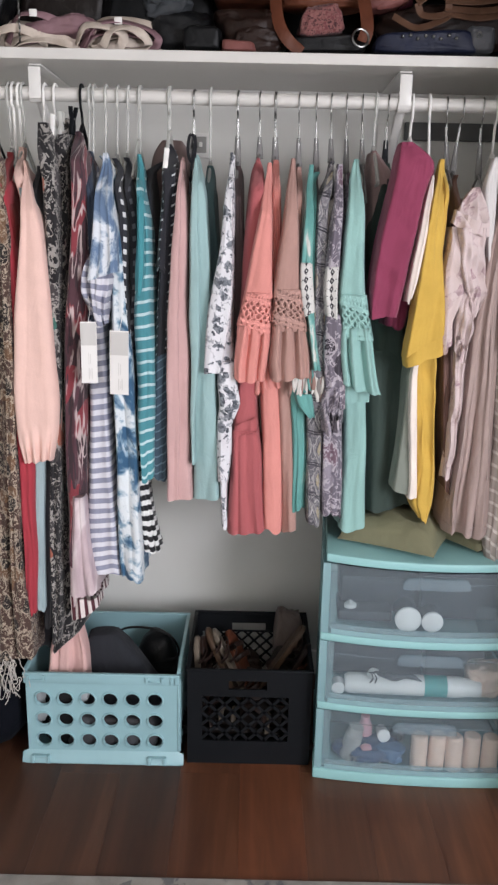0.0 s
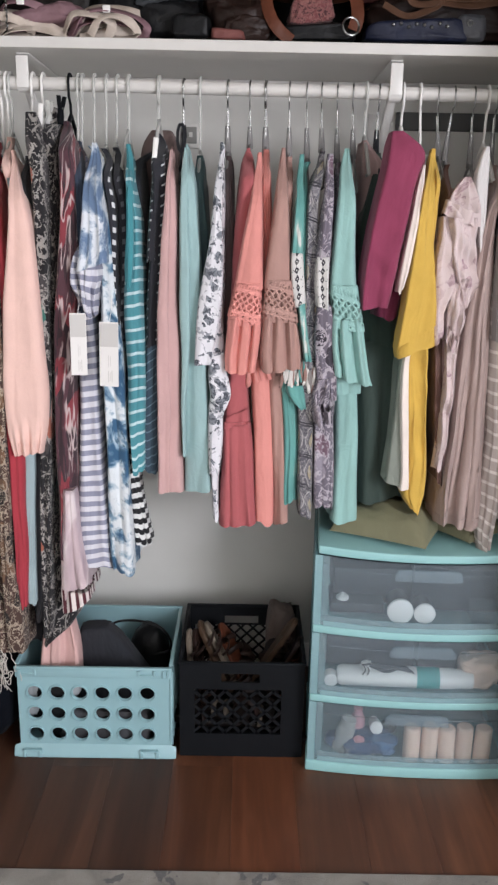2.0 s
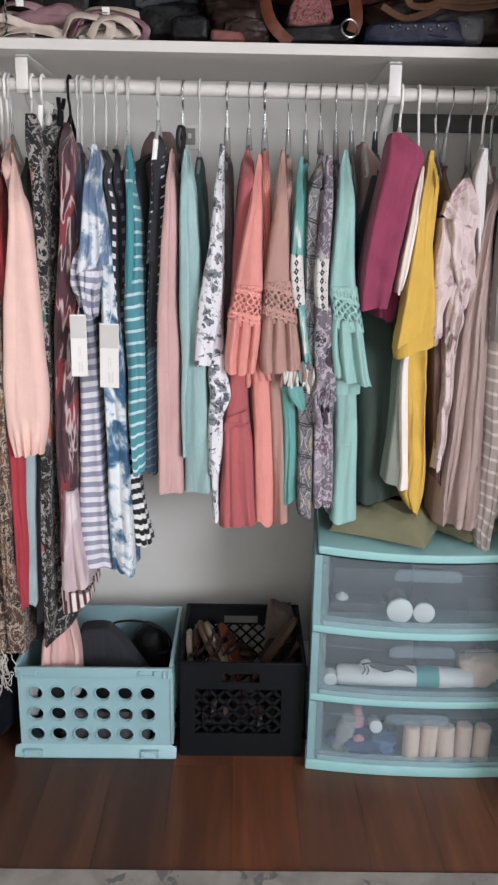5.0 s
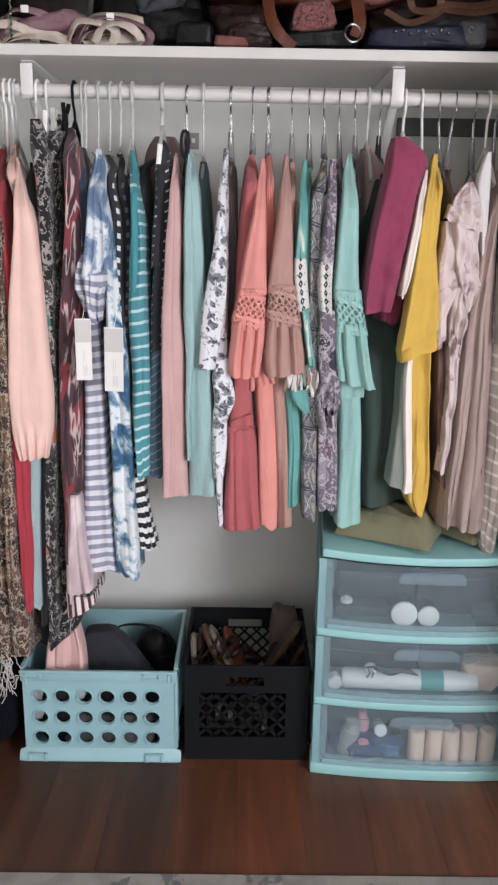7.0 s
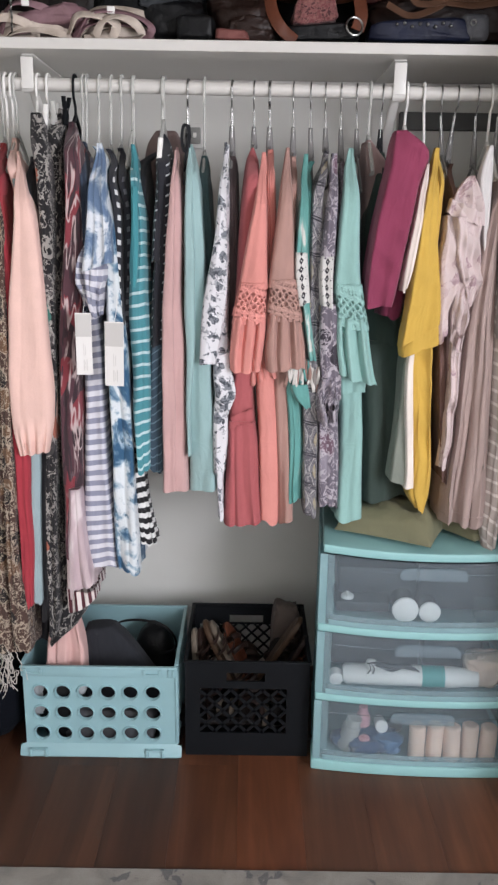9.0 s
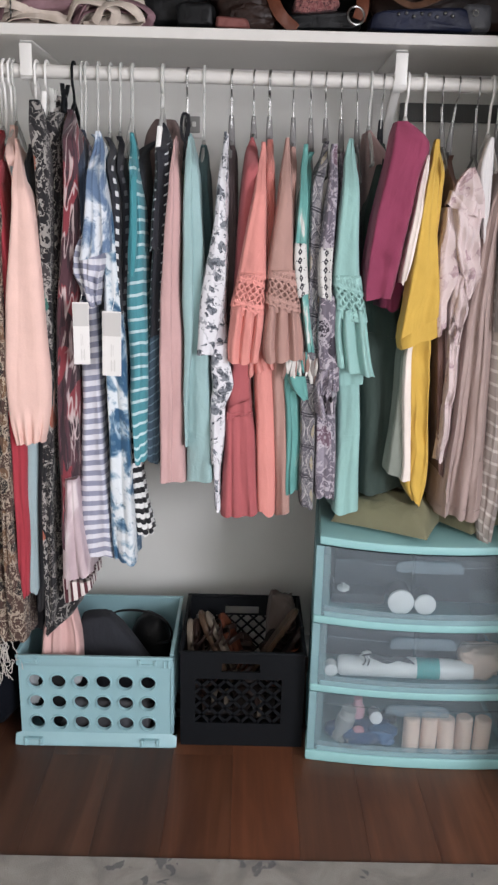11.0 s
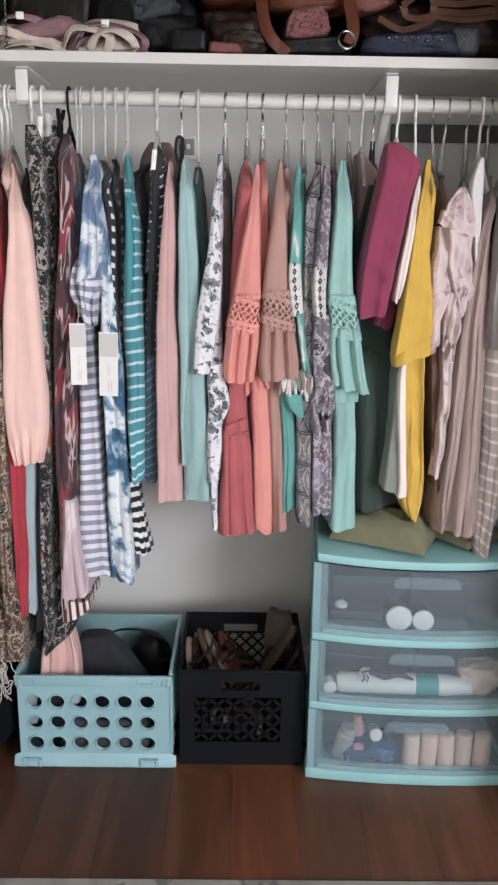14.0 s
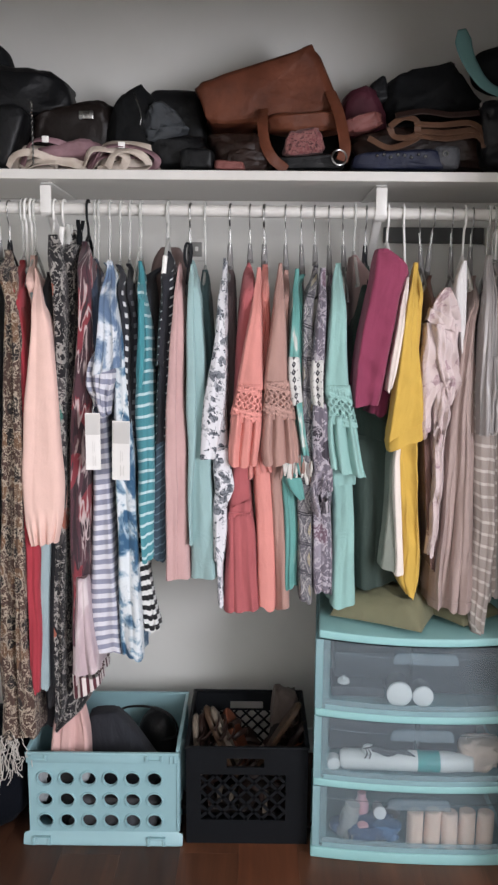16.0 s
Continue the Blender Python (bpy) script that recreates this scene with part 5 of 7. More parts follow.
hanger(0.312, "dark", z_neck=1.573)
g = garment("green_dress", "long bottle green dress hanging behind", "dress", 0.312, 1.6)
cloth_tube("bodice", [(1.569, 0.312, 0.006), (1.398, 0.314, 0.0452), (1.213, 0.33, 0.0531), (1.12, 0.339, 0.0565)], 1.83, 0.085, DARKGREEN, g, folds=3, amp=0.008, shoulder=0.075, seed=160, drop=0.085)
cloth_tube("skirt", [(1.13, 0.338, 0.0575), (1.018, 0.348, 0.0629), (0.723, 0.367, 0.0689)], 1.827, 0.085, DARKGREEN, g, folds=3, amp=0.012, shoulder=0, seed=1601)

hanger(0.283, "milky", z_neck=1.601)
g = garment("dusty_rose_top", "pink top in a shaded tone hanging behind", "top", 0.283, 1.6)
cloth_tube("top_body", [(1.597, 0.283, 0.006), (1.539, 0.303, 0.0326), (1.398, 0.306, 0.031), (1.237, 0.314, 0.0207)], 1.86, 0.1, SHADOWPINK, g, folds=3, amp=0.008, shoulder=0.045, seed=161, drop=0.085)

hanger(0.369, "white", z_neck=1.625)
g = garment("fuchsia_top", "fuchsia jersey top slipping off a white hanger", "top", 0.369, 1.6)
cloth_tube("top_body", [(1.598, 0.326, 0.0121), (1.583, 0.335, 0.0260), (1.569, 0.342, 0.0362), (1.554, 0.348, 0.0435), (1.525, 0.341, 0.0400), (1.490, 0.332, 0.0378), (1.455, 0.326, 0.0374), (1.408, 0.318, 0.0383), (1.347, 0.309, 0.0355), (1.286, 0.302, 0.0339), (1.249, 0.298, 0.0316), (1.221, 0.295, 0.0273)], 1.7, 0.05, FUCHSIA, g, folds=1.5, amp=0.011, shoulder=0.02, seed=162, drop=0.03, crinkle=0.003, ease=1, drape=0.01, cut=0.002, hem=0.002)
cloth_tube("sleeve", [(1.546, 0.381, 0.0214), (1.424, 0.353, 0.0333), (1.272, 0.34, 0.0366), (1.196, 0.336, 0.0277)], 1.765, 0.06, MAROON, g, folds=2, amp=0.006, shoulder=0, seed=163, label="plum sleeve hanging behind")

hanger(0.421, "white", z_neck=1.549, top=0.4090)
g = garment("cream_top", "cream jersey top on a white hanger", "top", 0.405, 1.6)
cloth_tube("sleeve", [(1.533, 0.392, 0.0029), (1.479, 0.384, 0.0082), (1.423, 0.375, 0.0096), (1.366, 0.368, 0.0096), (1.309, 0.361, 0.0103), (1.274, 0.357, 0.0089), (1.261, 0.354, 0.0059)], 1.703, 0.03, CREAM, g, folds=2, amp=0.002, shoulder=0.04, seed=164)
cloth_tube("side_lining", [(1.197, 0.399, 0.0034), (1.088, 0.376, 0.0086), (1.021, 0.378, 0.0114), (0.952, 0.379, 0.0149), (0.882, 0.381, 0.0184), (0.825, 0.379, 0.0220), (0.790, 0.378, 0.0242)], 1.75, 0.078, GREYGREEN, g, folds=1.2, amp=0.005, shoulder=0.1, seed=1651, label="sage grey side of the top", drop=0.085, cut=-0.010, hem=0.002)
cloth_tube("top_body", [(1.198, 0.397, 0.0034), (1.091, 0.379, 0.0086), (1.024, 0.384, 0.0100), (0.956, 0.390, 0.0101), (0.886, 0.396, 0.0095), (0.815, 0.400, 0.0102), (0.784, 0.399, 0.0130)], 1.735, 0.085, CREAM, g, folds=1.2, amp=0.003, shoulder=0.1, seed=165, drop=0.085, cut=0.0, hem=0.001)

hanger(0.463, "wire", z_neck=1.560, top=0.4510)
g = garment("yellow_top", "mustard yellow jersey top with draped sleeve", "top", 0.434, 1.6)
cloth_tube("sleeve", [(1.572, 0.423, 0.0042), (1.540, 0.420, 0.0093), (1.480, 0.404, 0.0134), (1.423, 0.399, 0.0189), (1.367, 0.399, 0.0243), (1.251, 0.397, 0.0351), (1.192, 0.396, 0.0405), (1.159, 0.394, 0.0428)], 1.705, 0.035, YELLOW, g, folds=2.0, amp=0.009, shoulder=0.1, seed=166, hem=0.001, drape=0.006, cut=0.031)
cloth_tube("sleeve_lining", [(1.196, 0.400, 0.0380), (1.160, 0.398, 0.0431), (1.135, 0.398, 0.0432), (1.122, 0.401, 0.0408)], 1.716, 0.03, YELLOW, g, folds=1.6, amp=0.006, shoulder=0, seed=167, label="inside of the draped sleeve", hem=0.004, cut=0.02)
cloth_tube("top_body", [(1.571, 0.428, 0.0049), (1.307, 0.413, 0.0180), (1.157, 0.412, 0.0240), (1.104, 0.406, 0.0316), (1.023, 0.415, 0.0273), (0.955, 0.421, 0.0249), (0.885, 0.427, 0.0244), (0.814, 0.428, 0.0267), (0.771, 0.424, 0.0303), (0.746, 0.427, 0.0221), (0.724, 0.431, 0.0111)], 1.74, 0.1, YELLOW, g, folds=2.0, amp=0.011, shoulder=0.088, seed=168, cut=0.0, drop=0.085, drape=0.008, ease=2)

hanger(0.478, "wire", z_neck=1.549, top=0.4900)
g = garment("brown_shirt", "brown jersey top between paler clothes", "top", 0.444, 1.6)
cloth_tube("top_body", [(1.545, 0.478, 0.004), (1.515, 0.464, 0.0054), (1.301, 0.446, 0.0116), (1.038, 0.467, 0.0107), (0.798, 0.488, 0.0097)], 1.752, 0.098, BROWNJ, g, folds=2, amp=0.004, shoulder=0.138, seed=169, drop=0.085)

hanger(0.541, "wire", z_neck=1.544, span=0.03, top=0.537)
g = garment("pink_floral_top", "pale pink floral top with draped ruffles", "top", 0.492, 1.6)
cloth_tube("ruffle", [(1.510, 0.495, 0.0056), (1.492, 0.491, 0.0207), (1.461, 0.488, 0.0332), (1.437, 0.484, 0.0387), (1.414, 0.483, 0.0398)], 1.706, 0.045, PINKFLOR, g, folds=3, amp=0.008, shoulder=0.05, seed=170, hem=0.004, crinkle=0.005, drape=0.018, cut=-0.011)
cloth_tube("front_drape", [(1.420, 0.484, 0.0342), (1.374, 0.488, 0.0319), (1.331, 0.496, 0.0327), (1.294, 0.506, 0.0272), (1.266, 0.516, 0.0172), (1.228, 0.507, 0.0096)], 1.716, 0.04, PINKFLOR, g, folds=4, amp=0.009, shoulder=0, seed=171, hem=0.006, crinkle=0.009, drape=0.03, cut=0.006)
cloth_tube("ruffle", [(1.288, 0.496, 0.0153), (1.250, 0.489, 0.0205), (1.212, 0.489, 0.0212), (1.163, 0.492, 0.0201), (1.134, 0.484, 0.0143)], 1.722, 0.04, PINKFLOR, g, folds=4, amp=0.012, shoulder=0, seed=172, hem=0.012, crinkle=0.010, drape=0.03, cut=-0.014)
cloth_tube("side_drape", [(1.424, 0.447, 0.0088), (1.349, 0.452, 0.0171), (1.287, 0.459, 0.0255), (1.249, 0.457, 0.0231), (1.223, 0.450, 0.0116), (1.172, 0.450, 0.0130), (1.151, 0.457, 0.0091)], 1.728, 0.03, PINKFLOR, g, folds=2, amp=0.007, shoulder=0, seed=1731, label="plain side of the draped ruffles", crinkle=0.006, drape=0.012, cut=0.008)
cloth_tube("ruffle_tail", [(1.146, 0.486, 0.0150), (1.094, 0.485, 0.0105), (1.027, 0.486, 0.0099), (0.972, 0.483, 0.0100), (0.903, 0.479, 0.0081), (0.840, 0.476, 0.0081)], 1.728, 0.025, PINKFLOR, g, folds=3, amp=0.008, shoulder=0, seed=173, crinkle=0.007, drape=0.02)
cloth_tube("top_body", [(1.488, 0.5, 0.0209), (1.326, 0.482, 0.0375), (1.171, 0.481, 0.0264), (1.009, 0.497, 0.0203), (0.81, 0.495, 0.0125)], 1.76, 0.085, PALEMAUVE, g, folds=2.5, amp=0.008, shoulder=0.06, seed=174)

hanger(0.591, "wire", z_neck=1.549)
g = garment("taupe_long_dress", "light taupe long jersey dress", "dress", 0.591, 1.6)
cloth_tube("dress_body", [(1.545, 0.591, 0.006), (1.515, 0.58, 0.0057), (1.441, 0.551, 0.0123), (1.331, 0.546, 0.0228), (1.22, 0.541, 0.0321), (1.034, 0.541, 0.0411), (0.873, 0.538, 0.0466), (0.753, 0.536, 0.0506), (0.696, 0.534, 0.0487)], 1.735, 0.104, LTAUPE, g, folds=5.5, amp=0.017, shoulder=0.148, seed=175, drop=0.085)
cloth_tube("hem", [(0.718, 0.535, 0.0504), (0.694, 0.534, 0.0497)], 1.7335, 0.104, LTAUPE, g, folds=5.5, amp=0.017, seed=175, grow=1.0, hem=0.002, label="stitched hem")

hanger(0.570, "white", z_neck=1.59)
g = garment("white_camisole", "white camisole with thin straps", "camisole", 0.570, 1.6)
cloth_tube("camisole_body", [(1.574, 0.532, 0.0048), (1.522, 0.524, 0.0151), (1.482, 0.524, 0.0144), (1.414, 0.532, 0.0083), (1.331, 0.536, 0.0042)], 1.74, 0.03, WHITE, g, folds=2, amp=0.004, shoulder=0.02, seed=176)

hanger(0.633, "milky", z_neck=1.549)
g = garment("striped_dress", "beige jersey dress with thin white stripes", "dress", 0.633, 1.6)
cloth_tube("dress_body", [(1.545, 0.633, 0.006), (1.518, 0.616, 0.0056), (1.387, 0.591, 0.0164), (1.25, 0.595, 0.0249), (1.11, 0.601, 0.0272), (0.893, 0.611, 0.027), (0.745, 0.607, 0.0216), (0.669, 0.601, 0.0202), (0.617, 0.606, 0.0131)], 1.72, 0.078, BEIGESTRIPE, g, folds=3, amp=0.01, shoulder=0.108, seed=177, cut=-0.008, drop=0.085)
cloth_tube("side_panel", [(1.332, 0.609, 0.0111), (1.107, 0.622, 0.0141), (0.874, 0.631, 0.015), (0.721, 0.636, 0.0159)], 1.735, 0.08, BEIGESTRIPE, g, folds=2.5, amp=0.008, shoulder=0, seed=178, label="striped panel behind")

hanger(0.649, "milky", z_neck=1.583)
g = garment("satin_dress", "shiny grey satin dress", "dress", 0.649, 1.6)
cloth_tube("sleeve", [(1.590, 0.603, 0.0055), (1.523, 0.595, 0.0130), (1.455, 0.586, 0.0168), (1.388, 0.588, 0.0203), (1.307, 0.590, 0.0218), (1.224, 0.590, 0.0206), (1.162, 0.589, 0.0165)], 1.705, 0.03, SATIN, g, folds=4, amp=0.011, shoulder=0.08, seed=179, label="shiny satin sleeve", cut=0.01)
cloth_tube("cuff", [(1.345, 0.610, 0.0081), (1.280, 0.611, 0.0129), (1.205, 0.611, 0.0164), (1.163, 0.614, 0.0130)], 1.698, 0.025, SATIN, g, folds=3, amp=0.011, shoulder=0, seed=1791, label="turned back satin cuff", crinkle=0.006, cut=0.012, drape=0.02)
cloth_tube("dress_body", [(1.579, 0.649, 0.006), (1.442, 0.62, 0.0165), (1.248, 0.632, 0.021), (0.96, 0.654, 0.0236), (0.721, 0.669, 0.0226)], 1.745, 0.098, SATIN, g, folds=4, amp=0.01, shoulder=0.138, seed=180, drop=0.085)
cloth_tube("hem", [(0.743, 0.668, 0.0237), (0.719, 0.669, 0.0236)], 1.7435, 0.098, SATIN, g, folds=4, amp=0.01, seed=180, grow=1.0, hem=0.002, label="stitched hem")

hanger(0.657, "white", z_neck=1.580)
g = garment("white_dress", "plain white jersey dress", "dress", 0.657, 1.6)
cloth_tube("dress_body", [(1.576, 0.657, 0.006), (1.387, 0.647, 0.0201), (0.959, 0.677, 0.0308), (0.811, 0.687, 0.0297)], 1.75, 0.098, WHITE, g, folds=3, amp=0.008, shoulder=0.138, seed=181, drop=0.085)

hanger(0.701, "white", z_neck=1.580)
g = garment("navy_dress", "plain navy jersey dress", "dress", 0.701, 1.6)
cloth_tube("dress_body", [(1.576, 0.701, 0.006), (1.387, 0.692, 0.0243), (0.811, 0.731, 0.0362)], 1.75, 0.098, NAVY, g, folds=3, amp=0.008, shoulder=0.138, seed=182, drop=0.085)


# paper tags on the T-shirts
TAGP = painted("tag_card", "dfdcd9", 0.6, 0.03, 0.02)
TAGINK = painted("tag_grey_ink", "c2bfbc", 0.6, 0.03, 0.02)
TAGTEXT = painted("tag_dark_ink", "c9c6c2", 0.6, 0.03, 0.02)


def paper_tag(x, y, z, w, h, rz, ry):
    t = new("price_tag")
    t.matrix_world = pose(x, y, z, 0, ry, rz)
    tagged(t, "white card price tag hanging from a T-shirt", "tag", group="price tags")
    bm = box(bmesh.new(), -w / 2, w / 2, -0.0006, 0.0006, -h / 2, h / 2, 0.0003, 1)
    card = part("card", bm, TAGP)
    band = part("printed_band", box(bmesh.new(), -w / 2 + 0.001, w / 2 - 0.001, -0.0011, -0.0007, h * 0.12, h * 0.48), TAGINK)
    bars = [part("print_bar", box(bmesh.new(), w * a, w * b, -0.0011, -0.0007, h * c, h * d), TAGTEXT)
            for a, b, c, d in ((-0.05, 0.0, -0.43, -0.25), (0.05, 0.08, -0.41, -0.28), (0.13, 0.18, -0.43, -0.25), (-0.04, -0.01, -0.2, 0.0), (0.06, 0.09, -0.18, -0.02))]
    cord = part("cord", sweep("cord", [(0, 0, h * 0.48), (0.004, 0.01, h * 0.48 + 0.03), (0.0, 0.03, h * 0.48 + 0.06)], 0.0006, 0.0006, WHITEP, 6, 4), None)
    for o in (card, band, *bars, cord):
        o.parent = t


paper_tag(-0.369, 1.690, 1.131, 0.036, 0.14, 8, 0)
paper_tag(-0.298, 1.672, 1.112, 0.043, 0.145, -4, 1)


# ---- teal storage crate ----
def perforated(cx, cz, y, th, cols, rows, dx, dz, r, x0, x1, z0, z1):
    """An upright panel in the plane y with round holes right through it and raised rims."""
    bm = bmesh.new()
    n = 24
    gx0, gx1, gz0, gz1 = cx - cols * dx / 2, cx + cols * dx / 2, cz - rows * dz / 2, cz + rows * dz / 2
    for a, b, c, d in ((x0, gx0, z0, z1), (gx1, x1, z0, z1), (gx0, gx1, z0, gz0), (gx0, gx1, gz1, z1)):
        box(bm, a, b, y, y + th, c, d)
    for i in range(cols):
        for j in range(rows):
            ox, oz = gx0 + (i + 0.5) * dx, gz0 + (j + 0.5) * dz
            loops = []
            for k in range(n):
                a = 2 * math.pi * k / n
                c, s = math.cos(a), math.sin(a)
                m = max(abs(c), abs(s))
                sq = (ox + dx / 2 * c / m, oz + dz / 2 * s / m)
                ring = [(sq[0], y, sq[1])]
                ring += [(ox + q * c, yy, oz + q * s) for q, yy in ((r + 0.004, y), (r + 0.003, y - 0.002), (r, y - 0.002), (r - 0.001, y + th))]
                ring.append((sq[0], y + th, sq[1]))
                loops.append([bm.verts.new(p) for p in ring])
            for k in range(n):
                p, q = loops[k], loops[(k + 1) % n]
                for m in range(5):
                    bm.faces.new((p[m], q[m], q[m + 1], p[m + 1]))
    bmesh.ops.remove_doubles(bm, verts=bm.verts, dist=0.0002)
    return bm


def teal_crate():
    x0, x1, y0, y1, zt = -0.581, -0.176, 1.767, 2.105, 0.27
    c = thing("storage_crate", "teal plastic storage crate with round holes, full of bags", "crate", ((x0 + x1) / 2, (y0 + y1) / 2, 0))
    part("front_panel", perforated(-0.387, 0.130, y0, 0.004, 6, 3, 0.0597, 0.062, 0.0195, x0, x1, 0.03, zt - 0.03), TEAL, c, smooth=False)
    for i in range(6):
        for j in range(3):
            bm = bmesh.new()
            hx, hz = -0.387 + (i - 2.5) * 0.0597, 0.130 + (j - 1) * 0.062
            ring = [[bm.verts.new((hx + r * math.cos(q), yy, hz + r * math.sin(q))) for q in [math.tau * n / 24 for n in range(24)]]
                    for r, yy in ((0.0238, y0 - 0.0002), (0.0228, y0 - 0.0052), (0.0206, y0 - 0.0055), (0.0200, y0 - 0.0002))]
            for p, q in zip(ring, ring[1:]):
                for n in range(24):
                    bm.faces.new((p[n], q[n], q[n - 1], p[n - 1]))
            part("hole_rim", bm, TEAL, c)
    back = perforated(-0.378, 0.090, y1, 0.004, 6, 2, 0.0597, 0.062, 0.0195, x0, x1, 0.03, zt)
    part("back_panel", back, TEAL, c, smooth=False)
    part("side_panel", boxes((x0, x0 + 0.004, y0 + 0.004, y1, 0.01, zt), bevel=0.001), TEAL, c, smooth=False)
    part("side_panel", boxes((x1 - 0.004, x1, y0 + 0.004, y1, 0.01, zt), bevel=0.001), TEAL, c, smooth=False)
    part("floor_panel", boxes((x0 + 0.004, x1 - 0.004, y0 + 0.004, y1, 0.004, 0.01), bevel=0.001), TEAL, c, smooth=False)
    # rim: a folded lip with latches let into it
    part("front_rim", boxes((x0 - 0.004, x1 + 0.004, y0 - 0.005, y0 + 0.004, zt - 0.031, zt), (x0 - 0.005, x1 + 0.005, y0 - 0.009, y0 - 0.0052, zt - 0.006, zt + 0.002), bevel=0.002), TEAL, c)
    for s in (0.029, 0.343):
        part("latch", boxes((x0 + s - 0.024, x0 + s - 0.017, y0 - 0.011, y0 - 0.0055, zt - 0.022, zt - 0.0065), (x0 + s + 0.017, x0 + s + 0.024, y0 - 0.011, y0 - 0.0055, zt - 0.022, zt - 0.0065),
                            (x0 + s - 0.0165, x0 + s + 0.0165, y0 - 0.0095, y0 - 0.0055, zt - 0.0215, zt - 0.018), bevel=0.0012), TEAL, c)
        part("foot_latch", boxes((x0 + s - 0.02, x0 + s - 0.012, y0 - 0.019, y0 - 0.006, 0.003, 0.026), (x0 + s + 0.022, x0 + s + 0.03, y0 - 0.019, y0 - 0.006, 0.003, 0.026),
                                 (x0 + s - 0.012, x0 + s + 0.022, y0 - 0.018, y0 - 0.006, 0.021, 0.026), bevel=0.002), TEAL, c)
    for s in (0.02, 0.008):
        part("corner_tab", boxes((x1 - s, x1 - s + 0.004, y0 - 0.010, y0 - 0.0055, zt - 0.028, zt - 0.0065), bevel=0.001), TEAL, c)
    part("back_rim", boxes((x0 - 0.006, x1 + 0.006, y1 - 0.004, y1 + 0.008, zt, zt + 0.006), bevel=0.002), TEAL, c)
    for xx in (x0 - 0.006, x1 - 0.004):
        part("side_rim", boxes((xx, xx + 0.010, y0 + 0.0045, y1 - 0.0045, zt, zt + 0.005), bevel=0.002), TEAL, c)
    # base: a flared skirt
    bm = bmesh.new()
    prof = [(y0 - 0.001, 0.036), (y0 - 0.004, 0.028), (y0 - 0.009, 0.018), (y0 - 0.013, 0.012), (y0 - 0.015, 0.004), (y0 - 0.012, 0.0), (y0 + 0.0035, 0.0), (y0 + 0.0035, 0.029)]
    rows = []
    for xx, k in ((x0 - 0.016, 1), (x0 - 0.002, 0), (x1 + 0.002, 0), (x1 + 0.014, 1)):
        rows.append([bm.verts.new((xx, yy + 0.003 * k, zz if i else zz - 0.01 * k)) for i, (yy, zz) in enumerate(prof)])
    for a, b in zip(rows, rows[1:]):
        for i in range(len(prof)):
            j = (i + 1) % len(prof)
            bm.faces.new((a[i], a[j], b[j], b[i]))
    bm.faces.new(rows[0])
    bm.faces.new(rows[-1][::-1])
    part("base_skirt", bm, TEAL, c)
    # corner ribs on the side that faces the other crate
    for k in range(9):
        part("rib", boxes((x1 + 0.0005, x1 + 0.006, y0 + 0.01 + k * 0.036, y0 + 0.014 + k * 0.036, 0.03, zt - 0.02), bevel=0.001), TEAL, c)
    part("corner_post", boxes((x1 - 0.002, x1 + 0.004, y0 - 0.004, y0 + 0.003, 0.04, zt - 0.0315), bevel=0.002), TEAL, c)


teal_crate()


# ---- black lattice crate ----
def lattice(owner, x0, x1, z0, z1, y, step=0.03, w=0.005, th=0.005):
    """Crossed diagonal bars that fill a rectangle, each a part."""
    H = z1 - z0
    for s in (1, -1):
        k = x0 - H
        while k < x1 + H:
            a, b = (k, z0), (k + H, z1)
            if s < 0:
                a, b = (k, z1), (k + H, z0)
            ta = max(0.0, (x0 - a[0]) / H)
            tb = min(1.0, (x1 - a[0]) / H)
            if tb > ta + 0.08:
                p = (a[0] + ta * H, a[1] + (b[1] - a[1]) * ta)
                q = (a[0] + tb * H, a[1] + (b[1] - a[1]) * tb)
                d = Vector((q[0] - p[0], 0, q[1] - p[1])).normalized()
                nrm = Vector((-d.z, 0, d.x)) * w / 2
                bm = bmesh.new()
                vs = [bm.verts.new(Vector((pp[0], yy, pp[1])) + m * nrm) for yy in (y, y + th) for pp, m in ((p, 1), (p, -1), (q, -1), (q, 1))]
                for f in ((0, 1, 2, 3), (7, 6, 5, 4), (0, 4, 5, 1), (1, 5, 6, 2), (2, 6, 7, 3), (3, 7, 4, 0)):
                    bm.faces.new([vs[i] for i in f])
                part("lattice_bar", bm, BLACKP, owner, smooth=False)
            k += step * 1.25


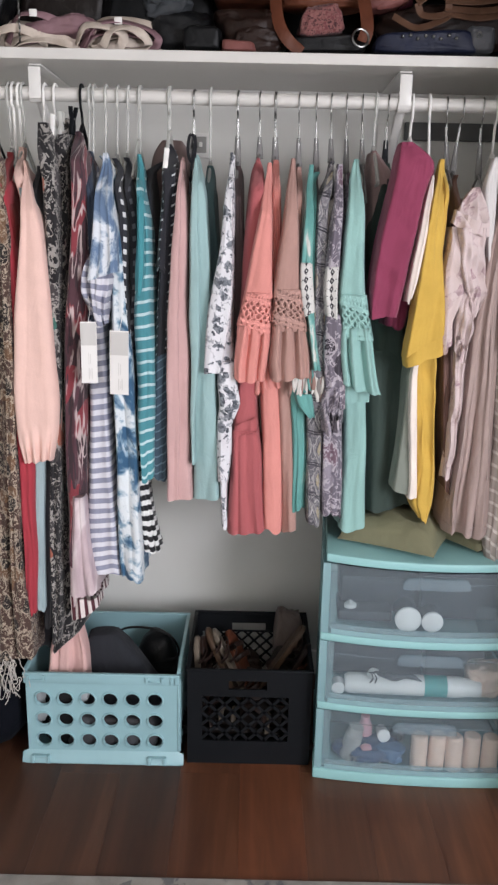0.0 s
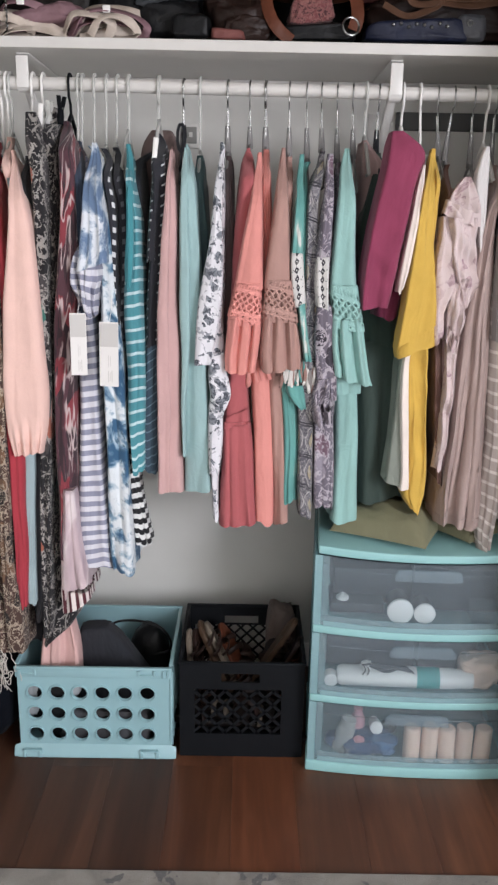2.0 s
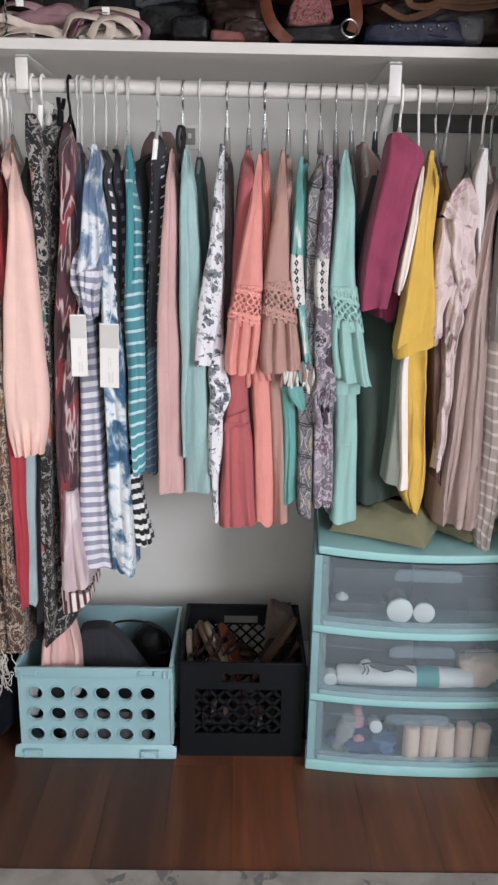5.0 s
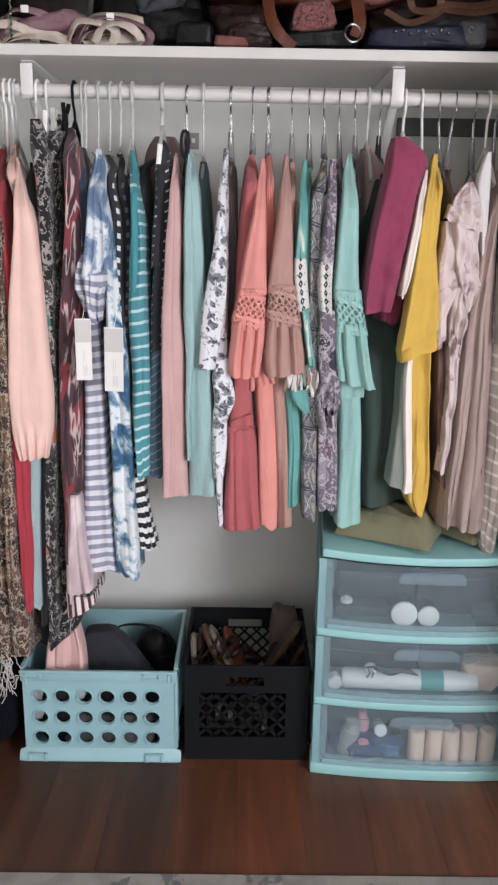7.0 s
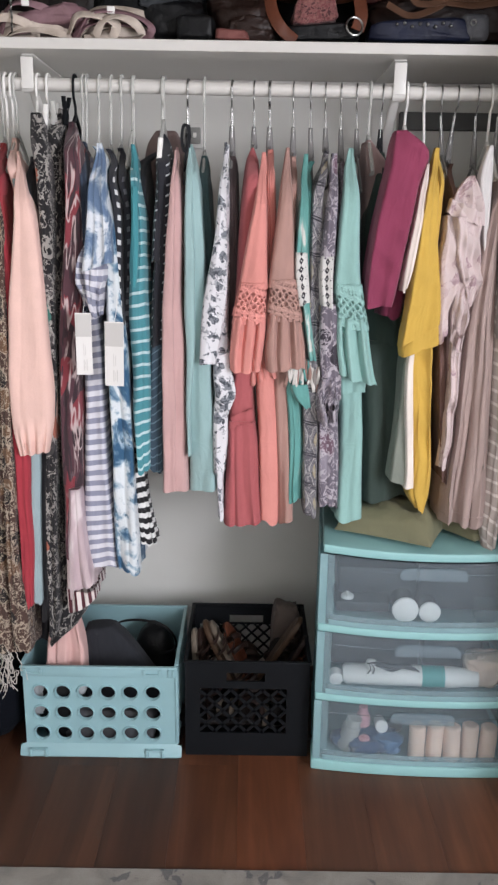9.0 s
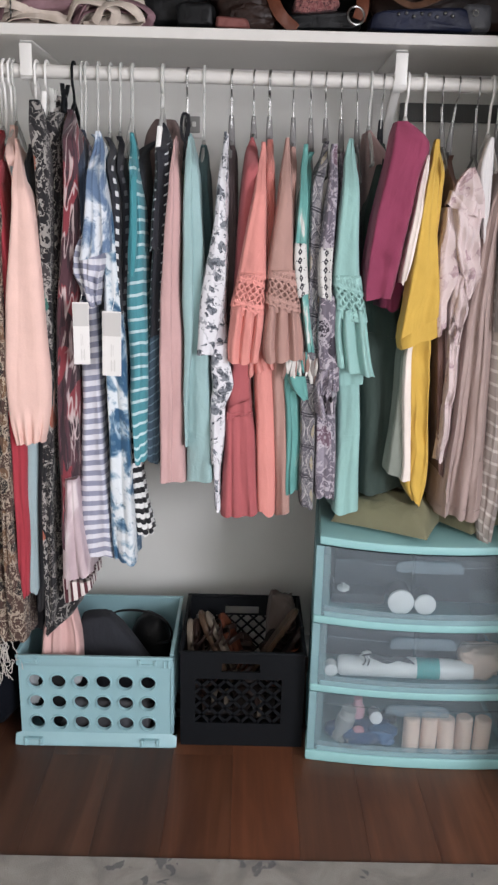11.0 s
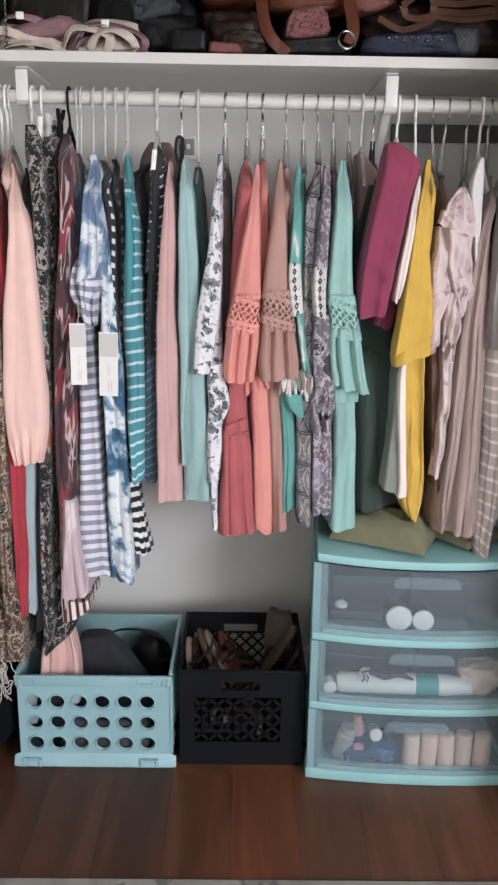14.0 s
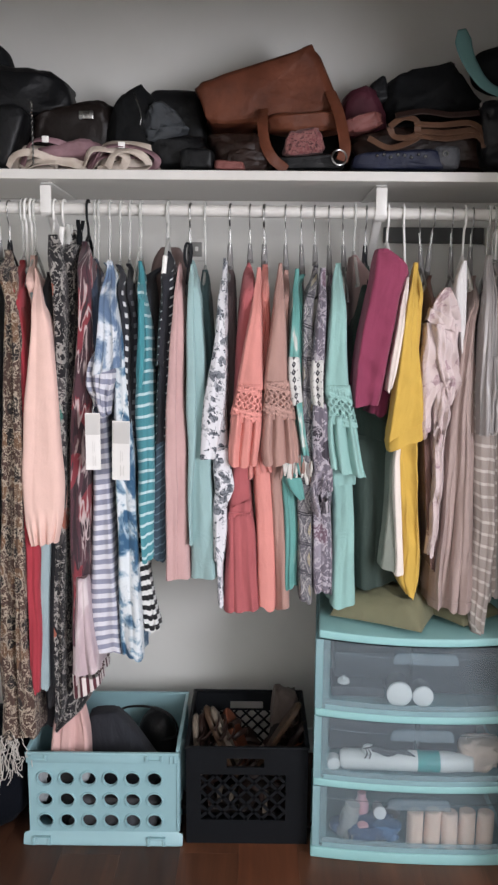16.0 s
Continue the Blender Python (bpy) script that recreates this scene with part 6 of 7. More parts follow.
def black_crate():
    x0, x1, y0, y1, zt = -0.152, 0.179, 1.772, 2.105, 0.28
    c = thing("milk_crate", "black plastic lattice crate full of sandals", "crate", ((x0 + x1) / 2, (y0 + y1) / 2, 0))
    for nm, y in (("front_panel", y0), ("back_panel", y1 - 0.006)):
        hx0, hx1, hz0, hz1 = -0.042, 0.06, 0.226, 0.252
        lx0, lx1 = (x0 + 0.04, x1 - 0.06) if nm == "front_panel" else (x0 + 0.02, x1 - 0.02)
        lz0, lz1 = (0.07, 0.205) if nm == "front_panel" else (0.05, 0.222)
        bars = ((x0, x1, y, y + 0.006, 0, lz0), (x0, lx0, y, y + 0.006, lz0, lz1), (lx1, x1, y, y + 0.006, lz0, lz1), (x0, x1, y, y + 0.006, lz1, hz0),
                   (x0, hx0, y, y + 0.006, hz0, hz1), (hx1, x1, y, y + 0.006, hz0, hz1), (x0, x1, y, y + 0.006, hz1, zt))
        for nm2, s in zip(("bottom_rail", "stile", "stile", "middle_rail", "grip_side", "grip_side", "top_rail"), bars):
            rail = part(nm2, boxes(s, bevel=0), BLACKP, c, smooth=False)
            if nm2 == "middle_rail":
                panel = rail
        lattice(panel, lx0, lx1, lz0, lz1, y + 0.0005, 0.03 if nm == "back_panel" else 0.034, 0.005 if nm == "back_panel" else 0.008)
    for xx in (x0, x1 - 0.006):
        part("side_panel", boxes((xx, xx + 0.006, y0 + 0.006, y1 - 0.006, 0, zt), bevel=0.001), BLACKP, c, smooth=False)
    part("floor_panel", boxes((x0 + 0.006, x1 - 0.006, y0 + 0.006, y1 - 0.006, 0.003, 0.01), bevel=0.001), BLACKP, c, smooth=False)
    part("rim", boxes((x0 - 0.004, x1 + 0.004, y0 - 0.005, y0 + 0.005, zt, zt + 0.007), (x0 - 0.004, x1 + 0.004, y1 - 0.005, y1 + 0.005, zt, zt + 0.007),
                      (x0 - 0.004, x0 + 0.007, y0 + 0.005, y1 - 0.005, zt, zt + 0.007), (x1 - 0.007, x1 + 0.004, y0 + 0.005, y1 - 0.005, zt, zt + 0.007), bevel=0.002), BLACKP, c)


black_crate()


# ---- sandals and bags in the crates ----
TANL, DARKL, CREAML = leather("tan_leather", "4b3a2d"), leather("dark_brown_leather", "2a1d19"), leather("cream_leather", "6f665b")
BLACKL, BROWNL, GREYL = leather("black_leather", "111214", 0.45), leather("cognac_leather", "633827", 0.5), leather("grey_leather", "4a4b4f")


def sandal(loc, rot, sole_mat, strap_mat, label):
    s = new("sandal")
    s.matrix_world = pose(*loc, *rot)
    tagged(s, label, "sandal", group="sandals in the crate")
    bm = bmesh.new()
    n = 28
    rings = []
    for z, k in ((0, 0.96), (0.004, 1.0), (0.012, 1.0), (0.014, 0.96)):
        ring = []
        for i in range(n):
            a = 2 * math.pi * i / n
            y = math.sin(a) * 0.12
            w = 0.036 + 0.008 * math.sin(a) - 0.006 * math.cos(2 * a)
            ring.append(bm.verts.new((math.cos(a) * w * k + 0.005 * math.sin(2.5 * y / 0.12), y * k, z)))
        rings.append(ring)
    for a, b in zip(rings, rings[1:]):
        for i in range(n):
            j = (i + 1) % n
            bm.faces.new((a[i], a[j], b[j], b[i]))
    bm.faces.new(rings[0][::-1])
    bm.faces.new(rings[-1])
    ps = [part("sole", bm, sole_mat)]
    for y, h in ((0.06, 0.03), (0.025, 0.04), (-0.07, 0.05)):
        ps.append(part("strap", sweep("strap", [(-0.037, y, 0.012), (-0.026, y + 0.006, h * 0.8), (0, y + 0.01, h), (0.026, y + 0.006, h * 0.8), (0.038, y, 0.012)], 0.008, 0.0018, strap_mat, 8, 4), None))
    for p in ps:
        p.parent = s


DEEPL = leather("near_black_leather", "1d1715")
SAND = [((-0.134, 1.88, 0.20), (86, 0, 88), CREAML, DARKL, "cream leather sandal standing on edge"), ((-0.112, 1.90, 0.19), (82, 0, 80), DARKL, DARKL, "brown sandal standing on edge beside a cream one"),
        ((-0.068, 1.92, 0.212), (66, 0, 90), TANL, DARKL, "tan sandal leaning with its sole on edge"), ((-0.046, 1.935, 0.205), (64, 0, 96), CREAML, DARKL, "cream soled sandal leaning beside a tan one"),
        ((-0.01, 1.97, 0.17), (50, 20, 60), BROWNL, DARKL, "cognac leather sandal with dark straps"), ((0.02, 1.96, 0.12), (30, 0, 10), DARKL, DARKL, "dark brown leather flat sandal"),
        ((0.05, 1.90, 0.11), (20, 14, -20), DEEPL, DARKL, "black sandal with brown straps"), ((0.094, 1.925, 0.24), (122, 0, 84), TANL, DARKL, "tan sandal leaning out of the crate"),
        ((0.118, 1.92, 0.185), (118, 0, 78), DARKL, BROWNL, "brown sandal leaning on the crate's side"), ((0.10, 1.94, 0.13), (50, -10, -14), DEEPL, DARKL, "dark sandal leaning on the crate's side"),
        ((0.0, 1.86, 0.06), (8, 6, 80), DEEPL, CREAML, "black sandal with cream straps"), ((0.09, 1.86, 0.05), (10, -8, 60), DARKL, GREYL, "brown sandal with grey straps"),
        ((-0.07, 1.86, 0.05), (8, 4, 100), DEEPL, DARKL, "dark sandal low in the crate")]
for s in SAND:
    sandal(*s)


GREYCANVAS = cloth("charcoal_canvas", "26282e", 0.95, 0.02, solid=True)
NAVYF = cloth("dark_navy_canvas", "0d1017", 0.9, 0.01, solid=True, spec=0.1)


def bag(name, label, loc, size, mat, rot=(0, 0, 0), seed=1, power=0.55, lump=0.12, sag=0.2, category="bag"):
    ob = part(name, soft_body(name, size, mat, seed, power, lump, sag), None)
    ob.matrix_world = pose(*loc, *rot)
    return tagged(ob, label, category)


def strap_of(owner, name, pts, rx, ry, mat, label=""):
    """A strap in the world's coordinates, as a part of a thing."""
    return part(name, sweep(name, pts, rx, ry, mat, 10, 7), None, owner, label)


bpy.context.view_layer.update()
b = quad_bag("black_bag", "flat black fabric bag leaning in the teal crate", "bag", ((-0.439, 0.324), (-0.350, 0.336), (-0.126, 0.012), (-0.44, 0.012)), 1.89, 0.07, GREYCANVAS, 5, 0.32, 0.05, low=0.0105)
bpy.context.view_layer.update()
b2 = bag("black_purse", "round black leather purse with a strap", (-0.262, 2.0, 0.012), (0.125, 0.10, 0.262), BLACKL, (-6, 0, -6), 6, 0.85, 0.05)
bpy.context.view_layer.update()
strap_of(b2, "handle", [(-0.375, 1.965, 0.275), (-0.345, 1.965, 0.297), (-0.285, 1.96, 0.303), (-0.225, 1.96, 0.285), (-0.196, 1.965, 0.245), (-0.200, 1.97, 0.205), (-0.25, 1.975, 0.19)], 0.005, 0.003, BLACKL)
bag("dark_pouch", "dark leather pouch low in the teal crate", (-0.5, 1.90, 0.012), (0.13, 0.24, 0.22), BLACKL, (0, 0, 4), 8)
bag("grey_pouch", "grey leather pouch against the crate's holes", (-0.36, 1.81, 0.012), (0.26, 0.06, 0.12), GREYL, (0, 0, 0), 9)
bag("navy_duffel", "dark navy fabric bag beside the teal crate", (-0.79, 1.96, 0), (0.36, 0.42, 0.24), NAVYF, (0, 0, 6), 11, 0.5, 0.08)
WHITEC = cloth("soft_white_cotton", "a9adaf", solid=True)
bag("white_cloth", "crumpled white cotton cloth pressed against the crate's holes", (-0.545, 1.812, 0.1), (0.075, 0.05, 0.13), WHITEC, (0, 0, 0), 41, 0.7, 0.2, category="cloth")
bag("white_cloth", "small white cotton bundle behind the crate's holes", (-0.443, 1.80, 0.165), (0.04, 0.03, 0.06), WHITEC, (0, 12, 0), 42, 0.8, 0.2, category="cloth")
PINKS = cloth("blush_scarf", "dcb3ad")
g = thing("pink_scarf", "blush pink scarf hanging down into the crate", "scarf", (-0.49, 1.83, 0.3))
cloth_tube("scarf_cloth", [(0.47, -0.478, 0.016), (0.41, -0.476, 0.026), (0.36, -0.475, 0.036), (0.30, -0.476, 0.05), (0.22, -0.48, 0.056)], 1.80, 0.04, PINKS, g, folds=3.5, amp=0.014, seed=77)


# ---- aqua drawer unit ----
UX, UW, UY, UD, UH, BOW = 0.461, 0.546, 1.724, 0.38, 0.644, 0.016
CORNER = Matrix.Translation((UX - UW / 2, UY, 0))
TURN = CORNER @ pose(0, 0, 0, 0, 0, -2.5) @ CORNER.inverted()      # the unit stands a little askew


def bow(x, k=1.0):
    s = (x - UX) / (UW / 2)
    return -BOW * (1 - abs(s) ** 2.2) * k


def bowed(x0, x1, yo, th, z0, z1, n=24, rise=None):
    """A panel that follows the unit's bowed front, yo behind it."""
    bm = bmesh.new()
    cols = []
    for i in range(n + 1):
        x = x0 + (x1 - x0) * i / n
        y = UY + bow(x) + yo
        t = z1 + (rise(x) if rise else 0)
        cols.append([bm.verts.new(p) for p in ((x, y, z0), (x, y + th, z0), (x, y + th, t), (x, y, t))])
    for a, b in zip(cols, cols[1:]):
        for i in range(4):
            j = (i + 1) % 4
            bm.faces.new((a[i], b[i], b[j], a[j]))
    bm.faces.new(cols[0])
    bm.faces.new(cols[-1][::-1])
    bmesh.ops.recalc_face_normals(bm, faces=bm.faces)
    es = [e for e in bm.edges if len(e.link_faces) == 2 and e.calc_face_angle() > 0.9]
    bmesh.ops.bevel(bm, geom=es, offset=min(0.002, th * 0.3), segments=2, affect="EDGES", profile=0.5)
    return bm


def plate(x0, x1, z0, z1, n=24, yo=0.0):
    """A level plate with a bowed front edge."""
    bm = bmesh.new()
    cols = []
    for i in range(n + 1):
        x = x0 + (x1 - x0) * i / n
        cols.append([bm.verts.new(p) for p in ((x, UY + bow(x) + yo, z0), (x, UY + UD, z0), (x, UY + UD, z1), (x, UY + bow(x) + yo, z1))])
    for a, b in zip(cols, cols[1:]):
        for i in range(4):
            j = (i + 1) % 4
            bm.faces.new((a[i], b[i], b[j], a[j]))
    bm.faces.new(cols[0])
    bm.faces.new(cols[-1][::-1])
    bmesh.ops.recalc_face_normals(bm, faces=bm.faces)
    es = [e for e in bm.edges if len(e.link_faces) == 2 and e.calc_face_angle() > 0.9]
    bmesh.ops.bevel(bm, geom=es, offset=0.004, segments=3, affect="EDGES", profile=0.5)
    return bm


def drawer_unit():
    u = thing("drawer_unit", "aqua plastic three-drawer unit with frosted drawers", "drawer unit", (UX, UY + UD / 2, 0))
    x0, x1 = UX - UW / 2, UX + UW / 2
    part("top_panel", plate(x0 + 0.008, x1 - 0.008, UH - 0.022, UH, yo=-0.004), AQUA, u)
    part("base", plate(x0 - 0.003, x1 + 0.003, 0.0, 0.03, yo=-0.004), AQUA, u)
    part("back_panel", boxes((x0 + 0.012, x1 - 0.012, UY + UD - 0.006, UY + UD - 0.001, 0.0305, UH - 0.0265), bevel=0.001), AQUASHADE, u)
    rails = [0.03, 0.2175, 0.4155, UH - 0.026]
    for i in (1, 2):
        part("shelf_rail", plate(x0 + 0.001, x1 - 0.001, rails[i] - 0.0105, rails[i] + 0.0105), AQUA, u)
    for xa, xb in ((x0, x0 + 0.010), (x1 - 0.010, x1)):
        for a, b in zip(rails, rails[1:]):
            part("side_panel", boxes((xa, xb, UY + 0.006, UY + UD - 0.007, a + 0.0115, b - 0.0115), bevel=0.002), AQUASHADE, u)
    for a, b in zip(rails, rails[1:]):
        za, zb = a + 0.0115 if a > 0.1 else a + 0.001, b - 0.0115 if b < 0.5 else b - 0.001
        d = part("drawer", bowed(x0 + 0.0385, x1 - 0.0385, 0.0015, 0.003, za, zb), FROST, u, "hazy frosted drawer front")
        part("drawer_edge", bowed(x0 + 0.001, x0 + 0.020, 0.0, 0.004, za, zb, 8), AQUAFROST, d, "aqua tinted drawer edge")
        part("drawer_edge", bowed(x1 - 0.020, x1 - 0.001, 0.0, 0.004, za, zb, 8), AQUAFROST, d, "aqua tinted drawer edge")
        for xa, xb in ((x0 + 0.0202, x0 + 0.0382), (x1 - 0.0382, x1 - 0.0202)):
            part("border", bowed(xa, xb, 0.0008, 0.0035, za, zb, 8), SOFTFROST, d, "milky border of the drawer front")
        part("lip", bowed(x0 + 0.041, x1 - 0.041, -0.001, 0.002, zb - 0.031, zb - 0.029), PULL, d)

        def arch(x):
            s = min(1.0, abs(x - UX - 0.006) / 0.083)
            return 0.026 * (1 - s ** 9) ** 0.5
        part("handle", bowed(UX - 0.077, UX + 0.089, -0.011, 0.011, zb - 0.043, zb - 0.038, 64, arch), PULL, d, "moulded frosted pull handle")
        part("drawer_floor", plate(x0 + 0.02, x1 - 0.02, za + 0.001, za + 0.004, yo=0.008), AQUAFROST, d)
        part("bottom_strip", bowed(x0 + 0.028, x1 - 0.028, -0.0005, 0.0015, za, za + 0.014), AQUAFROST, d, "aqua tinted lower edge")
        part("lower_border", bowed(x0 + 0.028, x1 - 0.028, -0.0002, 0.0012, za + 0.0143, za + 0.03), SOFTFROST, d, "milky border of the drawer front")
    # the plastic sags under its load and narrows towards the back
    for p in u.children_recursive:
        for v in p.data.vertices:
            s = (v.co.x - UX) / (UW / 2)
            v.co.z -= 0.013 * v.co.z / UH * (1 - min(1.0, s * s))
            v.co.x -= 0.014 * s * max(0.0, v.co.y - UY) / UD
    return u


AQUAFROST = frosted("aqua_frosted_plastic", "a6cbd0", 0.5)
SOFTFROST = frosted("soft_frosted_plastic", "a9c2c9", 0.7)
# darker see-through aqua: the shade on sides and back is put into the colour
AQUASHADE = frosted("shaded_aqua_plastic", "86b6ba", 0.45)
unit = drawer_unit()
unit.matrix_world = TURN @ unit.matrix_world
bpy.context.view_layer.update()
standing = set(bpy.data.objects)


def lathe(profile, n=28, caps=True):
    """A turned body about z from (radius, height) steps."""
    bm = bmesh.new()
    rings = [[bm.verts.new((r * math.cos(2 * math.pi * i / n), r * math.sin(2 * math.pi * i / n), z)) for i in range(n)] for r, z in profile]
    for a, b in zip(rings, rings[1:]):
        for i in range(n):
            j = (i + 1) % n
            bm.faces.new((a[i], a[j], b[j], b[i]))
    if caps:
        bm.faces.new(rings[0][::-1])
        bm.faces.new(rings[-1])
    return bm


def turned(name, label, category, profile, mat, loc, rot=(0, 0, 0), group=""):
    ob = part(name, lathe(profile), mat)
    ob.matrix_world = pose(*loc, *rot)
    return tagged(ob, label, category, group)


D1, D2, D3 = 0.4317, 0.2337, 0.0357      # drawer floors
FOAM = painted("peach_foam", "f8d8c4", 0.9, 0.06, 0.5)
LIDW = painted("white_lid", "f0efec", 0.4, 0.03, 0.02)
BLUEP, PINKP, NAVYP = painted("blue_plastic", "3f6f9c", 0.35), painted("pink_plastic", "d99fa8", 0.4), painted("navy_fabric", "2f5078", 0.8, 0.2)
GREYP = painted("dark_grey_plastic", "2f333b", 0.5, 0.15)


def jar(x, z, k):
    j = thing("jar", "jar with a white lid lying in the top drawer", "jar", (x, 1.715, z), group="jars in the drawer")
    for nm, pr, mt in (("lid", [(0.030, 0.0), (0.0335, 0.002), (0.0335, 0.009), (0.031, 0.011)], LIDW), ("body", [(0.029, 0.0115), (0.030, 0.02), (0.029, 0.075), (0.02, 0.078)], GREYP)):
        o = part(nm, lathe([(r * k, h * k) for r, h in pr]), mt)
        o.matrix_world = pose(x, 1.715, z, -90, 0, 0)
        bpy.context.view_layer.update()
        o.parent = j
        o.matrix_parent_inverse = j.matrix_world.inverted()


jar(0.402, D1 + 0.036, 0.98)
jar(0.463, D1 + 0.032, 0.8)
turned("small_bottle", "small clear bottle with a white cap", "bottle", [(0.013, 0), (0.016, 0.002), (0.016, 0.009), (0.012, 0.012), (0.004, 0.013), (0.002, 0.02)], LIDW, (0.262, 1.79, D1 + 0.03), (0, 0, 0))
# the two large grey bodies are added to make the drawer's inside dark
for x, y, w, d, h, mt, lb in ((0.30, 1.83, 0.14, 0.12, 0.028, GREYP, "flat dark grey filler case added to darken the top drawer"), (0.35, 1.93, 0.22, 0.2, 0.10, GREYP, "dark grey filler box added to darken the top drawer"), (0.565, 1.92, 0.24, 0.24, 0.12, GREYP, "dark grey filler case added to darken the top drawer"),
                              (0.62, 1.755, 0.07, 0.06, 0.05, FROST, "small hazy plastic box in the top drawer")):
    tagged(part("storage_box", box(bmesh.new(), x - w / 2, x + w / 2, y - d / 2, y + d / 2, D1, D1 + h, 0.006), mt), lb, "box")
turned("tube_bottle", "white lotion tube with a teal band lying down", "bottle", [(0.02, 0), (0.027, 0.01), (0.027, 0.30), (0.024, 0.31), (0.024, 0.35), (0.02, 0.352)], LIDW, (0.255, 1.752, D2 + 0.03), (0, 90, 0))
turned("tube_sleeve", "teal paper label round the lotion tube", "label", [(0.0275, 0.0), (0.0278, 0.001), (0.0278, 0.058), (0.0275, 0.059)], painted("teal_label", "3fa7a4", 0.5), (0.46, 1.752, D2 + 0.03), (0, 90, 0))
turned("small_jar", "round white lid of a jar on its side", "jar", [(0.017, 0), (0.018, 0.002), (0.018, 0.03), (0.016, 0.032)], LIDW, (0.238, 1.735, D2 + 0.021), (-90, 0, 0))
turned("bottle_stopper", "shiny glass ball stopper lying on the lotion tube", "bottle stopper", [(0.004, 0), (0.013, 0.006), (0.016, 0.017), (0.012, 0.028), (0.004, 0.031)], LIDW, (0.312, 1.735, D2 + 0.066), (0, 90, 10))
for k in range(4):
    o = part("hair_pin", sweep("hair_pin", [(0, 0, 0), (0.03, -0.004, 0.006 - 0.004 * k), (0.07, 0.002, -0.006 + 0.004 * k), (0.1, 0.004, -0.012)], 0.0035, 0.003, GREYP if k % 2 else GREYL, 8, 4, taper=lambda t: 0.6 + 0.6 * math.sin(2.8 * t)), None)
    o.matrix_world = pose(0.315 + 0.012 * k, 1.728, D2 + 0.074 - 0.003 * k, 0, 0, 0)
    tagged(o, "dark grey hair pin lying across the lotion tube", "hair pin", group="hair pins")
for i, (x, s) in enumerate(((0.318, 0.03), (0.331, 0.03))):
    o = part("hair_clip", sweep("hair_clip", [(0, 0, 0.0), (0.004, -0.004, s * 0.5), (-0.003, -0.003, s)], 0.003, 0.002, GREYL, 8, 4, taper=lambda t: 1 - 0.6 * t), None)
    o.matrix_world = pose(x, 1.722, D2 + 0.05, 0, (8, -6, 50, -60, 75)[i], 0)
    tagged(o, "dark grey hair clip lying on the lotion tube", "hair clip", group="hair clips")
# added dark fillers that stand in for the shade inside the middle drawer
for x, y, w, d, h, mt, lb in ((0.35, 1.93, 0.24, 0.16, 0.115, GREYP, "dark grey filler case added to darken the drawer behind the lotion tube"), (0.56, 1.93, 0.16, 0.16, 0.12, GREYP, "dark grey filler box added to darken the middle drawer")):
    tagged(part("storage_box", box(bmesh.new(), x - w / 2, x + w / 2, y - d / 2, y + d / 2, D2, D2 + h, 0.006), mt), lb, "box")
bag("cotton_bag", "crumpled beige cotton pouch", (0.635, 1.79, D2), (0.12, 0.10, 0.09), FOAM, (0, 0, 5), 14, 0.7, 0.4)
for i in range(5):
    turned("foam_roller", "peach foam hair roller standing on end", "hair roller", [(0.018, 0), (0.0215, 0.004), (0.022, 0.05), (0.0215, 0.096), (0.017, 0.1)], FOAM,
           (0.458 + 0.0465 * i, UY + bow(0.458 + 0.0465 * i) + 0.018 + 0.006 * (i % 2), D3), (0, 1.5 * math.sin(i * 2.1), 0), "foam rollers")
bag("navy_pouch", "navy pouch full of hair things", (0.325, 1.765, D3), (0.15, 0.09, 0.05), NAVYP, (0, 0, 3), 15, 0.7, 0.4)
bag("blue_pouch", "small blue cosmetic pouch lying down", (0.385, 1.75, D3), (0.07, 0.06, 0.05), BLUEP, (0, 0, -10), 18, 0.7, 0.5)
turned("pink_bottle", "pink bottle with a rounded cap", "bottle", [(0.018, 0), (0.02, 0.004), (0.02, 0.07), (0.012, 0.085), (0.012, 0.1), (0.003, 0.102)], PINKP, (0.322, 1.80, D3))
turned("white_cap_bottle", "small bottle with a white cap", "bottle", [(0.013, -0.03), (0.017, -0.028), (0.017, -0.012), (0.015, -0.01), (0.014, 0.035), (0.011, 0.037)], LIDW, (0.369, 1.79, D3 + 0.055), (-108, 0, 0))
turned("clear_jar", "clear jar in the bottom drawer", "jar", [(0.02, 0), (0.024, 0.004), (0.024, 0.07), (0.02, 0.075), (0.02, 0.095)], HANGCLEAR, (0.272, 1.755, D3 + 0.002), (0, 14, 0))
turned("compact_mirror", "round grey compact standing on edge", "compact", [(0.020, 0), (0.022, 0.002), (0.022, 0.01), (0.019, 0.012)], GREYL, (0.404, 1.79, D3 + 0.045), (-70, 0, -20))
turned("pink_pot", "small pale pink cosmetic pot", "pot", [(0.014, 0), (0.017, 0.003), (0.016, 0.016), (0.008, 0.022)], PINKP, (0.322, 1.735, D3 + 0.03), (-60, 0, 10))
for x, y, a in ((0.30, 1.715, 20), (0.28, 1.72, -30), (0.36, 1.712, 60)):
    o = part("hair_ring", sweep("hair_ring", [(0.014 * math.cos(k), 0.0, 0.014 * math.sin(k) + 0.016) for k in [i * 0.7 for i in range(9)]], 0.0012, 0.0012, CHROME, 6, 3), None)
    o.matrix_world = pose(x, y, D3 + 0.001, 0, 0, a)
    tagged(o, "thin shiny hair ring in the bottom drawer", "hair ring", group="hair rings")

bpy.context.view_layer.update()
for ob in [o for o in bpy.data.objects if o not in standing and o.parent is None]:
    ob.matrix_world = TURN @ Matrix.Translation((0.006, 0.012, 0)) @ ob.matrix_world

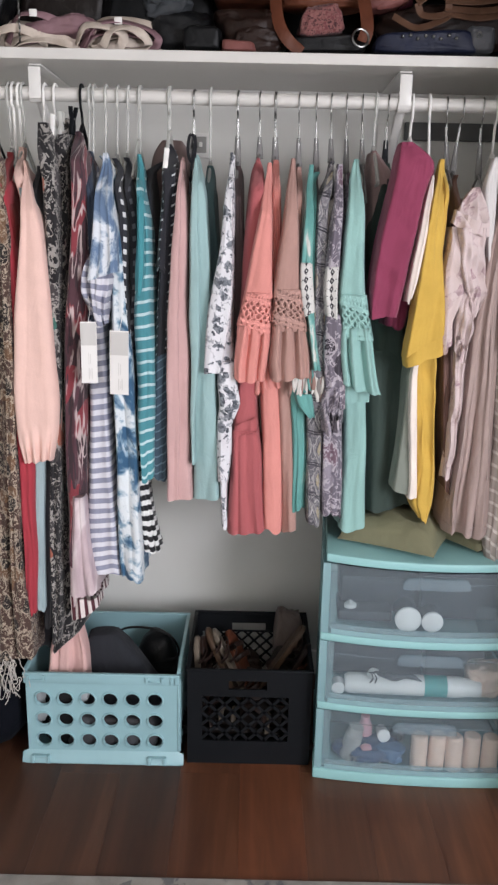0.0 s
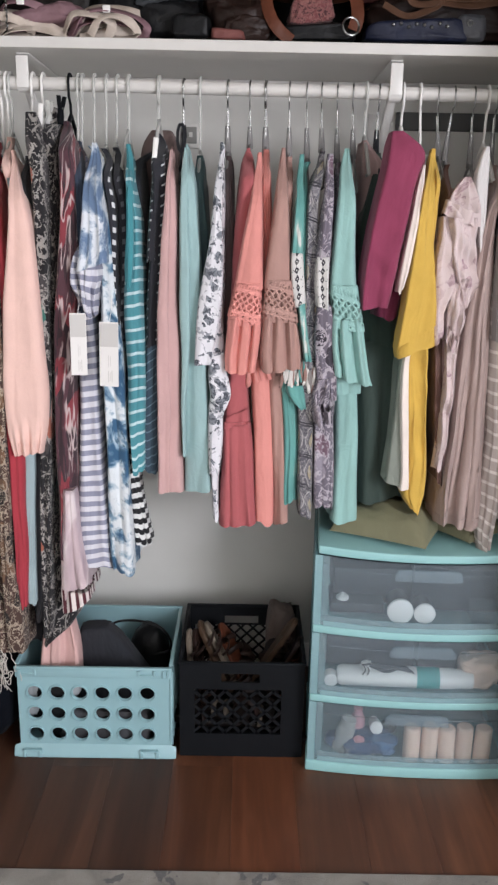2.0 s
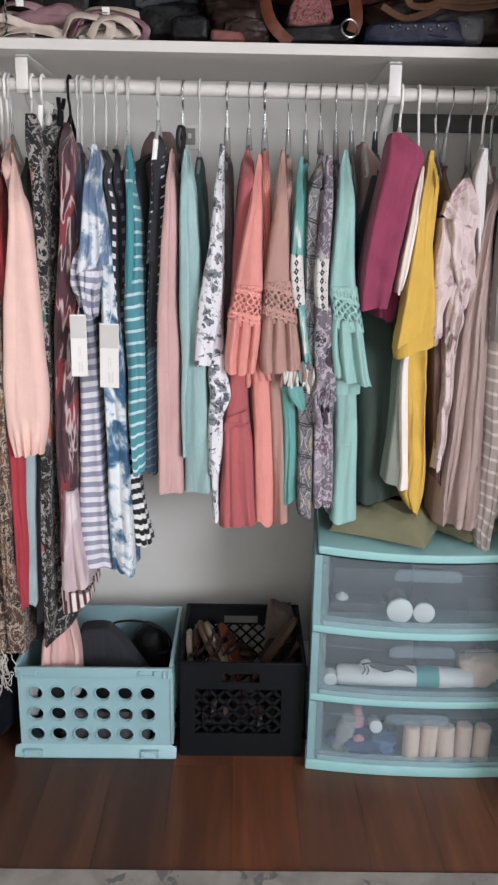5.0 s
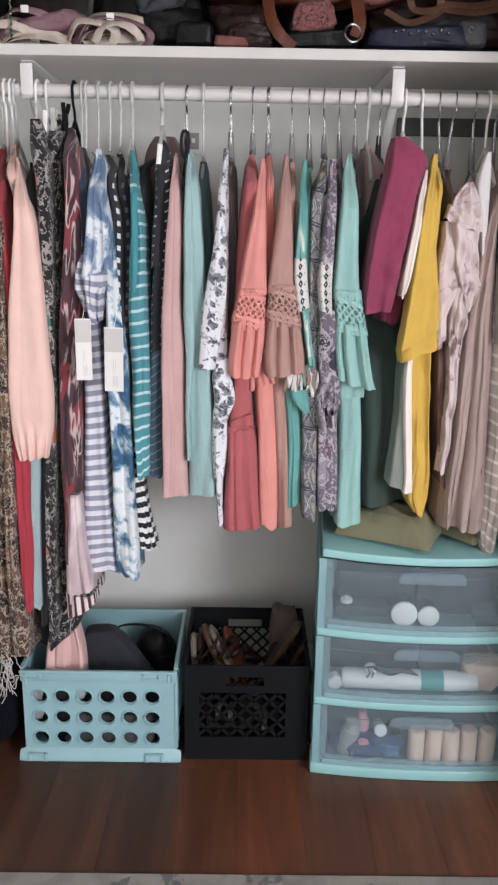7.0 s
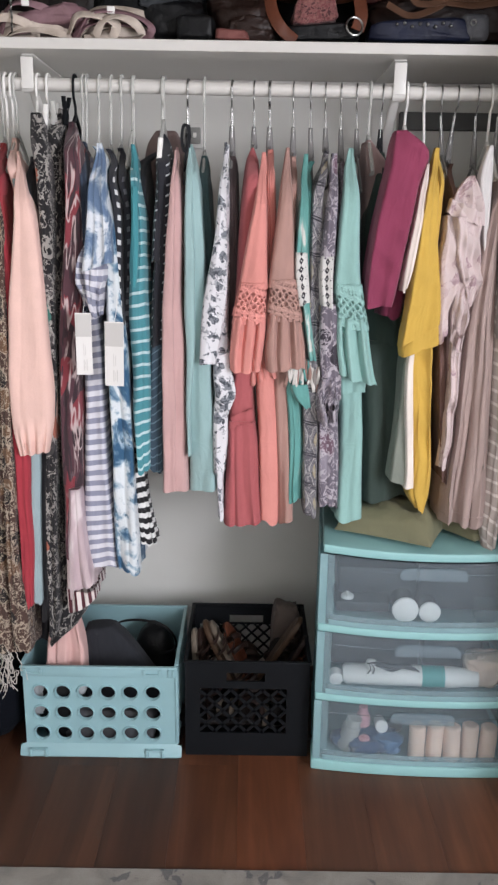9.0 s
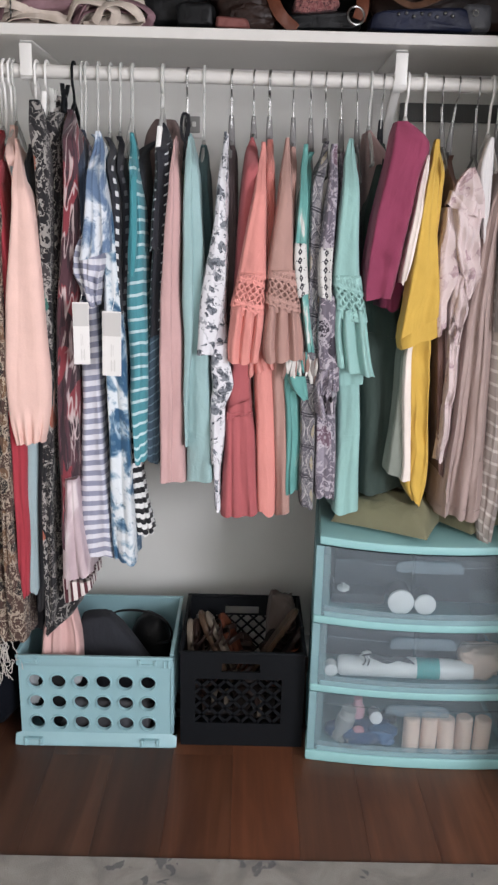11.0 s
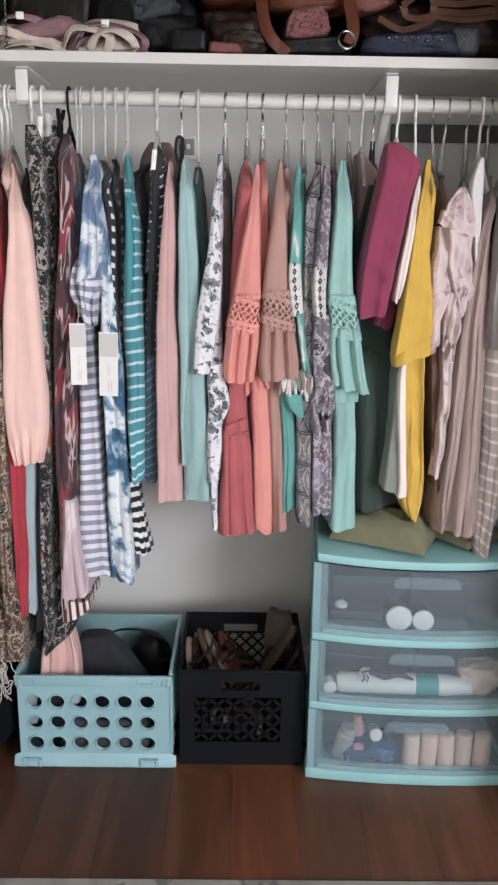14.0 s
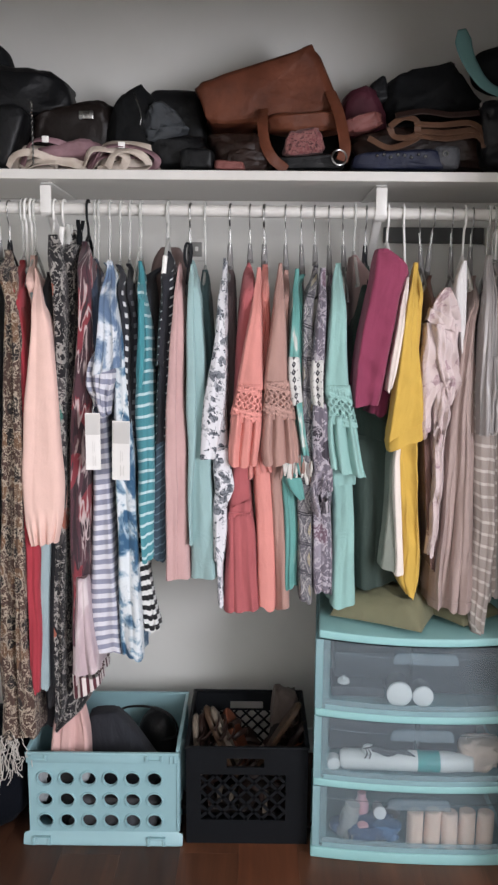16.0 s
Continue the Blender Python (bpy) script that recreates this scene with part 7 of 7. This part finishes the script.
# folded cloth and dark bag on the unit
OLIVE = cloth("olive_canvas", "7d7b60", 0.9, 0.03, wrinkle=0.35, solid=True)
DKOLIVE = cloth("dark_green_canvas", "2a332b", 0.9, 0.03, wrinkle=0.9, solid=True)


def cushion(name, label, corner, u, v, lu, lv, h, mat, seed):
    """A flat stuffed cushion with pinched corners: corner on the ground plan, edge directions u and v and their lengths."""
    n = 34
    verts, faces = [], []
    for layer in (0, 1):
        for i in range(n + 1):
            for j in range(n + 1):
                s, t = 2 * i / n - 1, 2 * j / n - 1
                a, b = (s + 1) / 2 * lu, (t + 1) / 2 * lv
                pinch = 1 - 0.05 * (1 - s * s) * abs(t) - 0.05 * (1 - t * t) * abs(s)
                a, b = lu / 2 + (a - lu / 2) * pinch, lv / 2 + (b - lv / 2) * pinch
                x, y = corner[0] + u[0] * a + v[0] * b, corner[1] + u[1] * a + v[1] * b
                k = ((1 - abs(s) ** 4.0) * (1 - abs(t) ** 4.0)) ** 0.45
                w = noise.noise((x * 14, y * 14, seed)) * 0.014 + noise.noise((x * 30 + y * 20, y * 34, seed)) * 0.006 + noise.noise((x * 80 + y * 30, y * 80, seed)) * 0.002
                ridge = 0.014 * math.exp(-((s - t * 0.6 + 0.5) / 0.16) ** 2) * (1 - t * t)
                z = (0.007 + (h + ridge + w) * k) if layer else 0.0005 + 0.004 * (1 - k)
                verts.append((x, y, UH + z))
    m = (n + 1) ** 2
    for i in range(n):
        for j in range(n):
            q = (i * (n + 1) + j, (i + 1) * (n + 1) + j, (i + 1) * (n + 1) + j + 1, i * (n + 1) + j + 1)
            faces += [tuple(m + k for k in q), q[::-1]]
    rim = [i * (n + 1) for i in range(n + 1)] + [n * (n + 1) + j for j in range(1, n + 1)] + [i * (n + 1) + n for i in range(n - 1, -1, -1)] + [j for j in range(n - 1, 0, -1)]
    for a, b in zip(rim, rim[1:] + rim[:1]):
        faces.append((a, b, m + b, m + a))
    bm = bmesh.new()
    bm.from_mesh(mesh_from(name, verts, faces, mat))
    return tagged(part(name, bm, mat, smooth=True), label, "cushion")


cushion("olive_cushion", "olive green canvas cushion with a pinched corner on the drawer unit", (0.452, 1.692), (-0.89, 0.456), (0.456, 0.89), 0.25, 0.24, 0.062, OLIVE, 3.0)
cushion("olive_cloth", "olive green folded cloth on the drawer unit", (0.57, 1.735), (-0.6, 0.8), (0.8, 0.6), 0.2, 0.16, 0.03, OLIVE, 7.0)
bag("taupe_bag", "dull taupe fabric bag standing in the black crate", (0.127, 2.053, 0.0105), (0.086, 0.075, 0.335), cloth("dull_taupe_canvas", "5a4e48", solid=True), (0, 0, 4), 31, 0.6, 0.16)
bag("dark_green_bag", "dark green bag standing on the drawer unit", (0.43, 2.05, UH), (0.36, 0.2, 0.30), DKOLIVE, (0, 0, 3), 23, 0.5, 0.1)

# clip hanger parts and a switch plate on the wall
plate_ob = thing("junction_box", "small grey metal box on the closet wall", "wall box", (-0.15, BACK, 1.62))
part("plate", boxes((-0.180, -0.128, BACK - 0.012, BACK - 0.0005, 1.60, 1.665), bevel=0.003), TRIMW, plate_ob)
part("cover", boxes((-0.170, -0.138, BACK - 0.016, BACK - 0.0125, 1.612, 1.655), bevel=0.002), painted("grey_metal", "8b8a86", 0.5), plate_ob)
part("knob", boxes((-0.159, -0.149, BACK - 0.02, BACK - 0.0165, 1.628, 1.641), bevel=0.002), TRIMW, plate_ob)


def hanger_clip(loc, mat, label, rz=0.0, k=1.0):
    c = new("hanger_clip")
    c.matrix_world = pose(*loc, 0, 6, rz)
    tagged(c, label, "clip", group="clips on the hangers")
    ps = []
    for s in (-1, 1):
        pts = [(0.0, s * 0.012 * k, 0.03 * k), (0.0, s * 0.008 * k, 0.014 * k), (0.0, s * 0.003 * k, 0.0), (0.0, s * 0.006 * k, -0.014 * k), (0.0, s * 0.0025 * k, -0.03 * k)]
        ps.append(part("jaw", sweep("jaw", pts, 0.006 * k, 0.0016 * k, mat, 8, 4), None))
    ps.append(part("spring", cyl(bmesh.new(), (-0.006 * k, 0, 0.004 * k), (0.006 * k, 0, 0.004 * k), 0.0026 * k, 12), CHROME))
    for p in ps:
        p.parent = c


hanger_clip((-0.468, 1.84, 1.624), WHITEP, "white plastic clip gripping printed trousers", 8)
hanger_clip((-0.448, 1.84, 1.631), HANGCLEAR, "milky plastic clip gripping printed trousers", -12)
hanger_clip((-0.421, 1.84, 1.641), BLACKP, "black plastic clip gripping the printed dress", -20)
hanger_clip((-0.203, 1.79, 1.553), WHITEP, "white plastic clip on a striped top", 4, 0.95)
LOOPY = 1.86
tagged(part("fabric_loop", ribbon("fabric_loop", [(-0.150 + 0.0085 * math.sin(a), LOOPY, 1.59 + 0.030 * math.cos(a)) for a in [math.pi * k / 5 for k in range(11)]], 0.007, 0.002, VELVET, (0, -1, 0)), None),
       "black fabric loop hanging from a slim hanger", "loop")

# dark strip on the wall behind the clothes, a hat on the wall side
STRIPP = painted("dark_strip_paint", "565756", 0.6)
strip = thing("wall_strip", "dark painted wooden strip on the closet wall", "wall strip", (0.557, BACK, 1.657))
part("batten", boxes((0.408, 0.707, BACK - 0.018, BACK - 0.0005, 1.657, 1.703), bevel=0.002), STRIPP, strip)

# fringe of the long printed dress
FRW = cloth("cream_cord", "cfc8c0")
rf = random.Random(12)
for k in range(40):
    x = -0.668 + rf.uniform(0, 0.07)
    z = 0.33 + rf.uniform(-0.02, 0.01)
    pts, px, py = [], x, 1.72 + rf.uniform(0, 0.03)
    for i in range(7):
        pts.append((px, py, z - i * rf.uniform(0.01, 0.024)))
        px += rf.uniform(-0.018, 0.014)
        py += rf.uniform(-0.006, 0.006)
    part("fringe_cord", sweep("fringe_cord", pts, 0.0011, 0.0011, FRW, 6, 4), None, MAXI)
# ---- things on the shelf ----
SZ = 1.8
BELTL = leather("dull_tan_leather", "5e4435", 0.5)
PINKPR = cloth("pink_print", blotch([(0.4, "4a2429"), (0.47, "94655f"), (0.6, "743e41")], 120.0, 1.0, 1.0, 1.0, 3.0), solid=True)
PINKLEA = leather("rose_leather", "7a4c48", 0.5)
MAROONL = leather("maroon_leather", "46202a", 0.5)
DENIM = leather("navy_leather", "1b2034", 0.45)
TEALFELT = painted("teal_felt", "668f8e", 0.9, 0.1, 0.3)
NYLON = leather("black_nylon", "0d0f11", 0.75, 400.0)
GREYNYLON = leather("grey_nylon", "3c4044", 0.55, 400.0)
STRAPC = leather("cream_strap", "c8bcb0", 0.55)
STRAPP = leather("mauve_strap", "86696f", 0.55)
quad_bag("dark_garment_bag", "long dark folded garment bag behind the handbags", "garment bag", [(-0.838, 1.994), (0.831, 2.029), (0.843, 1.86), (-0.845, 1.847)], 2.19, 0.09, NYLON, 183, 0.25, 0.05)
left = quad_bag("black_handbag", "large black leather handbag with a rounded flap", "handbag", [(-0.752, 2.101), (-0.494, 2.083), (-0.463, 1.95), (-0.76, 1.926)], 2.1, 0.22, BLACKL, 184, 0.55, 0.14)
nb = quad_bag("navy_bag", "dark navy leather bag over the shelf edge", "handbag", [(-0.718, 1.963), (-0.556, 1.964), (-0.611, 1.801), (-0.725, 1.8)], 1.95, 0.12, BLACKL, 185, 0.4, 0.06)
quad_bag("black_hat", "pointed black felt hat leaning on the bags", "hat", [(-0.761, 2.18), (-0.664, 2.159), (-0.64, 2.088), (-0.766, 2.08)], 2.1, 0.12, NYLON, 186, 0.6, 0.05)
bpy.context.view_layer.update()
for k in range(11):
    strap_of(left, "chain_link", [(-0.547 + 0.003 * (k % 2), 1.885, 1.966 - k * 0.0135), (-0.543, 1.880, 1.958 - k * 0.0135), (-0.546, 1.885, 1.950 - k * 0.0135)], 0.002, 0.003, CHROME)
cl = quad_bag("dark_clutch", "dark leather clutch with a metal clasp", "clutch", [(-0.572, 1.982), (-0.367, 2.009), (-0.356, 1.836), (-0.592, 1.835)], 2.06, 0.14, DEEPL, 187, 0.5, 0.2)
bpy.context.view_layer.update()
part("clasp", boxes((-0.448, -0.409, 1.984, 1.992, 1.947, 1.969), bevel=0.003), CHROME, cl)
quad_bag("mauve_pouch", "folded mauve leather pouch among belts", "pouch", [(-0.564, 1.861), (-0.405, 1.893), (-0.341, 1.851), (-0.553, 1.822)], 1.95, 0.08, STRAPP, 188, 0.6, 0.2)
rb = random.Random(4)
for i in range(20):
    cx, cy, cz = -0.42 + rb.uniform(-0.14, 0.15), 1.92 + rb.uniform(-0.02, 0.05), SZ + 0.010 + 0.0024 * i
    w, h = rb.uniform(0.05, 0.10), rb.uniform(0.008, 0.026)
    if cx + w > -0.235:
        cx = -0.235 - w
    pts = [(cx - w, cy, SZ + 0.006 + 0.2 * (cz - SZ)), (cx - w * 0.6, cy - 0.012, cz + h * 0.6), (cx, cy - 0.01, cz + h), (cx + w * 0.7, cy + 0.005, cz + h * 0.6),
           (cx + w, cy + 0.015, cz - 0.006), (cx + w * 0.7, cy + 0.02, SZ + 0.012), (cx - w * 0.4, cy + 0.02, SZ + 0.008)]
    mauve = i % 5 == 3
    b = tagged(part("belt", ribbon("belt", pts, rb.uniform(0.016, 0.023), 0.0028, STRAPP if mauve else STRAPC,
                             [(rb.uniform(-0.3, 0.3), -1, rb.uniform(-0.2, 1.8)) for _ in pts]), None), "coiled " + ("mauve" if mauve else "cream") + " leather belt in a pile", "belt", "belts in a pile")
    if i in (4, 13, 18):
        bpy.context.view_layer.update()
        part("buckle", boxes((cx - 0.009, cx + 0.009, cy - 0.018, cy - 0.013, cz + h - 0.008, cz + h + 0.008), bevel=0.002), WHITEP, b)
blk = quad_bag("black_tote", "slouching black nylon tote bag with a zip", "tote bag", [(-0.357, 2.021), (-0.264, 2.053), (-0.156, 1.834), (-0.39, 1.842)], 2.06, 0.2, NYLON, 189, 0.65, 0.16)
quad_bag("black_box_bag", "stiff black bag behind the tote", "handbag", [(-0.279, 2.056), (-0.126, 2.057), (-0.11, 1.866), (-0.282, 1.865)], 2.15, 0.12, BLACKL, 190, 0.35, 0.05)
quad_bag("grey_pouch", "grey nylon pouch leaning on the tote", "pouch", [(-0.265, 1.976), (-0.204, 1.981), (-0.138, 1.9), (-0.278, 1.892)], 1.97, 0.06, GREYNYLON, 191, 0.6, 0.32)
bpy.context.view_layer.update()
strap_of(blk, "zip", [(-0.295, 1.945, 1.999), (-0.283, 1.935, 1.973), (-0.275, 1.93, 1.944), (-0.278, 1.93, 1.920)], 0.0016, 0.002, CHROME)
quad_bag("black_wallet", "black patent wallet on the shelf", "wallet", [(-0.174, 1.86), (-0.087, 1.861), (-0.084, 1.807), (-0.174, 1.806)], 1.93, 0.07, BLACKL, 192, 0.4, 0.08)
quad_bag("black_pouch", "soft black leather pouch", "pouch", [(-0.273, 1.903), (-0.11, 1.911), (-0.11, 1.817), (-0.263, 1.816)], 2.0, 0.1, BLACKL, 193, 0.55, 0.15)
quad_bag("pink_wallet", "small rose leather wallet on the shelf", "wallet", [(-0.084, 1.831), (-0.009, 1.826), (-0.003, 1.804), (-0.084, 1.805)], 1.91, 0.05, PINKLEA, 194, 0.4, 0.08)
quad_bag("brown_bag", "dark brown leather bag lying under the tote", "handbag", [(-0.107, 1.907), (0.048, 1.914), (0.076, 1.813), (-0.097, 1.812)], 1.98, 0.15, DARKL, 195, 0.6, 0.22)
quad_bag("brown_purse", "brown leather purse lying on the shelf", "purse", [(-0.056, 1.861), (0.045, 1.872), (0.061, 1.808), (-0.061, 1.807)], 1.93, 0.07, DARKL, 196, 0.6, 0.22)
t = quad_bag("leather_tote", "cognac brown leather tote bag slumped on its side", "handbag", [(-0.141, 2.042), (0.177, 2.148), (0.251, 1.965), (-0.111, 1.934)], 2.07, 0.17, BROWNL, 197, 0.24, 0.09)
quad_bag("tote_lining_pouch", "pink printed pouch tucked under the tote", "pouch", [(0.107, 1.91), (0.188, 1.924), (0.201, 1.857), (0.09, 1.843)], 1.95, 0.05, PINKPR, 198, 0.5, 0.18)
quad_bag("black_purse", "flat black purse on the shelf", "purse", [(0.072, 1.844), (0.247, 1.856), (0.254, 1.813), (0.073, 1.812)], 1.95, 0.07, BLACKL, 199, 0.4, 0.1)
bpy.context.view_layer.update()
fl = quad_bag("tote_flap", "open cognac leather flap of the tote", "flap", [(0.042, 1.961), (0.237, 1.97), (0.256, 1.918), (0.061, 1.911)], 2.0, 0.1, BROWNL, 200, 0.5, 0.12)
fl.name = "flap"
fl.parent = t
del fl["category"], fl["label"]
part("strap", ribbon("strap", [(0.04, 1.97, 1.972), (0.038, 1.925, 1.925), (0.045, 1.9, 1.87), (0.066, 1.892, 1.832), (0.10, 1.91, 1.808)], 0.027, 0.003, BROWNL, (-0.2, -1, 0.2)), None, t, "broad leather strap")
part("strap", ribbon("strap", [(0.215, 1.985, 2.02), (0.232, 1.945, 1.965), (0.243, 1.91, 1.905), (0.248, 1.893, 1.86), (0.24, 1.888, 1.828)], 0.03, 0.003, BROWNL, (0.2, -1, 0.2)), None, t, "broad leather strap")
ring = bmesh.new()
bmesh.ops.create_circle(ring, segments=8, radius=0.0028, matrix=Matrix.Translation((0.019, 0, 0)) @ Matrix.Rotation(radians(90), 4, "X"))
bmesh.ops.spin(ring, geom=ring.edges[:] + ring.verts[:], cent=(0, 0, 0), axis=(0, 0, 1), angle=2 * math.pi, steps=28, use_duplicate=False)
bmesh.ops.remove_doubles(ring, verts=ring.verts, dist=0.0001)
bmesh.ops.transform(ring, matrix=pose(0.233, 1.885, 1.836, 82, 0, 12), verts=ring.verts)
part("ring", ring, CHROME, t)
quad_bag("maroon_bag", "maroon leather bag with a floral look", "handbag", [(0.245, 2.019), (0.339, 2.063), (0.385, 1.929), (0.254, 1.906)], 2.08, 0.14, MAROONL, 201, 0.55, 0.14)
quad_bag("rose_purse", "rose leather purse leaning on the maroon bag", "purse", [(0.254, 1.95), (0.345, 1.973), (0.355, 1.931), (0.256, 1.905)], 1.98, 0.06, PINKLEA, 202, 0.6, 0.22)
quad_bag("black_flap_bag", "pointed black leather bag flap", "handbag", [(0.325, 2.06), (0.369, 2.092), (0.39, 2.017), (0.339, 2.002)], 2.1, 0.1, BLACKL, 203, 0.4, 0.06)
quad_bag("black_slouch_bag", "large slouching black leather bag", "handbag", [(0.377, 2.091), (0.576, 2.118), (0.659, 1.977), (0.354, 1.974)], 2.12, 0.2, NYLON, 204, 0.6, 0.18)
quad_bag("dark_bag", "dark brown bag under the belts", "handbag", [(0.27, 1.922), (0.656, 1.949), (0.708, 1.827), (0.303, 1.824)], 2.04, 0.16, DARKL, 205, 0.5, 0.18)
quad_bag("black_side_bag", "black leather bag at the end of the row", "handbag", [(0.594, 1.991), (0.738, 1.999), (0.749, 1.818), (0.603, 1.816)], 2.0, 0.2, BLACKL, 206, 0.5, 0.18)
tagged(part("belt", ribbon("belt", [(0.310, 1.925, 1.892), (0.366, 1.9251, 1.868), (0.424, 1.9252, 1.886), (0.445, 1.9253, 1.902)], 0.017, 0.003, BELTL, (0, -1, 0.55)), None), "tan leather belt lying over a dark bag", "belt", "belts over the bag")
tagged(part("belt", ribbon("belt", [(0.364, 1.925, 1.920), (0.400, 1.9251, 1.943), (0.433, 1.9252, 1.934), (0.431, 1.9253, 1.899), (0.380, 1.9254, 1.895), (0.364, 1.9255, 1.920)], 0.017, 0.003, BELTL, (0, -1, 0.55)), None), "tan leather belt lying over a dark bag", "belt", "belts over the bag")
tagged(part("belt", ribbon("belt", [(0.429, 1.925, 1.927), (0.495, 1.9251, 1.925), (0.567, 1.9252, 1.931), (0.599, 1.9253, 1.917)], 0.017, 0.003, BELTL, (0, -1, 0.55)), None), "tan leather belt lying over a dark bag", "belt", "belts over the bag")
tagged(part("belt", ribbon("belt", [(0.438, 1.925, 1.899), (0.511, 1.9251, 1.892), (0.583, 1.9252, 1.901), (0.605, 1.9253, 1.887)], 0.017, 0.003, BELTL, (0, -1, 0.55)), None), "tan leather belt lying over a dark bag", "belt", "belts over the bag")
tagged(part("belt", ribbon("belt", [(0.378, 1.925, 1.947), (0.450, 1.9251, 1.958), (0.522, 1.9252, 1.950), (0.594, 1.9253, 1.956)], 0.017, 0.003, DARKL, (0, -1, 0.55)), None), "tan leather belt lying over a dark bag", "belt", "belts over the bag")
tagged(part("belt", ribbon("belt", [(0.430, 1.925, 1.910), (0.510, 1.9251, 1.906), (0.597, 1.9252, 1.912), (0.611, 1.9253, 1.870)], 0.017, 0.003, BELTL, (0, -1, 0.55)), None), "tan leather belt lying over a dark bag", "belt", "belts over the bag")
dn = quad_bag("studded_purse", "dark navy studded leather purse", "purse", [(0.274, 1.852), (0.492, 1.865), (0.523, 1.811), (0.266, 1.809)], 1.93, 0.08, DENIM, 207, 0.4, 0.08)
gw = quad_bag("grey_wallet", "grey leather wallet with a metal eyelet", "wallet", [(0.478, 1.87), (0.542, 1.871), (0.545, 1.813), (0.487, 1.812)], 1.92, 0.05, GREYL, 208, 0.4, 0.1)
bpy.context.view_layer.update()
for k in range(8):
    bm = bmesh.new()
    bmesh.ops.create_uvsphere(bm, u_segments=10, v_segments=6, radius=0.004, matrix=Matrix.Translation((0.330 + 0.0175 * k, 1.889, 1.842 + 0.004 * math.sin(k * 2.3))))
    part("stud", bm, CHROME, dn)
bm = bmesh.new()
bmesh.ops.create_circle(bm, segments=8, radius=0.0018, matrix=Matrix.Translation((0.006, 0, 0)) @ Matrix.Rotation(radians(90), 4, "X"))
bmesh.ops.spin(bm, geom=bm.edges[:] + bm.verts[:], cent=(0, 0, 0), axis=(0, 0, 1), angle=2 * math.pi, steps=20, use_duplicate=False)
bmesh.ops.remove_doubles(bm, verts=bm.verts, dist=0.0001)
bmesh.ops.transform(bm, matrix=pose(0.504, 1.891, 1.849, 90, 0, 0), verts=bm.verts)
part("eyelet", bm, CHROME, gw)
hat = thing("felt_hat", "teal felt hat lying tilted on the bags", "hat", (0.628, 2.02, 2.0))
part("brim", sweep("brim", [(0.556, 2.0, 2.181), (0.567, 2.0, 2.131), (0.591, 2.0, 2.084), (0.628, 2.0, 2.042), (0.687, 2.0, 2.014)], 0.004, 0.025, TEALFELT, 10, 7, taper=lambda t: min(1.0, 0.45 + 4 * t) * (1 - 0.6 * t)), None, hat, "curled teal brim")
bpy.context.view_layer.update()
cr = quad_bag("crown", "dark lining of the hat", "hat", [(0.586, 2.14), (0.731, 2.172), (0.74, 2.032), (0.619, 2.041)], 2.07, 0.12, NYLON, 209, 0.8, 0.05)
del cr["category"]
cr.parent = hat
cr.matrix_parent_inverse = hat.matrix_world.inverted()
# ---- floor boards and rug ----
slab("rug", (-1.9, 1.9, -2.2, 1.362, -0.011, 0.008), mat=RUG, bevel=0.003, label="worn grey patterned low-pile rug", cat="rug")
floor = thing("floor", "dark reddish-brown laminate floor boards", "floor", (0, 0, 0), kind="structure")
PW, PL = 0.16, 1.28
board = box(bmesh.new(), 0.0001, PW - 0.0001, 0.0001, PL - 0.0001, -0.011, 0.0, 0.0003, 1)
bme = bpy.data.meshes.new("plank")
board.to_mesh(bme)
board.free()
bme.materials.append(WOOD)
# board tones: reddish variety, with the daylight's falloff put in as well
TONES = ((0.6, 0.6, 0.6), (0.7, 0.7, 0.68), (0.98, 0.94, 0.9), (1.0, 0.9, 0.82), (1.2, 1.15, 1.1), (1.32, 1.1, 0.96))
rt = random.Random(8)
for i in range(-14, 15):
    off = 0.42 + (i * 0.37) % 0.75
    x0, x1 = max(-2.1, -0.007 + i * PW), min(2.1, -0.007 + (i + 1) * PW)
    far = BACK if -1.28 < (x0 + x1) / 2 < 1.28 else OPEN + 0.02
    for k in range(-4, 2):
        y0, y1 = max(-3.2, 1.25 - off + k * PL), min(far, 1.25 - off + (k + 1) * PL)
        if y1 - y0 < 0.02:
            continue
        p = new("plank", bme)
        # boards -4 to 3 go from dark left to light right, imitating the daylight
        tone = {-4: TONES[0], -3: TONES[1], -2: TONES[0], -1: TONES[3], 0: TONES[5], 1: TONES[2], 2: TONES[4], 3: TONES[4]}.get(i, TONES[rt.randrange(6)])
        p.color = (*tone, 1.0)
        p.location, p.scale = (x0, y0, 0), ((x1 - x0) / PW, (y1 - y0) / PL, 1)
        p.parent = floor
